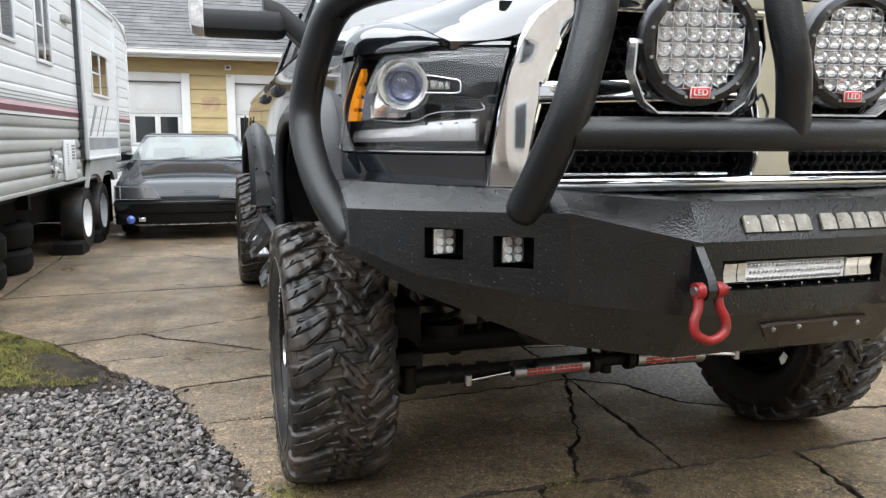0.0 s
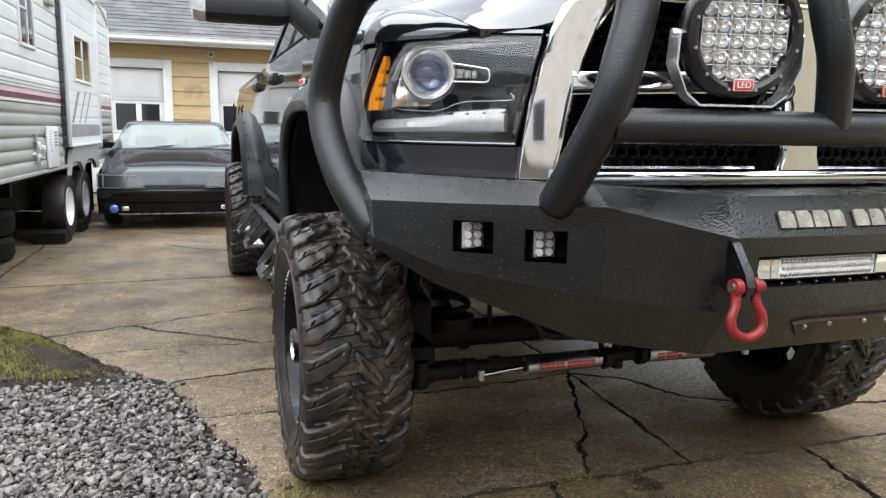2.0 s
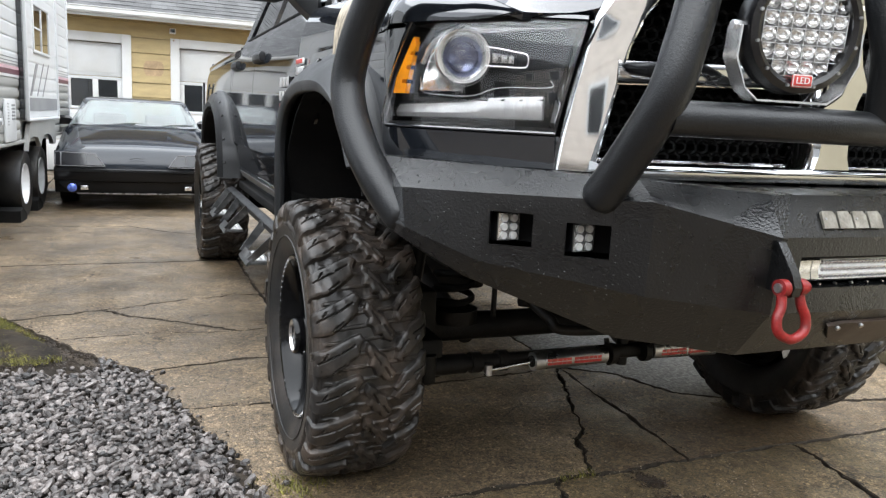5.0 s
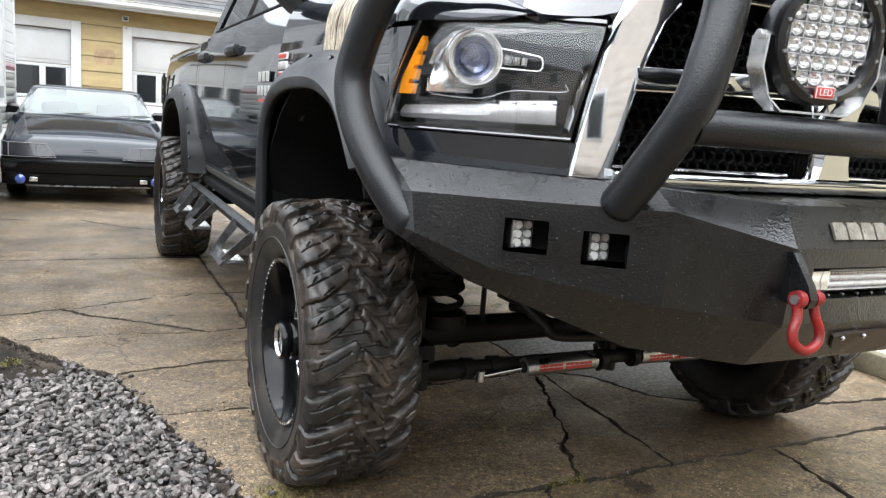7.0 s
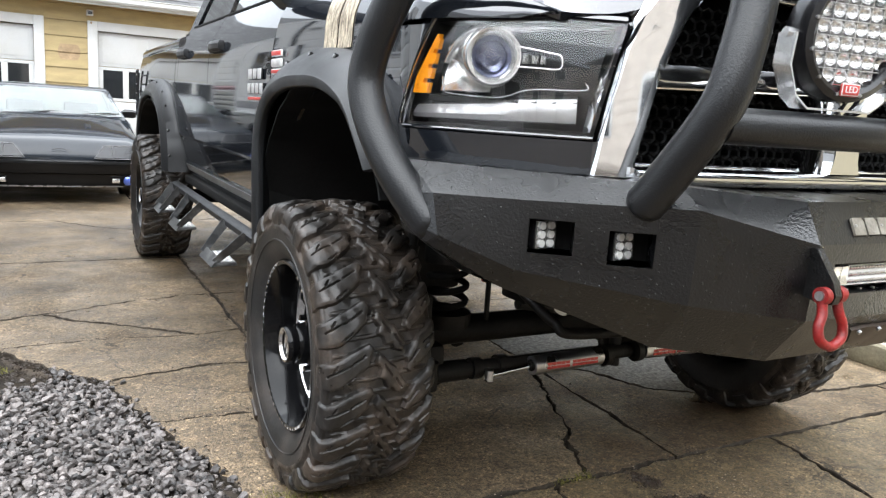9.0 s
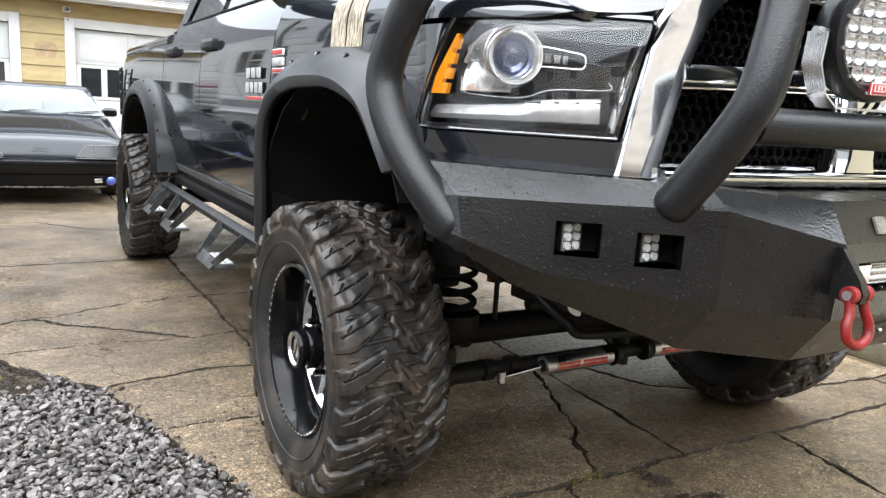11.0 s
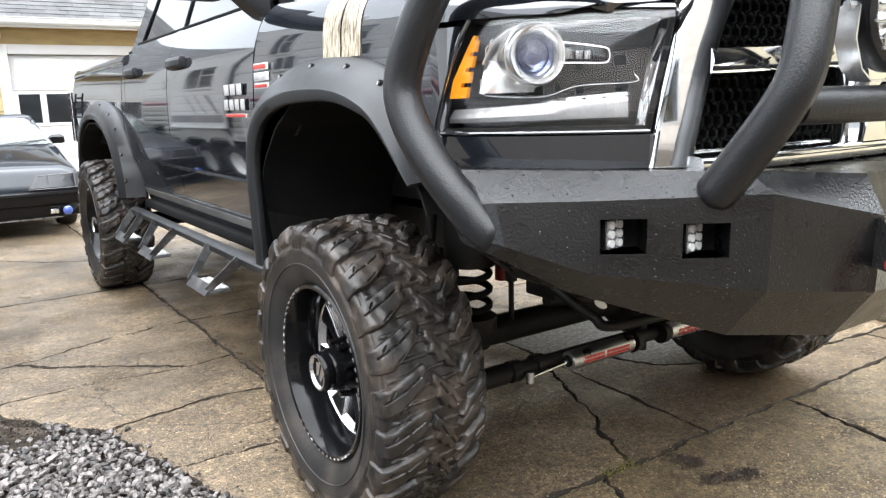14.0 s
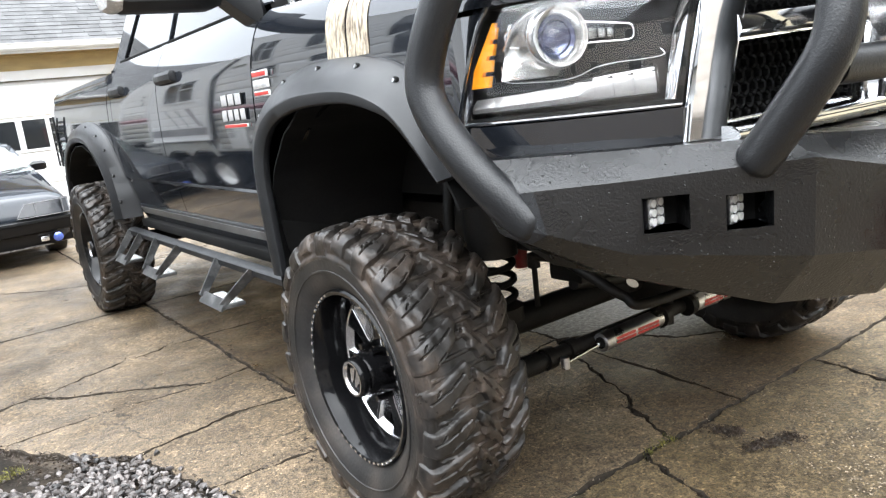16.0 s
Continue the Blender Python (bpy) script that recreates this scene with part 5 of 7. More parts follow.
# skid plate with bolts, tow shackles
for s in (-1, 1):
    pl = loft([[(0.05 + s * x, y + dy, z + dz) for x, y, z in ((0.0, 0.012, 0.778), (0.12, 0.012, 0.778), (0.165, 0.016, 0.772), (0.12, 0.050, 0.728), (0.06, 0.066, 0.706), (0.0, 0.069, 0.702))] for dy, dz in ((0.004, 0.003), (-0.006, -0.005))])
    part("skid_plate", pl, M["skid"], bumper, "brown-black bolted skid plate")
    for a, b, z in ((0.055, 0.018, 0.769), (0.13, 0.020, 0.766)):
        part("plate_bolt", rods(((0.05 + s * a, b - 0.011, z - 0.008), (0.05 + s * a, b, z), 0.006), n=10), M["steel"], bumper, "steel bolt")
    TAB = ((0.02, 0.985), (-0.022, 0.978), (-0.070, 0.915), (-0.080, 0.888), (-0.074, 0.868), (-0.052, 0.862), (0.0, 0.872), (0.02, 0.885))
    tab = loft([[(s * 0.330 + e, y, z) for y, z in TAB] for e in (-0.011, -0.009, 0.009, 0.011)])
    part("tow_tab", tab, M["powder"], bumper, "thick black tow tab", angle=20)
    c = Vector((s * 0.330, -0.060, 0.886))
    R = Matrix.Translation(c)
    bow = [R @ Vector((p[0] * 0.90, p[1], p[2])) for p in curve([(-0.030, 0, 0.0), (-0.029, -0.003, -0.022), (-0.033, -0.008, -0.042), (-0.046, -0.012, -0.066), (-0.040, -0.017, -0.094), (0, -0.019, -0.110), (0.040, -0.017, -0.094), (0.046, -0.012, -0.066), (0.033, -0.008, -0.042), (0.029, -0.003, -0.022), (0.030, 0, 0.0)], 5)]
    sh = sweep(bow, 0.0108, 14)
    for e in (-1, 1):
        rod(sh, R @ Vector((e * 0.016, 0, 0)), R @ Vector((e * 0.034, 0, 0)), 0.019, n=20)
    rod(sh, R @ Vector((0.033, 0, 0)), R @ Vector((0.046, 0, 0)), 0.013, n=12)
    pin = rods((R @ Vector((-0.039, 0, 0)), R @ Vector((0.045, 0, 0)), 0.0105), n=16)
    part("tow_shackle", [(sh, M["red"]), (pin, M["steel"])], None, bumper, "chipped red bow shackle with steel pin")

# bull bar tubes
for s in (-1, 1):
    pts = [(1.030, 0.470, 0.966), (1.052, 0.500, 0.998), (1.080, 0.543, 1.055), (1.103, 0.602, 1.13), (1.116, 0.664, 1.22), (1.115, 0.686, 1.30), (1.097, 0.652, 1.41), (1.062, 0.60, 1.52), (1.02, 0.53, 1.572), (0.94, 0.43, 1.594), (0.80, 0.26, 1.60), (0.62, 0.075, 1.605)]
    part("bull_bar_hoop", sweep(curve([(s * a, b, c) for a, b, c in pts], 6), 0.044, 22, cap=0.55), M["tube"], bumper, "thick satin black side hoop")
    pts = [(0.682, 0.158, 1.052), (0.671, 0.108, 1.120), (0.654, 0.040, 1.222), (0.640, 0.014, 1.285), (0.620, 0.012, 1.36), (0.586, 0.025, 1.47), (0.560, 0.05, 1.60), (0.535, 0.08, 1.70)]
    part("bull_bar_upright", sweep(curve([(s * a, b, c) for a, b, c in pts], 6), 0.044, 22, cap=0.6), M["tube"], bumper, "thick satin black leaning upright")
part("bull_bar_cross_tube", sweep(curve([(-0.632, 0.025, 1.228), (-0.3, -0.04, 1.228), (0, -0.055, 1.228), (0.3, -0.04, 1.228), (0.632, 0.025, 1.228)], 6), 0.037, 20), M["tube"], bumper, "satin black cross tube")
part("bull_bar_upright", sweep(curve([(-0.128, -0.055, 1.235), (-0.145, -0.07, 1.31), (-0.165, -0.082, 1.385), (-0.185, -0.07, 1.48), (-0.195, -0.045, 1.60), (-0.20, 0.0, 1.70)], 6), 0.037, 20), M["tube"], bumper, "satin black bent middle tube")
part("bull_bar_top_tube", sweep(curve([(-0.53, 0.08, 1.70), (-0.2, 0.01, 1.715), (0.2, 0.01, 1.715), (0.53, 0.08, 1.70)], 6), 0.040, 20), M["tube"], bumper, "satin black top tube")

# round driving lamps on the cross tube
for cx, cy, rz in ((-0.380, -0.050, -11), (0.020, -0.055, -9)):
    A = Matrix.Translation((cx, cy, 1.416)) @ Matrix.Rotation(radians(rz), 4, "Z") @ Matrix.Rotation(radians(3), 4, "X") @ Matrix.Scale(1.12, 4)

    def moved(bm2):
        bmesh.ops.transform(bm2, matrix=A, verts=bm2.verts)
        return bm2
    ringm = moved(lathe([(0.088, 0.0), (0.092, -0.012), (0.100, -0.016), (0.112, -0.012), (0.115, 0.0), (0.115, 0.03), (0.105, 0.05), (0.07, 0.085), (0.0005, 0.09), (0.0005, 0.012), (0.088, 0.012)], 56, axis="y"))
    refl = moved(rods(((0, 0.011, 0), (0, 0.013, 0), 0.089), n=40))
    cells = bmesh.new()
    for i in range(6):
        for j in range(6):
            if (i in (0, 5)) and (j in (0, 5)):
                continue
            x, z = -0.07 + 0.028 * i, -0.066 + 0.0275 * j
            lathe_c = [(0.0133, -0.004), (0.011, 0.001), (0.006, 0.006), (0.0008, 0.008)]
            rg = [[A @ Vector((x + r * 1.06 * math.cos(k * math.pi / 5), h, z + r * math.sin(k * math.pi / 5))) for k in range(10)] for r, h in lathe_c]
            loft(rg, True, False, cells)
            rod(cells, A @ Vector((x, -0.003, z)), A @ Vector((x, 0.006, z)), 0.0035, 0.002, 6)
    grid = bmesh.new()
    for i in range(7):
        h = 0.082 if 0 < i < 6 else 0.054
        box(grid, (-0.084 + 0.028 * i - 0.0008, -0.006, -h), (-0.084 + 0.028 * i + 0.0008, 0.010, h), 0, A)
        box(grid, (-h, -0.006, -0.0825 + 0.0275 * i - 0.0008), (h, 0.010, -0.0825 + 0.0275 * i + 0.0008), 0, A)
    lampo = part("driving_lamp", [(ringm, M["housing"]), (refl, M["frost"]), (cells, M["silver"]), (grid, M["silver"])], None, bumper, "round black diode driving lamp with clear reflectors")
    face = moved(rods(((0, -0.010, 0), (0, -0.008, 0), 0.088), n=40))
    # bracket of bent strip
    strip = [(-0.122, 0.02, 0.0), (-0.124, 0.02, -0.055), (-0.10, 0.02, -0.105), (-0.072, 0.02, -0.126), (0.072, 0.02, -0.126), (0.10, 0.02, -0.105), (0.124, 0.02, -0.055), (0.122, 0.02, 0.0)]
    br = loft([[A @ Vector((x, y + d, z + e)) for d, e in ((-0.022, 0.0), (0.022, 0.0), (0.022, -0.004), (-0.022, -0.004))] if abs(z) > 0.10 else
               [A @ Vector((x + f, y + d, z)) for d, f in ((-0.022, 0.002), (0.022, 0.002), (0.022, -0.002), (-0.022, -0.002))] for x, y, z in strip])
    rod(br, A @ Vector((-0.13, 0.02, 0)), A @ Vector((-0.11, 0.02, 0)), 0.010, n=8)
    rod(br, A @ Vector((0.13, 0.02, 0)), A @ Vector((0.11, 0.02, 0)), 0.010, n=8)
    part("lamp_bracket", br, M["silver"], bumper, "bent stainless lamp bracket")
    for k in range(12):
        a = radians(15 + 30 * k)
        part("ring_screw", rods((A @ Vector((0.102 * math.cos(a), -0.019, 0.102 * math.sin(a))), A @ Vector((0.102 * math.cos(a), -0.013, 0.102 * math.sin(a))), 0.0035), n=8), M["steel"], lampo)
    plate = boxes(((-0.019, -0.0195, -0.102), (0.019, -0.013, -0.079)), bevel=0.003, m=A)
    part("lamp_label", plate, M["redtext"], bumper, "small red lamp label plate")
    inner = boxes(((-0.0195, -0.0205, -0.1005), (0.0195, -0.0192, -0.0795)), bevel=0.0005, m=A)
    part("label_border", inner, M["white"], bumper, "white label field")
    inner = boxes(((-0.0180, -0.0215, -0.099), (0.0180, -0.0203, -0.081)), bevel=0.0005, m=A)
    part("label_field", inner, M["redtext"], bumper, "red label field")
    txt = bpy.data.curves.new("label_text", "FONT")
    txt.body, txt.size, txt.extrude, txt.align_x, txt.align_y = "LED", 0.0165, 0.0004, "CENTER", "CENTER"
    to = new("label_text", txt)
    to.data.materials.append(M["white"])
    bpy.context.view_layer.update()
    tm = bpy.data.meshes.new_from_object(to.evaluated_get(bpy.context.evaluated_depsgraph_get()))
    bpy.data.objects.remove(to)
    tm.transform(Matrix.Translation(-truck.location) @ A @ Matrix.Translation((0, -0.022, -0.090)) @ Matrix.Rotation(radians(90), 4, "X"))
    t2 = new("label_text", tm)
    t2.parent = bumper
wire = sweep(curve([(-0.20, 0.02, 1.36), (-0.19, 0.0, 1.31), (-0.215, 0.01, 1.28), (-0.20, 0.05, 1.27), (-0.16, 0.06, 1.30), (-0.14, 0.07, 1.36)], 6), 0.005, 8)
part("lamp_wire", wire, M["housing"], bumper, "black lamp cable")
for dx, dz in ((0.0, 0.0), (-0.035, 0.02), (0.37, 0.0)):
    part("lamp_wire", sweep(curve([(-0.275 + dx, 0.05, 1.36 + dz), (-0.25 + dx, 0.03, 1.33 + dz), (-0.225 + dx, 0.02, 1.345), (-0.21 + dx, 0.03, 1.30), (-0.225 + dx, 0.05, 1.26), (-0.19 + dx, 0.10, 1.24)], 6), 0.0045, 8), M["housing"], bumper, "black lamp cable")

# ---------- wheels ----------
TR, TW = 0.465, 0.168


def tread_mesh():
    """A moulded mud tread: leaning shoulder lugs on both sides, counter-leaning middle blocks, deep voids between them."""
    N, per, M2, own = 24, 46, 150, 4
    prof = curve([(-0.171, 0, 0.372), (-0.1735, 0, 0.400), (-0.1715, 0, 0.425), (-0.164, 0, 0.443), (-0.145, 0, 0.455), (-0.10, 0, 0.4615), (-0.05, 0, 0.4645), (0, 0, 0.4655),
                  (0.05, 0, 0.4645), (0.10, 0, 0.4615), (0.145, 0, 0.455), (0.164, 0, 0.443), (0.1715, 0, 0.425), (0.1735, 0, 0.400), (0.171, 0, 0.372)], 24)
    P = np.array([(p.x, p.z) for p in prof])
    arc = np.concatenate([[0], np.cumsum(np.hypot(*np.diff(P, axis=0).T))])
    w = np.linspace(0, arc[-1], M2 + 1)
    X, Rr = np.interp(w, arc, P[:, 0]), np.interp(w, arc, P[:, 1])
    tx, tr = np.gradient(X), np.gradient(Rr)
    ln = np.hypot(tx, tr)
    nx, nr = -tr / ln, tx / ln
    v = (w - arc[-1] / 2) / TW
    pitch = 2 * math.pi * TR / N
    U, V = np.meshgrid(np.arange(own * per) / per, v, indexing="ij")
    pts = np.stack([U * pitch, V * TW], -1)

    def step(x, a, b):
        t = np.clip((x - a) / (b - a), 0, 1)
        return t * t * (3 - 2 * t)

    def depth_in(poly):
        """Distance to the outline of a polygon in the tread, positive inside."""
        q = np.array(poly) * (pitch, TW)
        far, inside = np.full(U.shape, 9.0), np.zeros(U.shape, bool)
        for a, b in zip(q, np.roll(q, -1, 0)):
            d = b - a
            t = np.clip(((pts - a) @ d) / (d @ d), 0, 1)
            far = np.minimum(far, np.hypot(*np.moveaxis(pts - a - t[..., None] * d, -1, 0)))
            cross = (a[1] > pts[..., 1]) != (b[1] > pts[..., 1])
            if abs(d[1]) > 1e-9:
                inside ^= cross & (pts[..., 0] < d[0] * (pts[..., 1] - a[1]) / d[1] + a[0])
        return np.where(inside, far, -far)

    LEFT = [(-0.28, -1.36), (-0.30, -1.0), (-0.37, -0.84), (-0.54, -0.58), (-0.70, -0.30), (-0.72, -0.22), (-0.56, -0.15), (-0.38, -0.24), (-0.20, -0.25), (-0.02, -0.40), (0.12, -0.50), (0.30, -0.74), (0.36, -0.95), (0.36, -1.36)]
    MIDDLE = [(-0.50, -0.10), (-0.38, 0.04), (-0.22, 0.10), (-0.12, 0.24), (0.10, 0.31), (0.30, 0.42), (0.52, 0.33), (0.50, 0.20), (0.34, 0.14), (0.34, 0.03), (0.16, -0.02), (0.10, -0.12), (-0.10, -0.08), (-0.26, -0.16)]
    RIGHT = [(0.50, 0.48), (0.30, 0.56), (0.16, 0.68), (-0.08, 0.90), (-0.20, 1.02), (-0.20, 1.36), (0.46, 1.36), (0.50, 1.0), (0.58, 0.90), (0.86, 0.68), (0.94, 0.56), (1.08, 0.48), (0.94, 0.38), (0.78, 0.42), (0.66, 0.37)]
    h = np.zeros(U.shape)
    cuts = np.ones(U.shape)
    for k in range(-2, own + 2):
        same = random.Random(k % own)
        for base, side in ((LEFT, -1), (MIDDLE, 0), (RIGHT, 1)):
            short = 0.09 if (k + (side > 0)) % 2 else 0.0
            poly = [(u + k + same.uniform(-0.025, 0.025), (math.copysign(abs(vv) - short, vv) if abs(vv) > 1.2 else vv) + same.uniform(-0.012, 0.012)) for u, vv in base]
            d = depth_in(poly)
            one = 0.84 * step(d, -0.0005, 0.0040) + 0.16 * step(d, 0.003, 0.013)
            h = np.maximum(h, one)
        # narrow cuts in the lugs
        for a, b in (((-0.02, -0.98), (-0.22, -0.62)), ((-0.26, -0.56), (-0.44, -0.34)), ((0.20, -0.70), (0.02, -0.52)), ((-0.20, 0.0), (0.06, 0.12)), ((0.14, 0.20), (0.36, 0.30)),
                     ((0.16, 0.98), (0.36, 0.74)), ((0.52, 0.62), (0.78, 0.46)), ((-0.14, -0.86), (-0.26, -0.80)), ((0.40, 0.84), (0.50, 0.78))):
            p, q = np.array((a[0] + k, a[1])) * (pitch, TW), np.array((b[0] + k, b[1])) * (pitch, TW)
            d = q - p
            t = np.clip(((pts - p) @ d) / (d @ d), 0, 1)
            cuts = np.minimum(cuts, step(np.hypot(*np.moveaxis(pts - p - t[..., None] * d, -1, 0)), 0.0008, 0.0034))
    h = h * (0.62 + 0.38 * cuts)
    av = np.abs(V)
    # small stone ejector ribs in the voids
    h = np.maximum(h, 0.28 * step(np.sin(2 * np.pi * (U * 3 + 0.4 * V)), 0.5, 0.9) * step(0.9 - av, 0, 0.1))
    depth = 0.0185 * (1 - step(av, 0.98, 1.12)) + 0.0085 * step(av, 0.98, 1.12) * (1 - step(av, 1.30, 1.40))
    off = (h - 1) * depth
    off = np.tile(off, (N // own, 1))
    UU = np.arange(N * per)[:, None] / per
    off = off + 0.0009 * np.sin(UU * 3.1 + v[None] * 17) + 0.0007 * np.sin(UU * 7.7 - v[None] * 23)
    R2 = Rr[None, :] + nr[None, :] * off
    X2 = X[None, :] + nx[None, :] * off
    A = 2 * np.pi * UU / N
    co = np.stack([X2, R2 * np.cos(A), R2 * np.sin(A)], -1).reshape(-1, 3)
    n1 = M2 + 1
    i, j = np.meshgrid(np.arange(N * per), np.arange(M2), indexing="ij")
    k = (i + 1) % (N * per)
    fs = np.stack([i * n1 + j, i * n1 + j + 1, k * n1 + j + 1, k * n1 + j], -1).reshape(-1, 4)
    me = bpy.data.meshes.new("tread")
    me.from_pydata(co.tolist(), [], fs.tolist())
    me.materials.append(M["rubber"])
    finish(me, 34)
    return me


def wheel_meshes():
    """The parts of one wheel about its own centre, outer side towards -x."""
    out = {}
    car = lathe([(0.262, -0.120), (0.300, -0.152), (0.335, -0.1665), (0.373, -0.1705), (0.40, -0.150), (0.42, 0), (0.40, 0.150),
                 (0.373, 0.1705), (0.335, 0.1665), (0.300, 0.152), (0.262, 0.120), (0.255, 0.0)], 72)
    ringl = bmesh.new()
    for r in (0.334,):
        lathe([(r, -0.150 - (r - 0.292) * 0.4), (r + 0.002, -0.153 - (r - 0.292) * 0.4), (r + 0.006, -0.153 - (r - 0.292) * 0.4), (r + 0.008, -0.148 - (r - 0.292) * 0.4)], 72, ringl)
    for k in range(34):
        a = 2 * math.pi * k / 34
        if k % 17 > 10:
            continue
        for b in (0.0, 0.045):
            box(ringl, (-0.1688, -0.005, -0.011), (-0.164, 0.005, 0.011), 0, Matrix.Rotation(a + b, 4, "X") @ Matrix.Translation((0, 0, 0.362)))
    out["tyre"] = [(car, M["sidewall"]), (ringl, M["sidewall"])]
    barrel = lathe([(0.272, -0.128), (0.276, -0.137), (0.270, -0.143), (0.259, -0.140), (0.252, -0.126), (0.243, -0.10), (0.233, -0.05), (0.228, 0.02), (0.228, 0.14), (0.250, 0.14), (0.250, -0.11)], 64)
    disc = lathe([(0.0005, 0.022), (0.231, 0.03), (0.231, 0.04), (0.0005, 0.04)], 48)
    out["rim"] = [(barrel, M["rim"]), (disc, M["under"])]
    sp, mach = bmesh.new(), bmesh.new()
    for k in range(8):
        R = Matrix.Rotation(2 * math.pi * k / 8 + 0.2, 4, "X")
        rows = [(0.062, -0.036, 0.026), (0.12, -0.030, 0.022), (0.18, -0.026, 0.030), (0.231, -0.030, 0.045)]
        loft([[R @ Vector(p) for p in ((x, -w, r), (x, w, r), (x + 0.05, w * 0.8, r), (x + 0.05, -w * 0.8, r))] for r, x, w in rows], bm=sp)
        # bright window edges between the spokes
        for e in (-1, 1):
            loft([[R @ Vector(p) for p in ((x - 0.0015, e * (w - 0.007), r), (x + 0.002, e * (w + 0.001), r), (x + 0.040, e * (w + 0.013), r), (x + 0.045, e * (w - 0.002), r))] for r, x, w in rows], bm=mach)
    lathe([(0.215, -0.012), (0.231, -0.034), (0.233, -0.034), (0.233, -0.008)], 64, mach)
    out["spokes"] = [(sp, M["rim"]), (mach, M["machined"])]
    cap = lathe([(0.0005, -0.134), (0.044, -0.134), (0.050, -0.146), (0.056, -0.147), (0.061, -0.140), (0.063, -0.118), (0.060, -0.112), (0.064, -0.104), (0.070, -0.060), (0.068, -0.05), (0.074, -0.035), (0.086, -0.02), (0.086, 0.02), (0.0005, 0.02)], 40)
    out["lug_nut"] = [(rods(((-0.088, 0.082, 0), (-0.02, 0.082, 0), 0.010), n=8), M["rim"])]
    emb = lathe([(0.045, -0.139), (0.049, -0.1475), (0.054, -0.1480), (0.049, -0.140)], 32)
    for e in (-1, 1):
        prism([(-0.138, e * 0.006, 0.034), (-0.138, e * 0.030, 0.016), (-0.138, e * 0.014, -0.030), (-0.138, e * 0.004, -0.012)], (0.003, 0, 0), emb)
    out["hub_cap"] = [(cap, M["rim"]), (emb, M["machined"])]
    riv = bmesh.new()
    for k in range(60):
        a = 2 * math.pi * k / 60
        if k % 20 < 13:
            box(riv, (-0.1440, -0.0060, -0.0035), (-0.1415, 0.0060, 0.0035), 0, Matrix.Rotation(a, 4, "X") @ Matrix.Translation((0.0, 0, 0.2655)))
        else:
            rod(riv, (-0.1445, 0.2665 * math.cos(a), 0.2665 * math.sin(a)), (-0.141, 0.2665 * math.cos(a), 0.2665 * math.sin(a)), 0.0016, n=6)
    out["rim_studs"] = [(riv, M["machined"])]
    return out


shared = None
for y, x in ((FRONT, -0.998), (FRONT, 0.998), (REAR, -0.998), (REAR, 0.998)):
    flip = Matrix.Rotation(math.pi, 4, "Z") if x > 0 else Matrix()
    place = Matrix.Translation(Vector((x, y, 0.457)) - truck.location) @ flip @ Matrix.Rotation(0.35 * y, 4, "X")
    if shared is None:
        shared = {}
        hold = thing("holder", (0, 0, 0), "x", "x")
        for k, v in wheel_meshes().items():
            o = part(k, v, None, hold)
            shared[k] = o.data
            bpy.data.objects.remove(o)
        shared["tread"] = tread_mesh()
        bpy.data.objects.remove(hold)
    wheel = tagged(new("wheel", shared["rim"]), "deep black rim with machined spokes and a mud tyre")
    wheel.parent, wheel.matrix_basis = truck, place
    for k in ("tyre", "tread", "spokes", "hub_cap", "rim_studs"):
        o = new(k, shared[k])
        o.parent = wheel
        if k == "hub_cap":
            for a in range(8):
                nut = new("lug_nut", shared["lug_nut"])
                nut.parent, nut.matrix_basis = wheel, Matrix.Rotation(a * math.pi / 4, 4, "X")
        if k in ("tread", "rim_studs"):
            tagged(o, kind="stuff")

# ---------- running gear under the nose ----------
ax = rods(((-0.83, 1.2, 0.457), (0.83, 1.2, 0.457), 0.052), ((-0.83, 1.2, 0.457), (-0.66, 1.2, 0.457), 0.095), ((0.83, 1.2, 0.457), (0.66, 1.2, 0.457), 0.095), n=20)
bmesh.ops.create_uvsphere(ax, u_segments=20, v_segments=12, radius=0.17, matrix=Matrix.Translation((0.30, 1.2, 0.46)))
part("front_axle", ax, M["under"], truck, "greasy black front axle")
part("rear_axle", rods(((-0.83, 4.99, 0.457), (0.83, 4.99, 0.457), 0.055), ((-0.12, 4.99, 0.46), (0.12, 4.99, 0.46), 0.20), ((0, 1.9, 0.62), (0, 4.9, 0.50), 0.05), n=18), M["under"], truck, "black rear axle and drive shaft")
part("chassis_frame", boxes(((-0.50, 0.30, 0.72), (-0.40, 6.1, 0.86)), ((0.40, 0.30, 0.72), (0.50, 6.1, 0.86)), ((-0.5, 0.42, 0.74), (0.5, 0.52, 0.84)), ((-0.5, 2.2, 0.70), (0.5, 2.35, 0.80)), ((-0.40, 0.95, 0.60), (0.10, 1.10, 0.80)), bevel=0.01), M["under"], truck, "black ladder chassis frame")
part("engine_block", boxes(((-0.30, 0.75, 0.78), (0.34, 1.75, 1.35)), ((-0.36, 0.50, 0.86), (0.36, 0.75, 1.40)), ((-0.25, 1.3, 0.66), (0.25, 2.2, 0.80)), bevel=0.03), M["liner"], truck, "dark engine underside")
part("tie_rod", rods(((-0.80, 0.945, 0.405), (0.80, 0.945, 0.405), 0.026), ((-0.80, 0.945, 0.405), (-0.62, 0.945, 0.405), 0.034), ((0.62, 0.945, 0.405), (0.80, 0.945, 0.405), 0.034), ((-0.76, 0.93, 0.36), (-0.76, 0.93, 0.45), 0.03),
                     ((-0.40, 0.99, 0.60), (0.72, 0.965, 0.43), 0.022), n=14), M["under"], truck, "black steering tie rod")
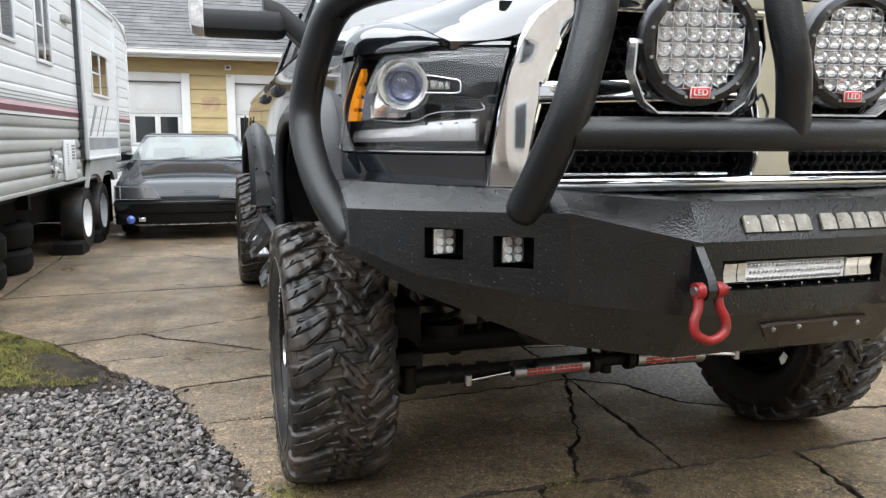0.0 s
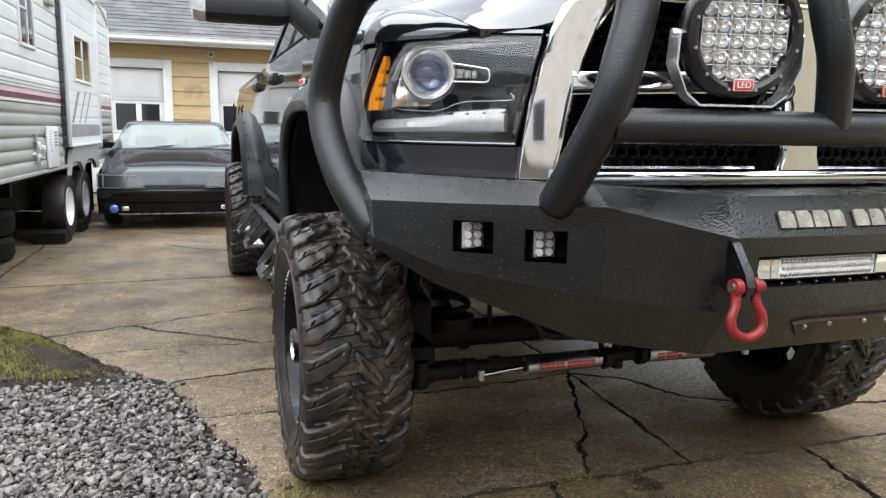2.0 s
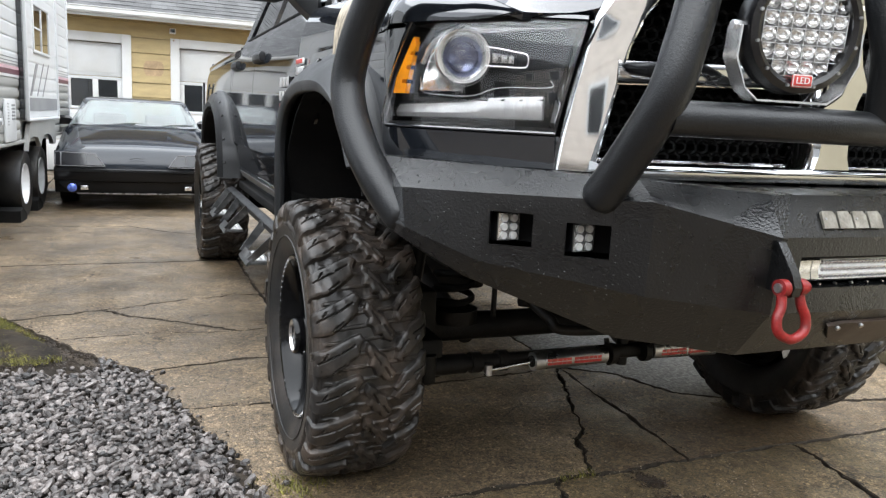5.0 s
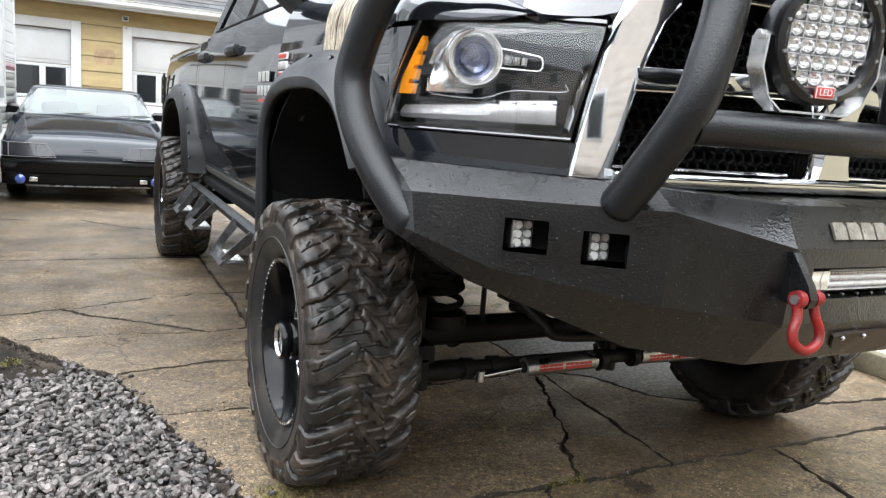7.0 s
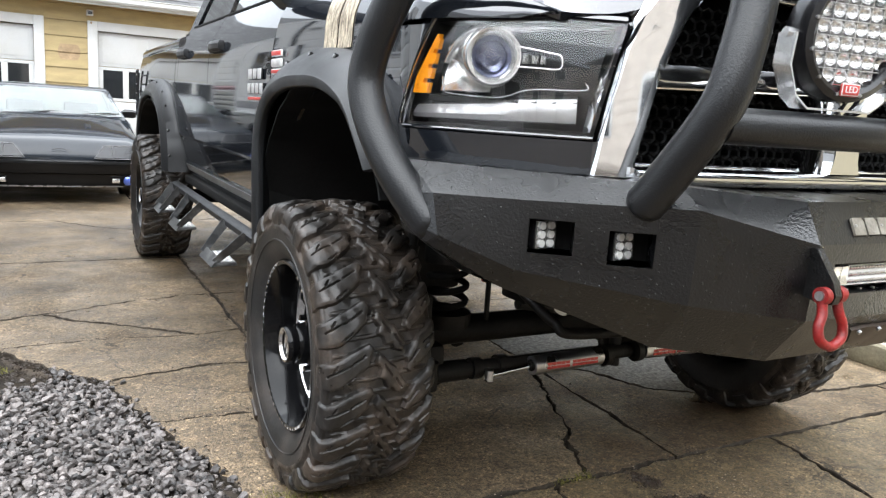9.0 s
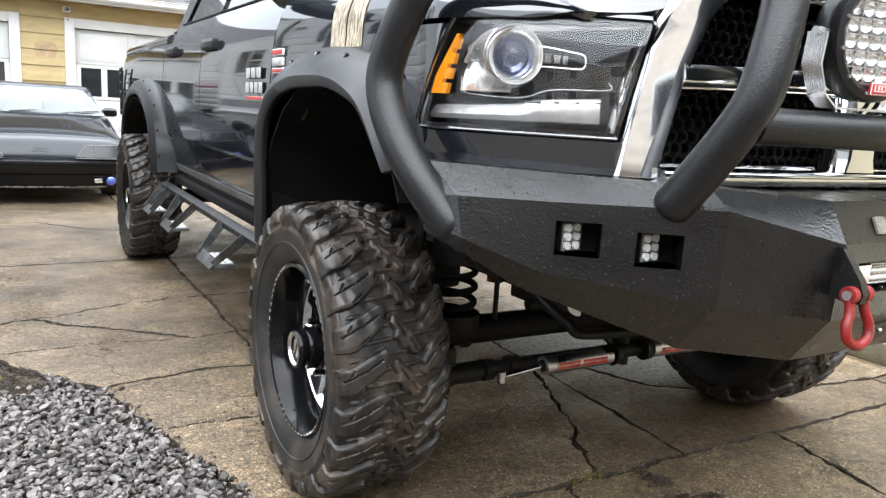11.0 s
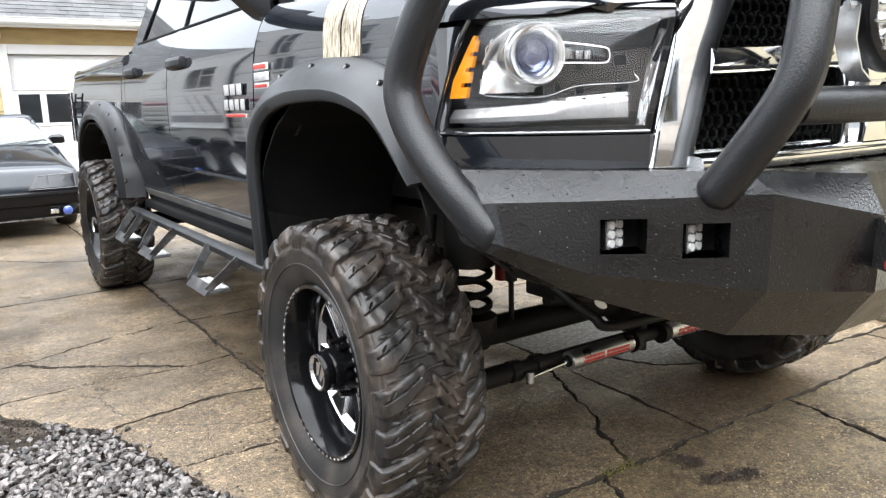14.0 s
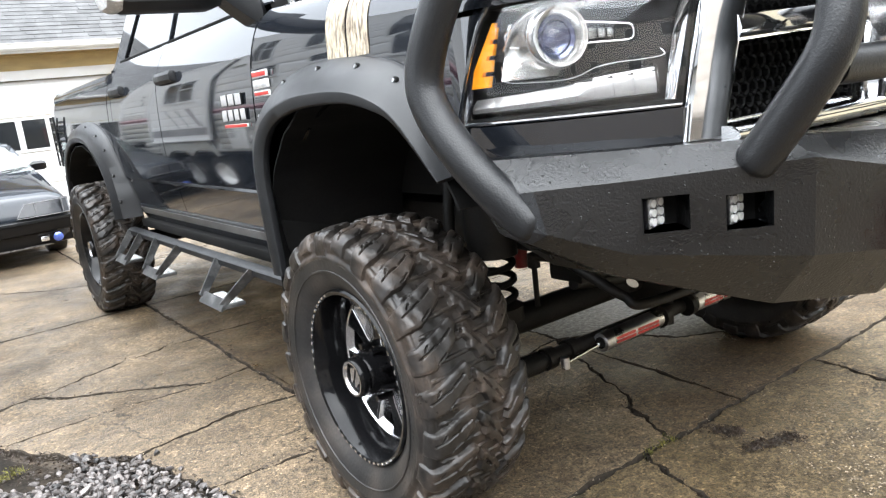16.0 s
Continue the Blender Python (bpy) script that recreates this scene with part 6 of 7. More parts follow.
for s in (-1, 1):
    body = rods(((s * 0.388, 0.897, 0.409), (s * 0.10, 0.897, 0.414), 0.032), n=22)
    capb = rods(((s * 0.392, 0.897, 0.409), (s * 0.380, 0.897, 0.409), 0.020), ((s * 0.398, 0.897, 0.4088), (s * 0.388, 0.897, 0.409), 0.012), n=18)
    rd = rods(((s * 0.545, 0.898, 0.392), (s * 0.38, 0.897, 0.409), 0.0075), n=12)
    eye = rods(((s * 0.553, 0.899, 0.374), (s * 0.553, 0.899, 0.410), 0.014), n=16)
    bars = bmesh.new()
    xx = 0.345
    for wd_ in (0.016, 0.018, 0.018, 0.014, 0.018, 0, 0.016, 0.018, 0.018, 0.016, 0.014, 0.016):
        if wd_:
            for zz in (0.0, 0.012):
                box(bars, (s * (xx - wd_), 0.8635 + 0.0012 * (zz > 0), 0.401 + zz), (s * xx, 0.8720 + 0.004, 0.410 + zz), 0)
        xx -= wd_ + 0.0022 if wd_ else 0.010
    part("steering_damper", [(body, M["steel"]), (capb, M["under"]), (rd, M["chrome"]), (eye, M["steel"]), (bars, M["redtext"])], None, truck, "silver steering damper with red print bars")
part("damper_clamp", rods(((-0.085, 0.897, 0.414), (-0.060, 0.897, 0.414), 0.038), ((0.060, 0.897, 0.414), (0.085, 0.897, 0.414), 0.038), ((-0.055, 0.915, 0.414), (0.055, 0.915, 0.414), 0.026), ((-0.072, 0.897, 0.37), (-0.072, 0.93, 0.46), 0.010), ((0.0, 0.93, 0.36), (0.0, 0.93, 0.47), 0.022), n=16), M["under"], truck, "black damper clamp")
for x in (-0.60, -0.50):
    part("tie_rod_clamp", rods(((x, 0.945, 0.405), (x + 0.035, 0.945, 0.405), 0.036), n=14), M["under"], truck, "greasy tie rod clamp")
# added dark box: blocks the bright ground showing between the spring coils
part("transmission_crossmember", boxes(((-0.46, 1.95, 0.40), (-0.06, 2.25, 0.72)), bevel=0.03), M["under"], truck, "dark block added to hide bright ground behind the spring")
part("steering_knuckle", boxes(((-0.82, 0.93, 0.36), (-0.70, 1.16, 0.50)), ((-0.78, 1.10, 0.34), (-0.66, 1.30, 0.62)), bevel=0.02), M["under"], truck, "dark cast steering knuckle")
for s in (-1, 1):
    helix = [(s * 0.56 + 0.066 * math.cos(t), 1.2 + 0.066 * math.sin(t), 0.52 + 0.0088 * t) for t in [k * 0.3 for k in range(190)]]
    part("coil_spring", sweep(helix, 0.0125, 8), M["liner"], truck, "black coil spring")
    part("spring_seat", rods(((s * 0.56, 1.2, 0.48), (s * 0.56, 1.2, 0.53), 0.09), n=20), M["under"], truck, "black spring seat")
    part("spring_tower", rods(((s * 0.56, 1.2, 0.71), (s * 0.56, 1.2, 1.1), 0.088), ((s * 0.48, 1.2, 0.80), (s * 0.48, 1.2, 1.1), 0.10), n=20), M["under"], truck, "black spring tower")
    part("shock_absorber", rods(((s * 0.70, 1.30, 0.46), (s * 0.66, 1.30, 0.75), 0.028), ((s * 0.66, 1.30, 0.75), (s * 0.62, 1.30, 1.1), 0.020), n=14), M["under"], truck, "dark shock absorber")
    part("bump_stop", rods(((s * 0.28, 1.376, 0.58), (s * 0.28, 1.376, 0.70), 0.026), n=14), M["red"], truck, "red bump stop")
    part("sway_bar_link", rods(((s * 0.42, 1.15, 0.50), (s * 0.42, 1.15, 0.66), 0.010), ((s * 0.42, 1.15, 0.64), (s * 0.42, 1.15, 0.69), 0.022), n=10), M["under"], truck, "dark sway bar link")
    part("control_arm", rods(((s * 0.50, 1.2, 0.42), (s * 0.46, 2.2, 0.66), 0.035), n=12), M["under"], truck, "black control arm")
swb = curve([(-0.42, 1.15, 0.68), (-0.44, 1.0, 0.69), (-0.46, 0.86, 0.66), (-0.42, 0.76, 0.60), (-0.33, 0.72, 0.565), (0.33, 0.72, 0.565), (0.42, 0.76, 0.60), (0.46, 0.86, 0.66), (0.44, 1.0, 0.69), (0.42, 1.15, 0.68)], 8)
part("sway_bar", sweep(swb, 0.017, 12), M["under"], truck, "curved black sway bar")
hook = prism([(-0.447 + 0.026 * math.cos(k * 0.5236) , 0.70, 0.655 + 0.013 * math.sin(k * 0.5236) - 0.012 * math.cos(k * 0.5236)) for k in range(12)], (0, 0.002, 0))
part("white_tag", prism([(0.806, 0.925, 0.372), (0.828, 0.925, 0.352), (0.816, 0.925, 0.325), (0.798, 0.925, 0.318), (0.786, 0.925, 0.345)], (0, 0.002, 0)), M["white"], truck, "small white tag on the steering gear")
part("white_tag", hook, M["white"], truck, "small white tag on the frame")

# ---------- decals, badges, aerial ----------
for s in (-1, 1):
    def shoulder(y, v):
        """A point on the wing from its side (0) over its shoulder (1)."""
        S = seam(min(1.0, 0.16 + (y - 0.69) / 1.25 * 0.84))
        A = Vector((max(side_x(1.42), 1.012 - (y - 0.69) * 0.25), y, 1.42))
        if v < 0.2:
            return Vector((s * (side_x(1.39 + 0.15 * v) + 0.003), y, 1.39 + 0.15 * v))
        t = (v - 0.2) / 0.8 * 0.8
        B = Vector((A.x, y, S.z - 0.004))
        q = A * (1 - t) ** 2 + B * 2 * t * (1 - t) + Vector((S.x, y, S.z)) * t * t
        return Vector((s * (q.x + 0.003), q.y, q.z + 0.003))
    for y0, y1 in ((1.10, 1.213), (1.225, 1.34)):
        part("wood_decal", sheet(lambda u, v, y0=y0, y1=y1: shoulder(y0 + (y1 - y0) * u, v), 4, 20, 0.0015), M["wood"], truck, "brown weathered-wood stripe decal")
    for za, zb, ya, n, L, mm in ((1.302, 1.352, 2.045, 3, 0.074, "badge"), (1.243, 1.293, 2.02, 4, 0.064, "badge"), (1.216, 1.236, 2.02, 1, 0.25, "redtext")):
        for k in range(n):
            y = ya + k * L
            part("badge_bar", boxes(((s * 1.004, y + 0.004, za + 0.003), (s * 1.011, y + L - 0.011, zb - 0.003)), bevel=0.002), M["flare" if n > 1 else "white"], truck, "dark edge of a badge bar" if n > 1 else "white badge edge")
            part("badge_bar", boxes(((s * 1.010, y + 0.006, za + 0.004), (s * 1.0135, y + L - 0.013, zb - 0.004)), bevel=0.001), M[mm], truck, "plain silver badge bar" if n > 1 else "plain red badge bar")
    for za, zb, mm, lab in ((1.388, 1.412, "redtext", "plain red badge bar"), (1.350, 1.380, "badge", "plain silver badge bar"), (1.322, 1.342, "redtext", "plain red badge bar")):
        part("badge_bar", boxes(((s * 1.000, 1.785, za), (s * 1.008, 1.915, zb)), bevel=0.002), M["white"], truck, "white badge edge")
        part("badge_bar", boxes(((s * 1.007, 1.790, za + 0.004), (s * 1.0105, 1.910, zb - 0.004)), bevel=0.001), M[mm], truck, lab)
part("aerial", rods(((-0.90, 1.72, 1.60), (-0.905, 1.73, 1.70), 0.012), ((-0.905, 1.73, 1.70), (-0.93, 1.80, 2.25), 0.003), n=8), M["steel"], truck, "thin steel aerial")

# ---------- materials of the surroundings ----------
M["siding"] = material("yellow_clapboard", (0.47, 0.36, 0.175), 0.6, 0.0, 0.88, 1.1, 3, 60, tint=(0.42, 0.31, 0.16), tint_scale=2.5, amount=0.5, stretch=(1, 1, 4))
M["whitep"] = material("white_painted_wood", (0.68, 0.68, 0.67), 0.5, 0.0, 0.92, 1.05, 2, 60, tint=(0.62, 0.60, 0.55), tint_scale=3, amount=0.4)
M["shingle"] = material("grey_asphalt_shingle", (0.085, 0.085, 0.086), 0.85, 0.0, 0.75, 1.25, 4, 90, bump=0.6, grain=150, island=0.2)
M["rvwhite"] = material("white_trailer_aluminium", (0.68, 0.69, 0.70), 0.35, 0.0, 0.95, 1.04, 2, 60, tint=(0.72, 0.72, 0.71), tint_scale=1.2, amount=0.3)
M["rvbeige"] = material("grey_beige_trailer_skirt", (0.34, 0.34, 0.325), 0.4, 0.0, 0.9, 1.08, 2, 60, tint=(0.36, 0.35, 0.32), tint_scale=2, amount=0.4)
M["maroon"] = material("maroon_stripe", (0.11, 0.022, 0.042), 0.4, 0.0, 0.85, 1.1, 3, 60)
M["pink"] = material("faded_pink_stripe", (0.62, 0.42, 0.46), 0.4, 0.0, 0.9, 1.1, 3, 60)
M["greygr"] = material("grey_graphic", (0.22, 0.22, 0.23), 0.4, 0.0, 0.8, 1.2, 3, 60)
M["coupe"] = material("dark_grey_coupe_paint", (0.022, 0.026, 0.033), 0.5, 0.0, 0.9, 1.1, 3, 60, coat=0.9, spec=0.0)
M["coupeblack"] = material("black_bumper_plastic", (0.006, 0.006, 0.0065), 0.4, 0.0, 0.9, 1.1, 3, 60, coat=0.35, spec=0.1)
M["smoke"] = material("smoked_lamp_lens", (0.016, 0.017, 0.020), 0.2, 0.0, 0.8, 1.3, 9, 60, coat=0.5, spec=0.3)
M["blue"] = material("blue_fog_lens", (0.10, 0.16, 0.55), 0.15, 0.3, 0.9, 1.1, 20, 60, coat=1.0)
M["darkglass"] = material("dark_window_pane", (0.018, 0.020, 0.022), 0.06, 0.0, 0.9, 1.1, 3, 60, coat=1.0)
M["skyglass"] = clear("clear_car_glass", (0.40, 0.48, 0.47), 0.0, 1.45)
M["cream"] = material("cream_concrete_pad", (0.62, 0.56, 0.44), 0.7, 0.0, 0.85, 1.1, 2, 80, bump=0.3, grain=90)
M["stepside"] = material("mossy_concrete_edge", (0.17, 0.15, 0.10), 0.8, 0.0, 0.7, 1.3, 6, 80, bump=0.5, grain=70)
M["stain"] = material("browing_outweather_stain", (0.40, 0.28, 0.16), 0.7, 0.0, 0.8, 1.2, 9, 60)
M["housegrey"] = material("pale_grey_siding", (0.64, 0.65, 0.66), 0.6, 0.0, 0.9, 1.1, 2, 60)
M["housecream"] = material("cream_house_siding", (0.40, 0.35, 0.245), 0.6, 0.0, 0.9, 1.1, 2, 60)
M["housebeige"] = material("beige_house_siding", (0.60, 0.53, 0.46), 0.6, 0.0, 0.9, 1.1, 2, 60)

# ---------- garage with two doors ----------
GY = 12.9
D1, D2, DT = (-4.35, -1.82), (-0.89, 1.70), 2.19
wall = thing("wall_garage", (0, GY, 0), "yellow clapboard garage wall with white trim", "wall", kind="structure")
part("wall_core", boxes(((-8, GY + 0.03, 0), (D1[0], GY + 0.2, 2.62)), ((D1[1], GY + 0.03, 0), (D2[0], GY + 0.2, 2.62)), ((D2[1], GY + 0.03, 0), (8, GY + 0.2, 2.62)),
                        ((D1[0], GY + 0.03, DT), (D1[1], GY + 0.2, 2.62)), ((D2[0], GY + 0.03, DT), (D2[1], GY + 0.2, 2.62))), M["siding"], wall)
for xa, xb, z0 in ((-8, D1[0] - 0.15, 0.0), (D1[1] + 0.15, D2[0] - 0.145, 0.0), (D2[1] + 0.15, 8, 0.0), (D1[0] - 0.15, D1[1] + 0.15, DT + 0.155), (D2[0] - 0.145, D2[1] + 0.15, DT + 0.155)):
    z = 0.06
    while z < 2.60:
        if z >= z0 - 0.02:
            zt = min(z + 0.247, 2.62)
            part("clapboard", prism([(xa, GY + 0.03, z), (xa, GY - 0.016, z + 0.004), (xa, GY + 0.004, zt), (xa, GY + 0.03, zt)], (xb - xa, 0, 0)), M["siding"], wall)
        z += 0.25
st = bmesh.new()
for k in range(2):
    zc = 1.80 + 0.005 + (k - 0.5) * 0.13
    sheet(lambda u, v, k=k: Vector((-1.315 + (u - 0.5) * 0.33 * (0.75 + 0.25 * math.sin((v + k) * 1.5)), GY - 0.0175 + ((1.685 + (v + k) * 0.125 - 0.06) % 0.25) / 0.247 * 0.020 - 0.001, 1.685 + (v + k) * 0.125)), 8, 6, 0.0, st)
part("weather_stain", st, M["stain"], wall, "brown round stain on the boards")
for i, (a, b) in enumerate((D1, D2)):
    fr = thing("door_trim", ((a + b) / 2, GY, 0), "wide white painted garage door casing", "door trim", kind="structure")
    part("casing_side", boxes(((a - 0.15, GY - 0.035, 0), (a, GY + 0.12, DT + 0.15)), bevel=0.006), M["whitep"], fr)
    part("casing_side", boxes(((b, GY - 0.035, 0), (b + 0.15, GY + 0.12, DT + 0.15)), bevel=0.006), M["whitep"], fr)
    part("casing_head", boxes(((a, GY - 0.034, DT), (b, GY + 0.12, DT + 0.15)), bevel=0.006), M["whitep"], fr)
    door = thing("door_%d" % (i + 1), ((a + b) / 2, GY, 0), "white panelled overhead garage door with a row of dark panes", "garage door", kind="structure")
    n = 6
    W = (b - a) / n
    off = (b - 0.0) if i == 0 else a
    xs = [a + W * k for k in range(n)]
    for row, (z0, z1) in enumerate(((0.02, 0.53), (0.54, 1.05), (1.06, 1.62), (1.63, 2.18))):
        pb = bmesh.new()
        if row == 2:
            box(pb, (a + 0.004, GY + 0.05, z0), (b - 0.004, GY + 0.085, z0 + 0.05), 0.003), box(pb, (a + 0.004, GY + 0.05, z1 - 0.05), (b - 0.004, GY + 0.085, z1), 0.003)
            for k in range(n + 1):
                x = min(max(a + W * k, a + 0.035), b - 0.035)
                box(pb, (x - 0.045, GY + 0.05, z0 + 0.05), (x + 0.045, GY + 0.085, z1 - 0.05), 0.003)
        else:
            box(pb, (a + 0.004, GY + 0.06, z0), (b - 0.004, GY + 0.085, z1), 0.003)
            for k in range(0, n, 2):
                box(pb, (xs[k] + 0.07, GY + 0.052, z0 + 0.06), (xs[k] + 2 * W - 0.07, GY + 0.061, z1 - 0.06), 0.004)
        part("door_panel", pb, M["whitep"], door)
    for k in range(n):
        part("pane", boxes(((xs[k] + 0.04, GY + 0.068, 1.105), (xs[k] + W - 0.04, GY + 0.074, 1.575))), M["darkglass"], door)
eave = thing("eave", (0, GY - 0.4, 2.6), "white eave board and gutter under the roof edge", "eave", kind="structure")
part("soffit", boxes(((-8.2, GY - 0.42, 2.60), (8.2, GY + 0.03, 2.625))), M["siding"], eave)
part("fascia", boxes(((-8.2, GY - 0.45, 2.56), (8.2, GY - 0.42, 2.70)), bevel=0.004), M["whitep"], eave)
part("gutter", loft([[(x, GY - 0.45 + dy, 2.60 + dz) for dy, dz in ((0, 0), (-0.06, 0), (-0.085, 0.03), (-0.085, 0.09), (-0.10, 0.095), (-0.10, 0.105), (-0.075, 0.105), (-0.075, 0.035), (-0.055, 0.01), (0, 0.01))] for x in (-8.2, 8.2)]), M["whitep"], eave)
roof = thing("roof_garage", (0, GY, 2.7), "weathered grey asphalt shingle roof", "roof", kind="structure")
slope = math.atan2(0.66, 1.0)
part("roof_deck", prism([(-8.2, GY - 0.50, 2.69), (-8.2, GY + 2.7, 2.69 + 3.2 * 0.66), (-8.2, GY + 2.7, 2.66 + 3.2 * 0.66), (-8.2, GY - 0.47, 2.66)], (16.4, 0, 0)), M["shingle"], roof)
part("roof_back", prism([(-8.2, GY + 2.7, 2.69 + 3.2 * 0.66), (-8.2, GY + 5.9, 2.69), (-8.2, GY + 5.9, 2.66), (-8.2, GY + 2.7, 2.66 + 3.2 * 0.66)], (16.4, 0, 0)), M["shingle"], roof)
rnd = random.Random(11)
tabs = bmesh.new()
for r in range(28):
    x = -8.2 + rnd.uniform(-0.3, 0)
    while x < 8.2:
        w = rnd.choice((0.20, 0.26, 0.32, 0.38))
        a, b = r * 0.135, r * 0.135 + 0.18
        t = 0.012 + rnd.uniform(-0.002, 0.005)
        p0 = Vector((0, GY - 0.515, 2.690))
        d, n = Vector((0, math.cos(slope), math.sin(slope))), Vector((0, -math.sin(slope), math.cos(slope)))
        x0, x1 = max(x, -8.2), min(x + w - 0.006, 8.2)
        if x1 > x0:
            q = [p0 + d * (a + rnd.uniform(-0.004, 0.004)) + n * 0.002, p0 + d * a + n * t, p0 + d * b + n * 0.004]
            prism([Vector((x0, v.y, v.z)) for v in q], (x1 - x0, 0, 0), tabs)
        x += w
part("shingles", tabs, M["shingle"], roof, kind="stuff", angle=20)
part("gable_wall", boxes(((-8, GY + 0.2, 0), (-7.8, GY + 5.6, 2.62)), ((7.8, GY + 0.2, 0), (8, GY + 5.6, 2.62)), ((-8, GY + 5.4, 0), (8, GY + 5.6, 2.62))), M["siding"], wall)
cam_box = thing("security_lamp", (-1.0, GY - 0.05, 2.44), "small white square lamp box under the eave", "lamp")
part("lamp_box", boxes(((-1.055, GY - 0.16, 2.415), (-0.955, GY - 0.01, 2.50)), bevel=0.008), M["whitep"], cam_box)
part("lamp_face", boxes(((-1.04, GY - 0.165, 2.43), (-0.97, GY - 0.158, 2.485)), bevel=0.002), M["darkglass"], cam_box)
wall_lamp = thing("wall_lamp", (-0.985, GY - 0.05, 2.29), "small rusty brown wall lamp by the door", "lamp")
part("lamp_cup", lathe([(0.0005, 0.0), (0.03, 0.0), (0.045, -0.05), (0.042, -0.05), (0.027, -0.006), (0.0005, -0.006)], 16, axis="z"), M["stain"], wall_lamp)
wall_lamp.children[0].location = (0, -0.01, 0.02)
part("lamp_arm", rods(((-0.985, GY - 0.06, 2.30), (-0.985, GY, 2.33), 0.012), n=8), M["stain"], wall_lamp)

# ---------- travel trailer ----------
RVG = -0.18  # the ground in the trailer's own measure
RV = Matrix.Translation((-2.669, 6.794, 0.1565)) @ Matrix.Scale(0.871, 4) @ Matrix.Rotation(math.atan(-0.058), 4, "Z")
rv = thing("travel_trailer", (-3.7, 7.3, 0), "white ribbed travel trailer with maroon stripe and grey skirt", "trailer")


def R(bm):
    bmesh.ops.transform(bm, matrix=RV, verts=bm.verts)
    return bm


Y0, Y1 = -4.6, 4.06


def ribs(z0, z1, y0, y1, pitch, depth, x=0.0, thick=0.02, sharp=10):
    n = int((z1 - z0) / pitch * 14)

    def f(u, v):
        z = z0 + (z1 - z0) * v
        t = (z - z0) / pitch % 1.0
        return Vector((x + depth * (1 - min(1, abs(t - 0.5) * 2) ** sharp) - depth, y0 + (y1 - y0) * u, z))
    return sheet(f, 2, n, thick)


part("upper_wall", R(ribs(1.52, 3.0, Y0, Y1, 0.148, 0.010)), M["rvwhite"], rv, "white ribbed aluminium wall", angle=60)
part("lower_wall", R(ribs(0.72, 1.405, Y0, 0.32, 0.115, 0.020, sharp=3)), M["rvbeige"], rv, "grey-beige ribbed skirt wall", angle=60)
part("lower_wall", R(ribs(0.72, 1.405, 2.5, Y1, 0.115, 0.020, sharp=3)), M["rvbeige"], rv, "grey-beige ribbed skirt wall", angle=60)
part("white_band", R(boxes(((-0.02, Y0, 1.405), (0.004, Y1, 1.432)))), M["rvwhite"], rv)
part("maroon_stripe", R(boxes(((-0.02, Y0, 1.432), (0.005, Y1, 1.487)))), M["maroon"], rv, "dark maroon stripe")
part("pink_stripe", R(boxes(((-0.02, Y0, 1.487), (0.004, Y1, 1.520)))), M["pink"], rv, "pale pink stripe")
for z in (1.535, 1.565, 1.60):
    part("thin_stripe", R(boxes(((-0.01, Y0, z), (0.0025, Y1, z + 0.011)))), M["greygr"], rv, "thin grey line")
part("trailer_shell", R(boxes(((-2.42, Y0, 0.72), (-0.035, Y1 - 0.02, 2.98)))), M["rvwhite"], rv)
part("roof_edge", R(sweep([(0.0, Y0, 3.01), (0.0, 2.3, 3.01), (0.0, 3.2, 2.985), (0.0, 3.75, 2.90), (0.0, 4.06, 2.76)], 0.022, 8)), M["rvwhite"], rv, "white roof edge trim")
part("trailer_roof", R(sheet(lambda u, v: Vector((-2.42 + 2.42 * u, Y0 + (Y1 - Y0) * v, 3.0 + 0.06 * math.sin(u * math.pi))), 10, 4, 0.03)), M["rvwhite"], rv)
part("corner_trim", R(boxes(((-0.02, Y1 - 0.02, 0.72), (0.014, Y1 + 0.02, 2.80)), bevel=0.006)), M["rvwhite"], rv, "white corner trim")
part("bottom_rail", R(boxes(((-2.4, Y0, 0.69), (0.012, Y1, 0.725)), bevel=0.004)), M["rvbeige"], rv)
part("underframe", R(boxes(((-0.5, Y0, 0.55), (-0.4, Y1, 0.69)), ((-2.0, Y0, 0.55), (-1.9, Y1, 0.69)), ((-2.2, -0.8, 0.45), (-0.3, -0.7, 0.6)))), M["under"], rv)
# slide-out room
sl = part("slide_out", R(ribs(0.955, 2.88, 0.40, 2.50, 0.16, 0.008, 0.065, 0.06)), M["rvwhite"], rv, "white slide-out room wall", angle=60)
part("slide_edge", R(boxes(((0.0, 0.335, 0.94), (0.05, 0.40, 2.92)))), M["darkglass"], sl, "black rubber slide seal")
part("slide_trim", R(boxes(((0.0, 0.40, 2.86), (0.085, 2.52, 2.90)), ((0.0, 2.48, 0.955), (0.085, 2.52, 2.86)), ((0.0, 0.40, 0.935), (0.085, 2.52, 0.965)), ((0.05, 0.385, 0.955), (0.085, 0.42, 2.86)), bevel=0.004)), M["rvwhite"], sl)
part("grey_panel", R(boxes(((0.06, 0.46, 1.05), (0.070, 2.44, 1.20)))), M["greygr"], sl, "grey lower band")
for k in range(3):
    o = 0.36 * k
    part("swoosh", R(prism([(0.067, 0.55 + o, 1.22), (0.067, 0.65 + o * 1.0, 1.22), (0.067, 1.12 + o, 1.60), (0.067, 0.98 + o, 1.60)] if k == 0 else
                           [(0.067, 0.62 + o, 1.22), (0.067, 0.66 + o, 1.22), (0.067, 1.16 + o, 1.62), (0.067, 1.12 + o, 1.62)], (0.004, 0, 0))), M["greygr"], sl, "dark diagonal graphic")


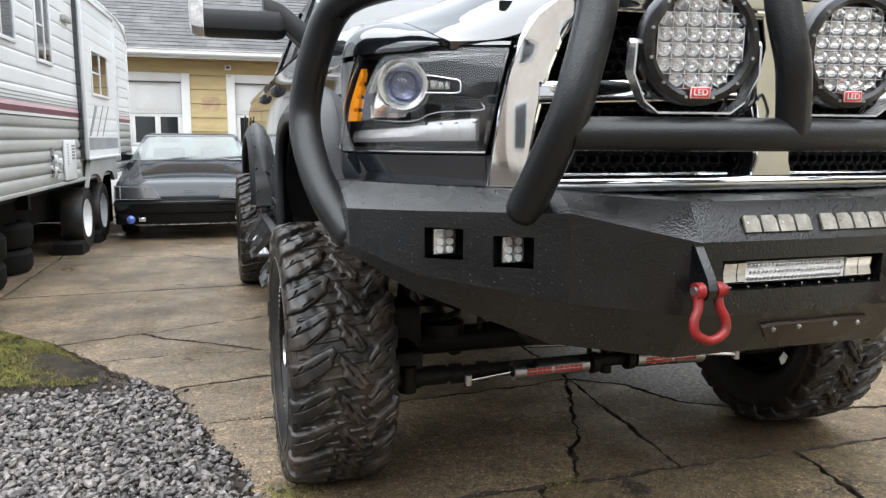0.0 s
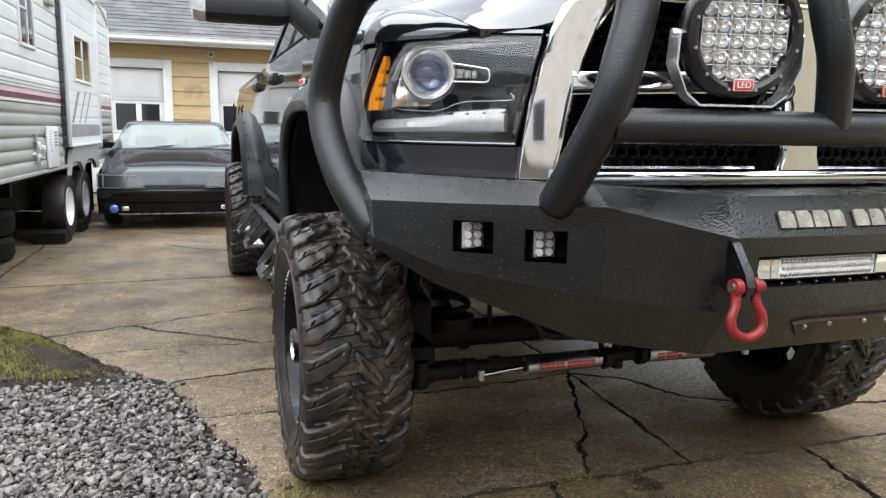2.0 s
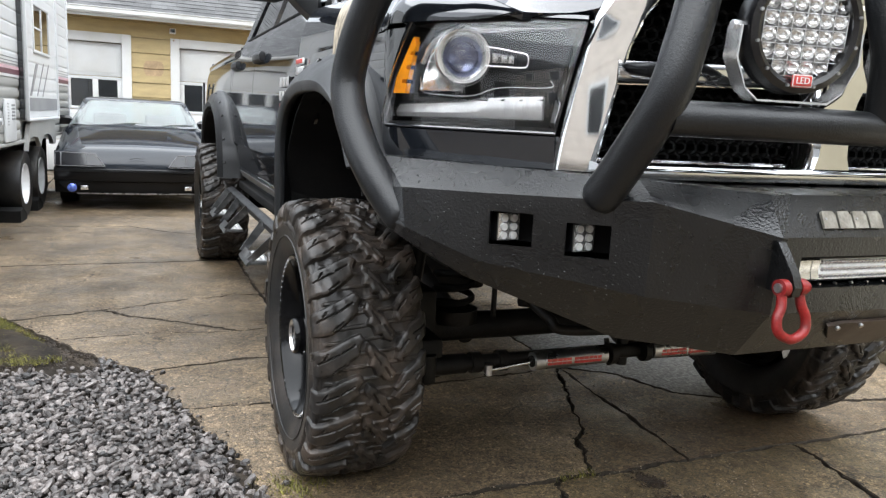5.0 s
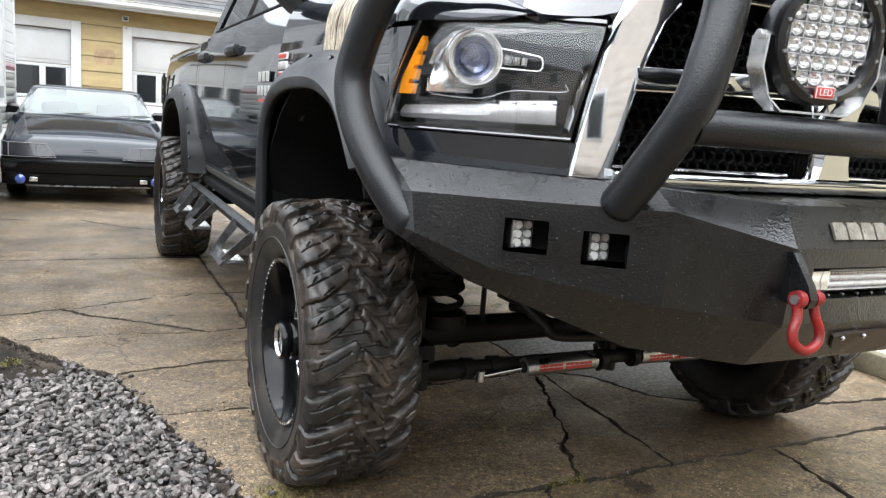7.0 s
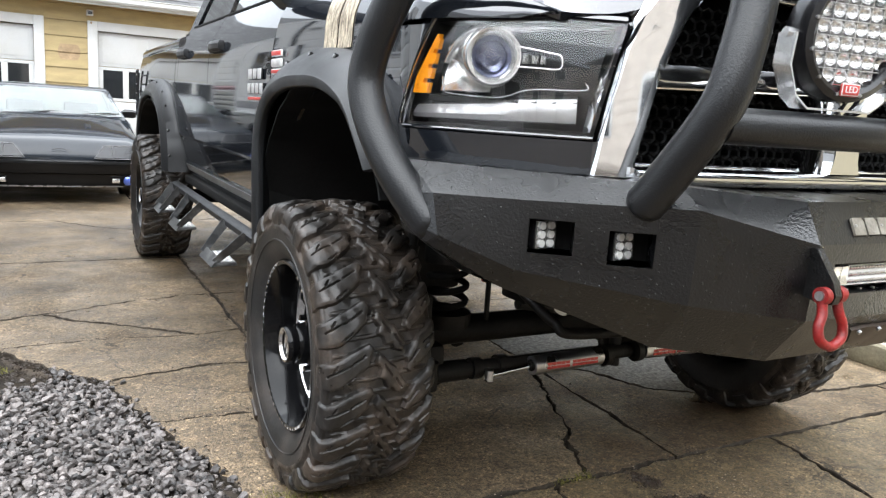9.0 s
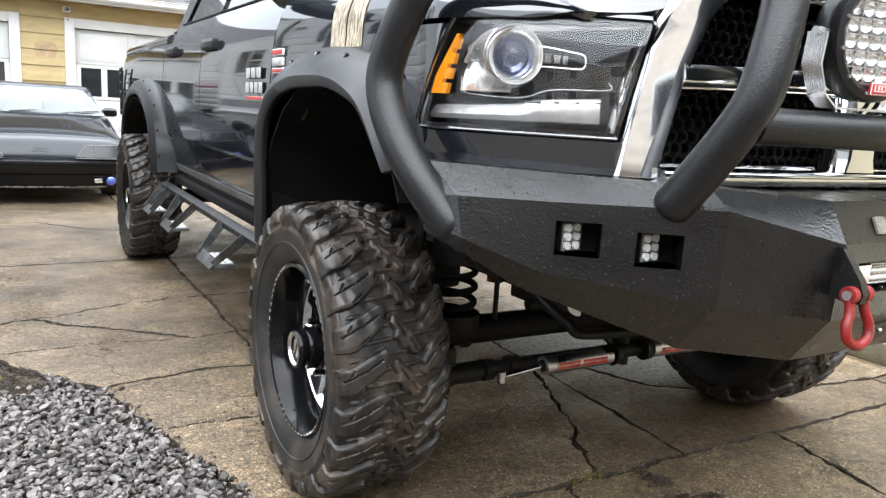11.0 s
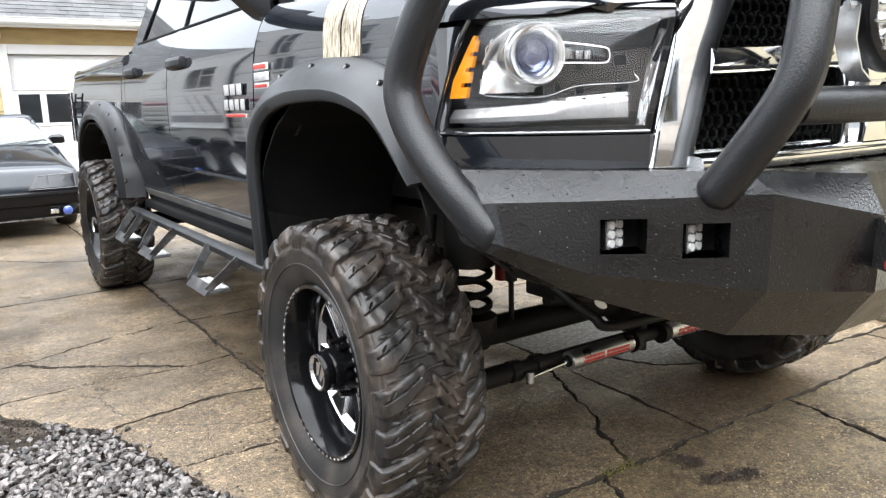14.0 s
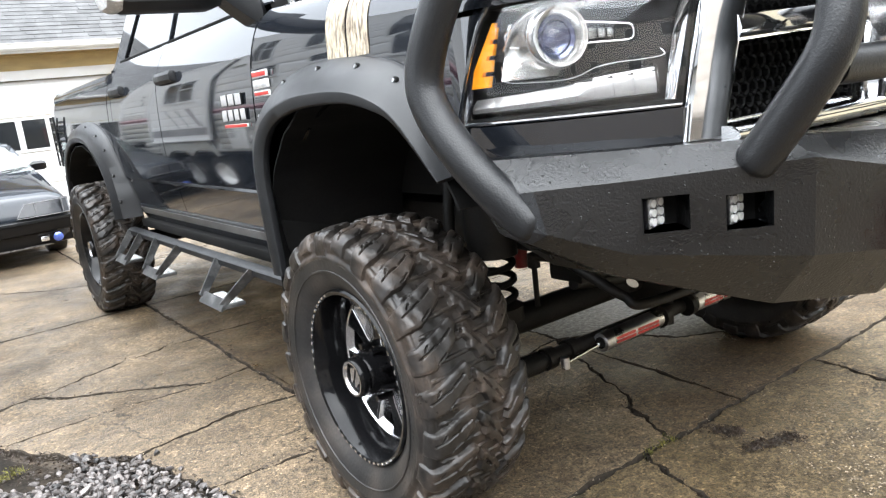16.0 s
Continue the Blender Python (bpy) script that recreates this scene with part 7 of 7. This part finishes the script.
def rv_window(y0, y1, z0, z1, x, host, mull):
    w = part("window_frame", R(boxes(((x, y0, z0), (x + 0.022, y0 + 0.035, z1)), ((x, y1 - 0.035, z0), (x + 0.022, y1, z1)), ((x, y0 + 0.035, z0), (x + 0.022, y1 - 0.035, z0 + 0.035)), ((x, y0 + 0.035, z1 - 0.035), (x + 0.022, y1 - 0.035, z1)),
                                   *[((x, y - 0.012, z0 + 0.035), (x + 0.02, y + 0.012, z1 - 0.035)) for y in mull], bevel=0.003)), M["rvwhite"], host, "white window frame")
    part("window_pane", R(boxes(((x + 0.002, y0 + 0.03, z0 + 0.03), (x + 0.010, y1 - 0.03, z1 - 0.03)))), M["darkglass"], host, "dark window pane")
    for k in range(1):
        part("window_bar", R(boxes(((x + 0.008, y0 + 0.03, (z0 + z1) / 2 - 0.010), (x + 0.018, (mull[0] if mull else y1), (z0 + z1) / 2 + 0.010)))), M["rvwhite"], host, "white sash bar")


rv_window(0.84, 1.93, 1.72, 2.30, 0.060, sl, (1.38,))
rv_window(-1.28, -0.72, 1.93, 2.66, -0.004, rv, (-0.98,))
rv_window(-2.75, -1.92, 2.02, 2.66, -0.004, rv, (-2.3,))
rv_window(-4.2, -3.3, 1.9, 2.60, -0.004, rv, (-3.8,))
part("porch_light", R(boxes(((0.0, -0.22, 2.47), (0.055, 0.08, 2.535)), bevel=0.012)), M["rvbeige"], rv, "small grey porch light")
ht = part("service_hatch", R(boxes(((0.0, -0.52, 0.735), (0.030, -0.03, 1.175)), bevel=0.015)), M["rvwhite"], rv, "white service hatch")
part("hatch_vent", R(boxes(*[((0.030, -0.24, 1.10 - 0.035 * k), (0.034, -0.10, 1.12 - 0.035 * k)) for k in range(5)])), M["greygr"], ht)
part("hatch_keypad", R(boxes(*[((0.030, -0.44, 1.12 - 0.03 * k), (0.033, -0.38, 1.13 - 0.03 * k)) for k in range(8)])), M["greygr"], ht)
for y, z, r in ((-0.85, 0.98, 0.045), (-0.85, 0.84, 0.06), (-0.66, 0.95, 0.035), (-1.05, 0.90, 0.02)):
    part("hookup_cover", R(rods(((0.0, y, z), (0.025, y, z), r), n=14)), M["rvwhite"], rv, "round white hookup cover")
part("hookup_pipe", R(rods(((0.02, -1.02, 0.80), (0.02, -1.02, 1.10), 0.018), ((0.03, -0.9, 0.85), (0.03, -0.72, 0.85), 0.014), n=8)), M["steel"], rv)
arch_pts = [(0.0, y, z) for y, z in ((0.43, 0.60), (0.50, 0.70), (0.64, 0.745), (0.85, 0.75), (1.04, 0.73), (1.17, 0.66), (1.23, 0.61), (1.30, 0.67), (1.45, 0.74), (1.70, 0.755), (1.95, 0.73), (2.08, 0.66), (2.14, 0.60))]
fs = prism(arch_pts + [(0.0, 2.36, 0.60), (0.0, 2.32, 0.93), (0.0, 0.66, 0.93), (0.0, 0.58, 0.90), (0.0, 0.52, 0.80)], (0.05, 0, 0))
part("fender_skirt", R(fs), M["rvbeige"], rv, "grey double wheel arch skirt")
for y in (0.674, 1.70):
    ty = lathe([(0.23, -0.11), (0.31, -0.125), (0.37, -0.12), (0.385, -0.06), (0.387, 0.06), (0.37, 0.12), (0.31, 0.125), (0.23, 0.11)], 40)
    rim = lathe([(0.0005, 0.03), (0.11, 0.04), (0.17, 0.02), (0.21, 0.08), (0.235, 0.115), (0.24, 0.11), (0.24, -0.05), (0.0005, -0.05)], 32)
    for b_ in (ty, rim):
        bmesh.ops.translate(b_, verts=b_.verts, vec=(-0.15, y, RVG + 0.387))
    part("trailer_wheel", [(R(ty), M["sidewall"]), (R(rim), M["rvwhite"])], None, rv, "trailer wheel with white steel rim")
for y in (0.674, 1.70):
    wedge = prism([(-0.34, y - 0.55, RVG), (-0.34, y - 0.55, RVG + 0.13), (-0.34, y - 0.40, RVG + 0.16), (-0.34, y - 0.20, RVG + 0.06), (-0.34, y - 0.20, RVG)], (0.34, 0, 0))
    solo("wheel_chock", R(wedge), M["liner"], RV @ Vector((-0.17, y - 0.4, RVG)), "dark block wedged before the trailer wheel", "wheel chock", "wheel chocks")
part("underbelly", R(boxes(((-2.3, Y0 + 0.3, 0.22), (-0.42, Y1 - 0.4, 0.69)), bevel=0.02)), M["liner"], rv, "black tank underbelly")
# dark sheets added from ground to floor, closing the far side and end
part("far_skirt", R(boxes(((-2.40, Y0, RVG + 0.01), (-2.36, Y1, 0.70)), ((-2.3, Y1 - 0.3, RVG + 0.01), (-0.3, Y1 - 0.26, 0.70)))), M["liner"], rv, "dark sheets added under the far side and end")
for x_ in (-0.3, -2.1):
    part("trailer_jack", R(rods(((x_, -3.9, RVG), (x_, -3.9, 0.72), 0.04), n=10)), M["under"], rv)
for k in (0, 1.2, 2.5, 3.8, 5.0):
    part("emblem_petal", R(rods(((-0.005, 3.0 + 0.06 * math.cos(k), 1.95 + 0.12 * math.sin(k)), (0.003, 3.0 + 0.06 * math.cos(k), 1.95 + 0.12 * math.sin(k)), 0.035), n=10)), M["greygr"], rv, "grey emblem petal")

# spare tyres under the trailer's edge
for (x, y), n in (((-3.30, 5.15), 2), ((-3.28, 6.0), 2)):
    for k in range(n):
        t = lathe([(0.19, -0.09), (0.25, -0.115), (0.31, -0.105), (0.335, -0.06), (0.338, 0.06), (0.31, 0.105), (0.25, 0.115), (0.19, 0.09)], 40, axis="z")
        bmesh.ops.translate(t, verts=t.verts, vec=(x + 0.02 * k, y - 0.02 * k, 0.117 + 0.231 * k))
        solo("spare_tyre", t, M["liner"], (x, y, 0.23 * k), "worn black spare tyre in a stack", "tyre", "spare tyres by the trailer")

# ---------- dark coupe ----------
cx, cy = -1.612, 7.80
coupe = thing("coupe", (cx, cy + 2.2, 0), "dark grey two-door coupe parked before the garage", "car")


def car_ring(v, hw, zb, zt, zc, edge=0.05):
    h = [(0.0, zb), (0.88 * hw, zb), (0.97 * hw, zb + 0.06), (hw, zb + 0.16), (hw, (zb + zt) / 2 + 0.05), (0.985 * hw, zt - edge), (0.93 * hw, zt - 0.008), (0.80 * hw, zt + (zc - zt) * 0.55), (0.4 * hw, zc - 0.004), (0.0, zc)]
    L = [(-x, z) for x, z in h[::-1][1:-1]]
    return [(cx + x, cy + v, z) for x, z in h + L]


body = loft([car_ring(*a) for a in ((0.035, 0.74, 0.30, 0.490, 0.505), (0.06, 0.80, 0.24, 0.555, 0.575), (0.12, 0.835, 0.21, 0.635, 0.655), (0.17, 0.84, 0.21, 0.668, 0.688), (0.3, 0.85, 0.2, 0.70, 0.725), (0.7, 0.855, 0.2, 0.755, 0.795), (1.1, 0.86, 0.2, 0.81, 0.86), (1.42, 0.865, 0.2, 0.86, 0.915),
                                     (1.55, 0.865, 0.2, 0.885, 0.93), (2.6, 0.865, 0.2, 0.90, 0.93), (3.6, 0.86, 0.2, 0.92, 0.95), (4.2, 0.85, 0.22, 0.92, 0.95), (4.5, 0.82, 0.3, 0.90, 0.93), (4.56, 0.78, 0.4, 0.86, 0.88))])
part("body_shell", body, M["coupe"], coupe, "glossy dark grey body", angle=50)
roofz, basez = 1.250, 0.905
gh = bmesh.new()
loft([[(cx + x, cy + y, z) for x, y in ((-w, a), (w, a), (w, b), (-w, b))] for z, w, a, b in ((roofz - 0.035, 0.635, 2.14, 3.06), (roofz - 0.004, 0.615, 2.18, 3.0), (roofz + 0.010, 0.54, 2.24, 2.94), (roofz + 0.018, 0.38, 2.34, 2.84))], bm=gh)
part("coupe_roof", gh, M["coupe"], coupe, "dark grey roof", angle=60)
for s in (-1, 1):
    for n_, (b0, b1), (t0, t1) in (("front_pillar", (1.50, 1.58), (2.14, 2.22)), ("rear_pillar", (3.35, 3.72), (2.84, 3.02)), ("middle_pillar", (2.72, 2.80), (2.58, 2.64))):
        part(n_, loft([[(cx + s * (x + d), cy + y, z) for d, y in ((0.02, a), (0.02, b), (-0.03, b), (-0.03, a))] for x, a, b, z in ((0.775, b0, b1, basez - 0.03), (0.620, t0, t1, roofz - 0.03))]), M["coupe"], coupe)
    part("side_glass", sheet(lambda u, v: Vector((cx + s * (0.780 - 0.155 * v), cy + (1.56 + 1.9 * u) * (1 - v) + (2.20 + 0.75 * u) * v, basez + 0.30 * v)), 6, 4, 0.005), M["skyglass"], coupe)
    mbm = loft([[(cx + s * x, cy + 1.72 + y * k, 0.945 + z * k) for y, z in ((-0.05, -0.05), (-0.06, 0.03), (0.0, 0.06), (0.05, 0.04), (0.05, -0.05))] for x, k in ((0.76, 0.6), (0.80, 1.0), (0.90, 1.0), (0.935, 0.7))])
    part("door_mirror", mbm, M["coupeblack"], coupe, "black door mirror")
    for y, r in ((0.92, 0.31), (3.55, 0.31)):
        w_ = lathe([(0.20, -0.09), (0.27, -0.105), (0.305, -0.09), (0.312, 0), (0.305, 0.09), (0.27, 0.105), (0.20, 0.09)], 32)
        bmesh.ops.translate(w_, verts=w_.verts, vec=(cx + s * 0.745, cy + y, 0.312))
        wr = lathe([(0.0005, -0.04), (0.20, -0.085), (0.205, -0.08), (0.205, 0.08), (0.20, 0.085), (0.0005, 0.04)], 24)
        bmesh.ops.translate(wr, verts=wr.verts, vec=(cx + s * 0.745, cy + y, 0.312))
        part("coupe_wheel", [(w_, M["sidewall"]), (wr, M["steel"])], None, coupe, "black tyre on a silver wheel")
    # lamps
    hl2 = part("coupe_headlight", sheet(lambda u, v: Vector((cx + s * (0.825 - (0.40 + 0.10 * (1 - v)) * u), cy + 0.002 + 0.060 * (1 - u) ** 3 + 0.055 * v, 0.497 + 0.145 * v - 0.012 * u * v)), 8, 4, 0.03), M["smoke"], coupe, "smoked wraparound headlight")
    for u0 in (0.13, 0.68):
        part("lamp_divider", boxes(((cx + s * (0.825 - 0.46 * u0) - 0.004, cy - 0.008, 0.497), (cx + s * (0.825 - 0.46 * u0) + 0.004, cy + 0.10, 0.635))), M["greygr"], hl2)
    rim2 = [Vector((cx + s * (0.825 - (0.40 + 0.10 * (1 - v)) * u), cy - 0.033 + 0.060 * (1 - u) ** 3 + 0.055 * v, 0.497 + 0.145 * v - 0.012 * u * v)) for u, v in [(k / 8, 0) for k in range(8)] + [(1, k / 4) for k in range(4)] + [(1 - k / 8, 1) for k in range(8)] + [(0, 1 - k / 4) for k in range(4)]]
    part("lamp_rim", sweep(rim2 + [rim2[0]], 0.0045, 6), M["greygr"], hl2, "thin grey headlight edge")
    fg = rods(((cx + s * 0.66, cy - 0.045, 0.262), (cx + s * 0.66, cy + 0.02, 0.262), 0.052), n=24)
    fl2 = lathe([(0.0005, -0.062), (0.03, -0.058), (0.047, -0.046), (0.0005, -0.044)], 24, axis="y")
    bmesh.ops.translate(fl2, verts=fl2.verts, vec=(cx + s * 0.66, cy, 0.262))
    part("fog_lamp", [(fg, M["housing"]), (fl2, M["blue"])], None, coupe, "round blue fog lamp")
    part("fog_flank", boxes(((cx + s * 0.50, cy - 0.02, 0.235), (cx + s * 0.58, cy + 0.0, 0.285)), bevel=0.008), M["silver"], coupe, "bright duct beside the fog lamp")
part("windscreen", sheet(lambda u, v: Vector((cx + (2 * u - 1) * (0.765 - 0.150 * v), cy + 1.50 + 0.66 * v - 0.05 * (1 - (2 * u - 1) ** 2), basez - 0.005 + 0.31 * v)), 10, 6, 0.006), M["skyglass"], coupe, "windscreen mirroring the white sky")
part("rear_screen", sheet(lambda u, v: Vector((cx + (2 * u - 1) * (0.74 - 0.14 * v), cy + 3.65 - 0.68 * v, basez + 0.03 + 0.28 * v)), 8, 5, 0.006), M["skyglass"], coupe)
part("seats", boxes(((cx - 0.55, cy + 2.5, 0.5), (cx - 0.12, cy + 2.65, 1.05)), ((cx + 0.12, cy + 2.5, 0.5), (cx + 0.55, cy + 2.65, 1.05)), bevel=0.04), M["liner"], coupe, "dark front seats")
bmp = loft([[(cx + x, cy + y + 0.10 * (abs(x) / 0.83) ** 3, z) for y, z in ((0.05, 0.478), (-0.045, 0.470), (-0.06, 0.455), (-0.06, 0.40), (-0.04, 0.335), (0.0, 0.32), (0.02, 0.20), (0.10, 0.185), (0.12, 0.47))] for x in [-0.84 + 0.084 * k for k in range(21)]])
part("coupe_bumper", bmp, M["coupeblack"], coupe, "black moulded front bumper")
part("bumper_strip", loft([[(cx + x, cy + y + 0.10 * (abs(x) / 0.83) ** 3, z) for y, z in ((-0.058, 0.468), (-0.068, 0.464), (-0.068, 0.440), (-0.058, 0.436))] for x in [-0.84 + 0.084 * k for k in range(21)]]), M["flare"], coupe, "grey rub strip")
part("front_lip", loft([[(cx + x, cy + y + 0.10 * (abs(x) / 0.83) ** 3, z) for y, z in ((-0.03, 0.205), (-0.045, 0.200), (-0.045, 0.192), (-0.03, 0.19))] for x in [-0.62 + 0.062 * k for k in range(21)]]), M["steel"], coupe, "thin bright lower lip")
part("nose_badge", sweep([(cx - 0.075 + 0.15 * k / 12, cy + 0.028, 0.575 + 0.018 * math.sin(k / 12 * math.pi)) for k in range(13)], 0.004, 6), M["flare"], coupe, "small oval badge")
for x0 in (-0.25, 0.30):
    part("wiper", rods(((cx + x0, cy + 1.46, 0.925), (cx + x0 + 0.42, cy + 1.58, 0.955), 0.006), n=6), M["housing"], coupe, "black wiper")

# ---------- porch pad beside the drive ----------
pad = thing("porch_pad", (3.2, 0.5, 0), "low cream concrete pad with a dark mossy edge", "concrete pad", kind="structure")
part("pad_edge", boxes(((2.17, -3.0, 0), (2.25, 3.4, 0.125)), ((2.25, 3.32, 0), (6.0, 3.4, 0.125)), ((2.25, -3.0, 0), (6.0, -2.92, 0.125)), bevel=0.012), M["stepside"], pad)
part("pad_top", boxes(((2.20, -2.97, 0.10), (6.0, 3.37, 0.140)), bevel=0.008), M["cream"], pad)

# ---------- neighbouring houses, seen as reflections in paint and chrome ----------
def house(name, x0, x1, y0, y1, h, mat, label, face):
    hs = thing(name, ((x0 + x1) / 2, (y0 + y1) / 2, 0), label, "house")
    part("house_wall", boxes(((x0, y0, 0), (x1, y1, h))), mat, hs)
    z = 0.1
    bb = bmesh.new()
    while z < h and face != "-x":
        if face == "x":
            prism([(x1, y0, z), (x1 + 0.03, y0, z), (x1 + 0.004, y0, z + 0.20), (x1, y0, z + 0.20)], (0, y1 - y0, 0), bb)
        else:
            prism([(x0, y1, z), (x0, y1 + 0.03, z), (x0, y1 + 0.004, z + 0.20), (x0, y1, z + 0.20)], (x1 - x0, 0, 0), bb)
        z += 0.205
    if face != "-x":
        part("siding_boards", bb, mat, hs, kind="stuff", angle=10)
    n = 4
    for k in range(n):
        for zz in ((1.0, 2.3), (3.7, 5.0)):
            if zz[1] > h or face == "-x":
                continue
            if face == "x":
                c = y0 + (y1 - y0) * (k + 0.5) / n
                w = part("window", boxes(((x1, c - 0.55, zz[0]), (x1 + 0.07, c + 0.55, zz[1])), bevel=0.01), M["whitep"], hs)
                part("pane", boxes(((x1 + 0.06, c - 0.45, zz[0] + 0.1), (x1 + 0.075, c + 0.45, zz[1] - 0.1))), M["darkglass"], w)
            else:
                c = x0 + (x1 - x0) * (k + 0.5) / n
                w = part("window", boxes(((c - 0.55, y1, zz[0]), (c + 0.55, y1 + 0.07, zz[1])), bevel=0.01), M["whitep"], hs)
                part("pane", boxes(((c - 0.45, y1 + 0.06, zz[0] + 0.1), (c + 0.45, y1 + 0.075, zz[1] - 0.1))), M["darkglass"], w)
    if "x" in face:
        part("house_roof", prism([(x0 - 0.3, y0 - 0.3, h), (x1 + 0.4, y0 - 0.3, h), ((x0 + x1) / 2, y0 - 0.3, h + 2.4)], (0, y1 - y0 + 0.6, 0)), M["shingle"], hs)
    else:
        part("house_roof", prism([(x0 - 0.3, y0 - 0.3, h), (x1 + 0.3, y0 - 0.3, h), ((x0 + x1) / 2, y0 - 0.3, h + 2.8)], (0, y1 - y0 + 0.6, 0)), M["shingle"], hs)


house("neighbour_house", -15.0, -8.5, -4.5, 2.5, 3.0, M["housegrey"], "pale grey sided house across the lawn", "x")
# unseen house added to block low sky and tint the chrome cream
house("porch_house", 6.0, 12.0, -9.0, 9.5, 5.0, M["housecream"], "plain cream house, unseen, added to block low sky on the right", "-x")
house("street_house", -9.0, 1.0, -19.0, -10.0, 5.4, M["housebeige"], "beige sided house across the street", "y")
house("street_house", -24.0, -10.5, -20.0, -10.5, 5.4, M["housebeige"], "beige sided house across the street", "y")
house("street_house", 2.5, 16.0, -20.0, -10.5, 5.4, M["housegrey"], "pale grey sided house across the street", "y")
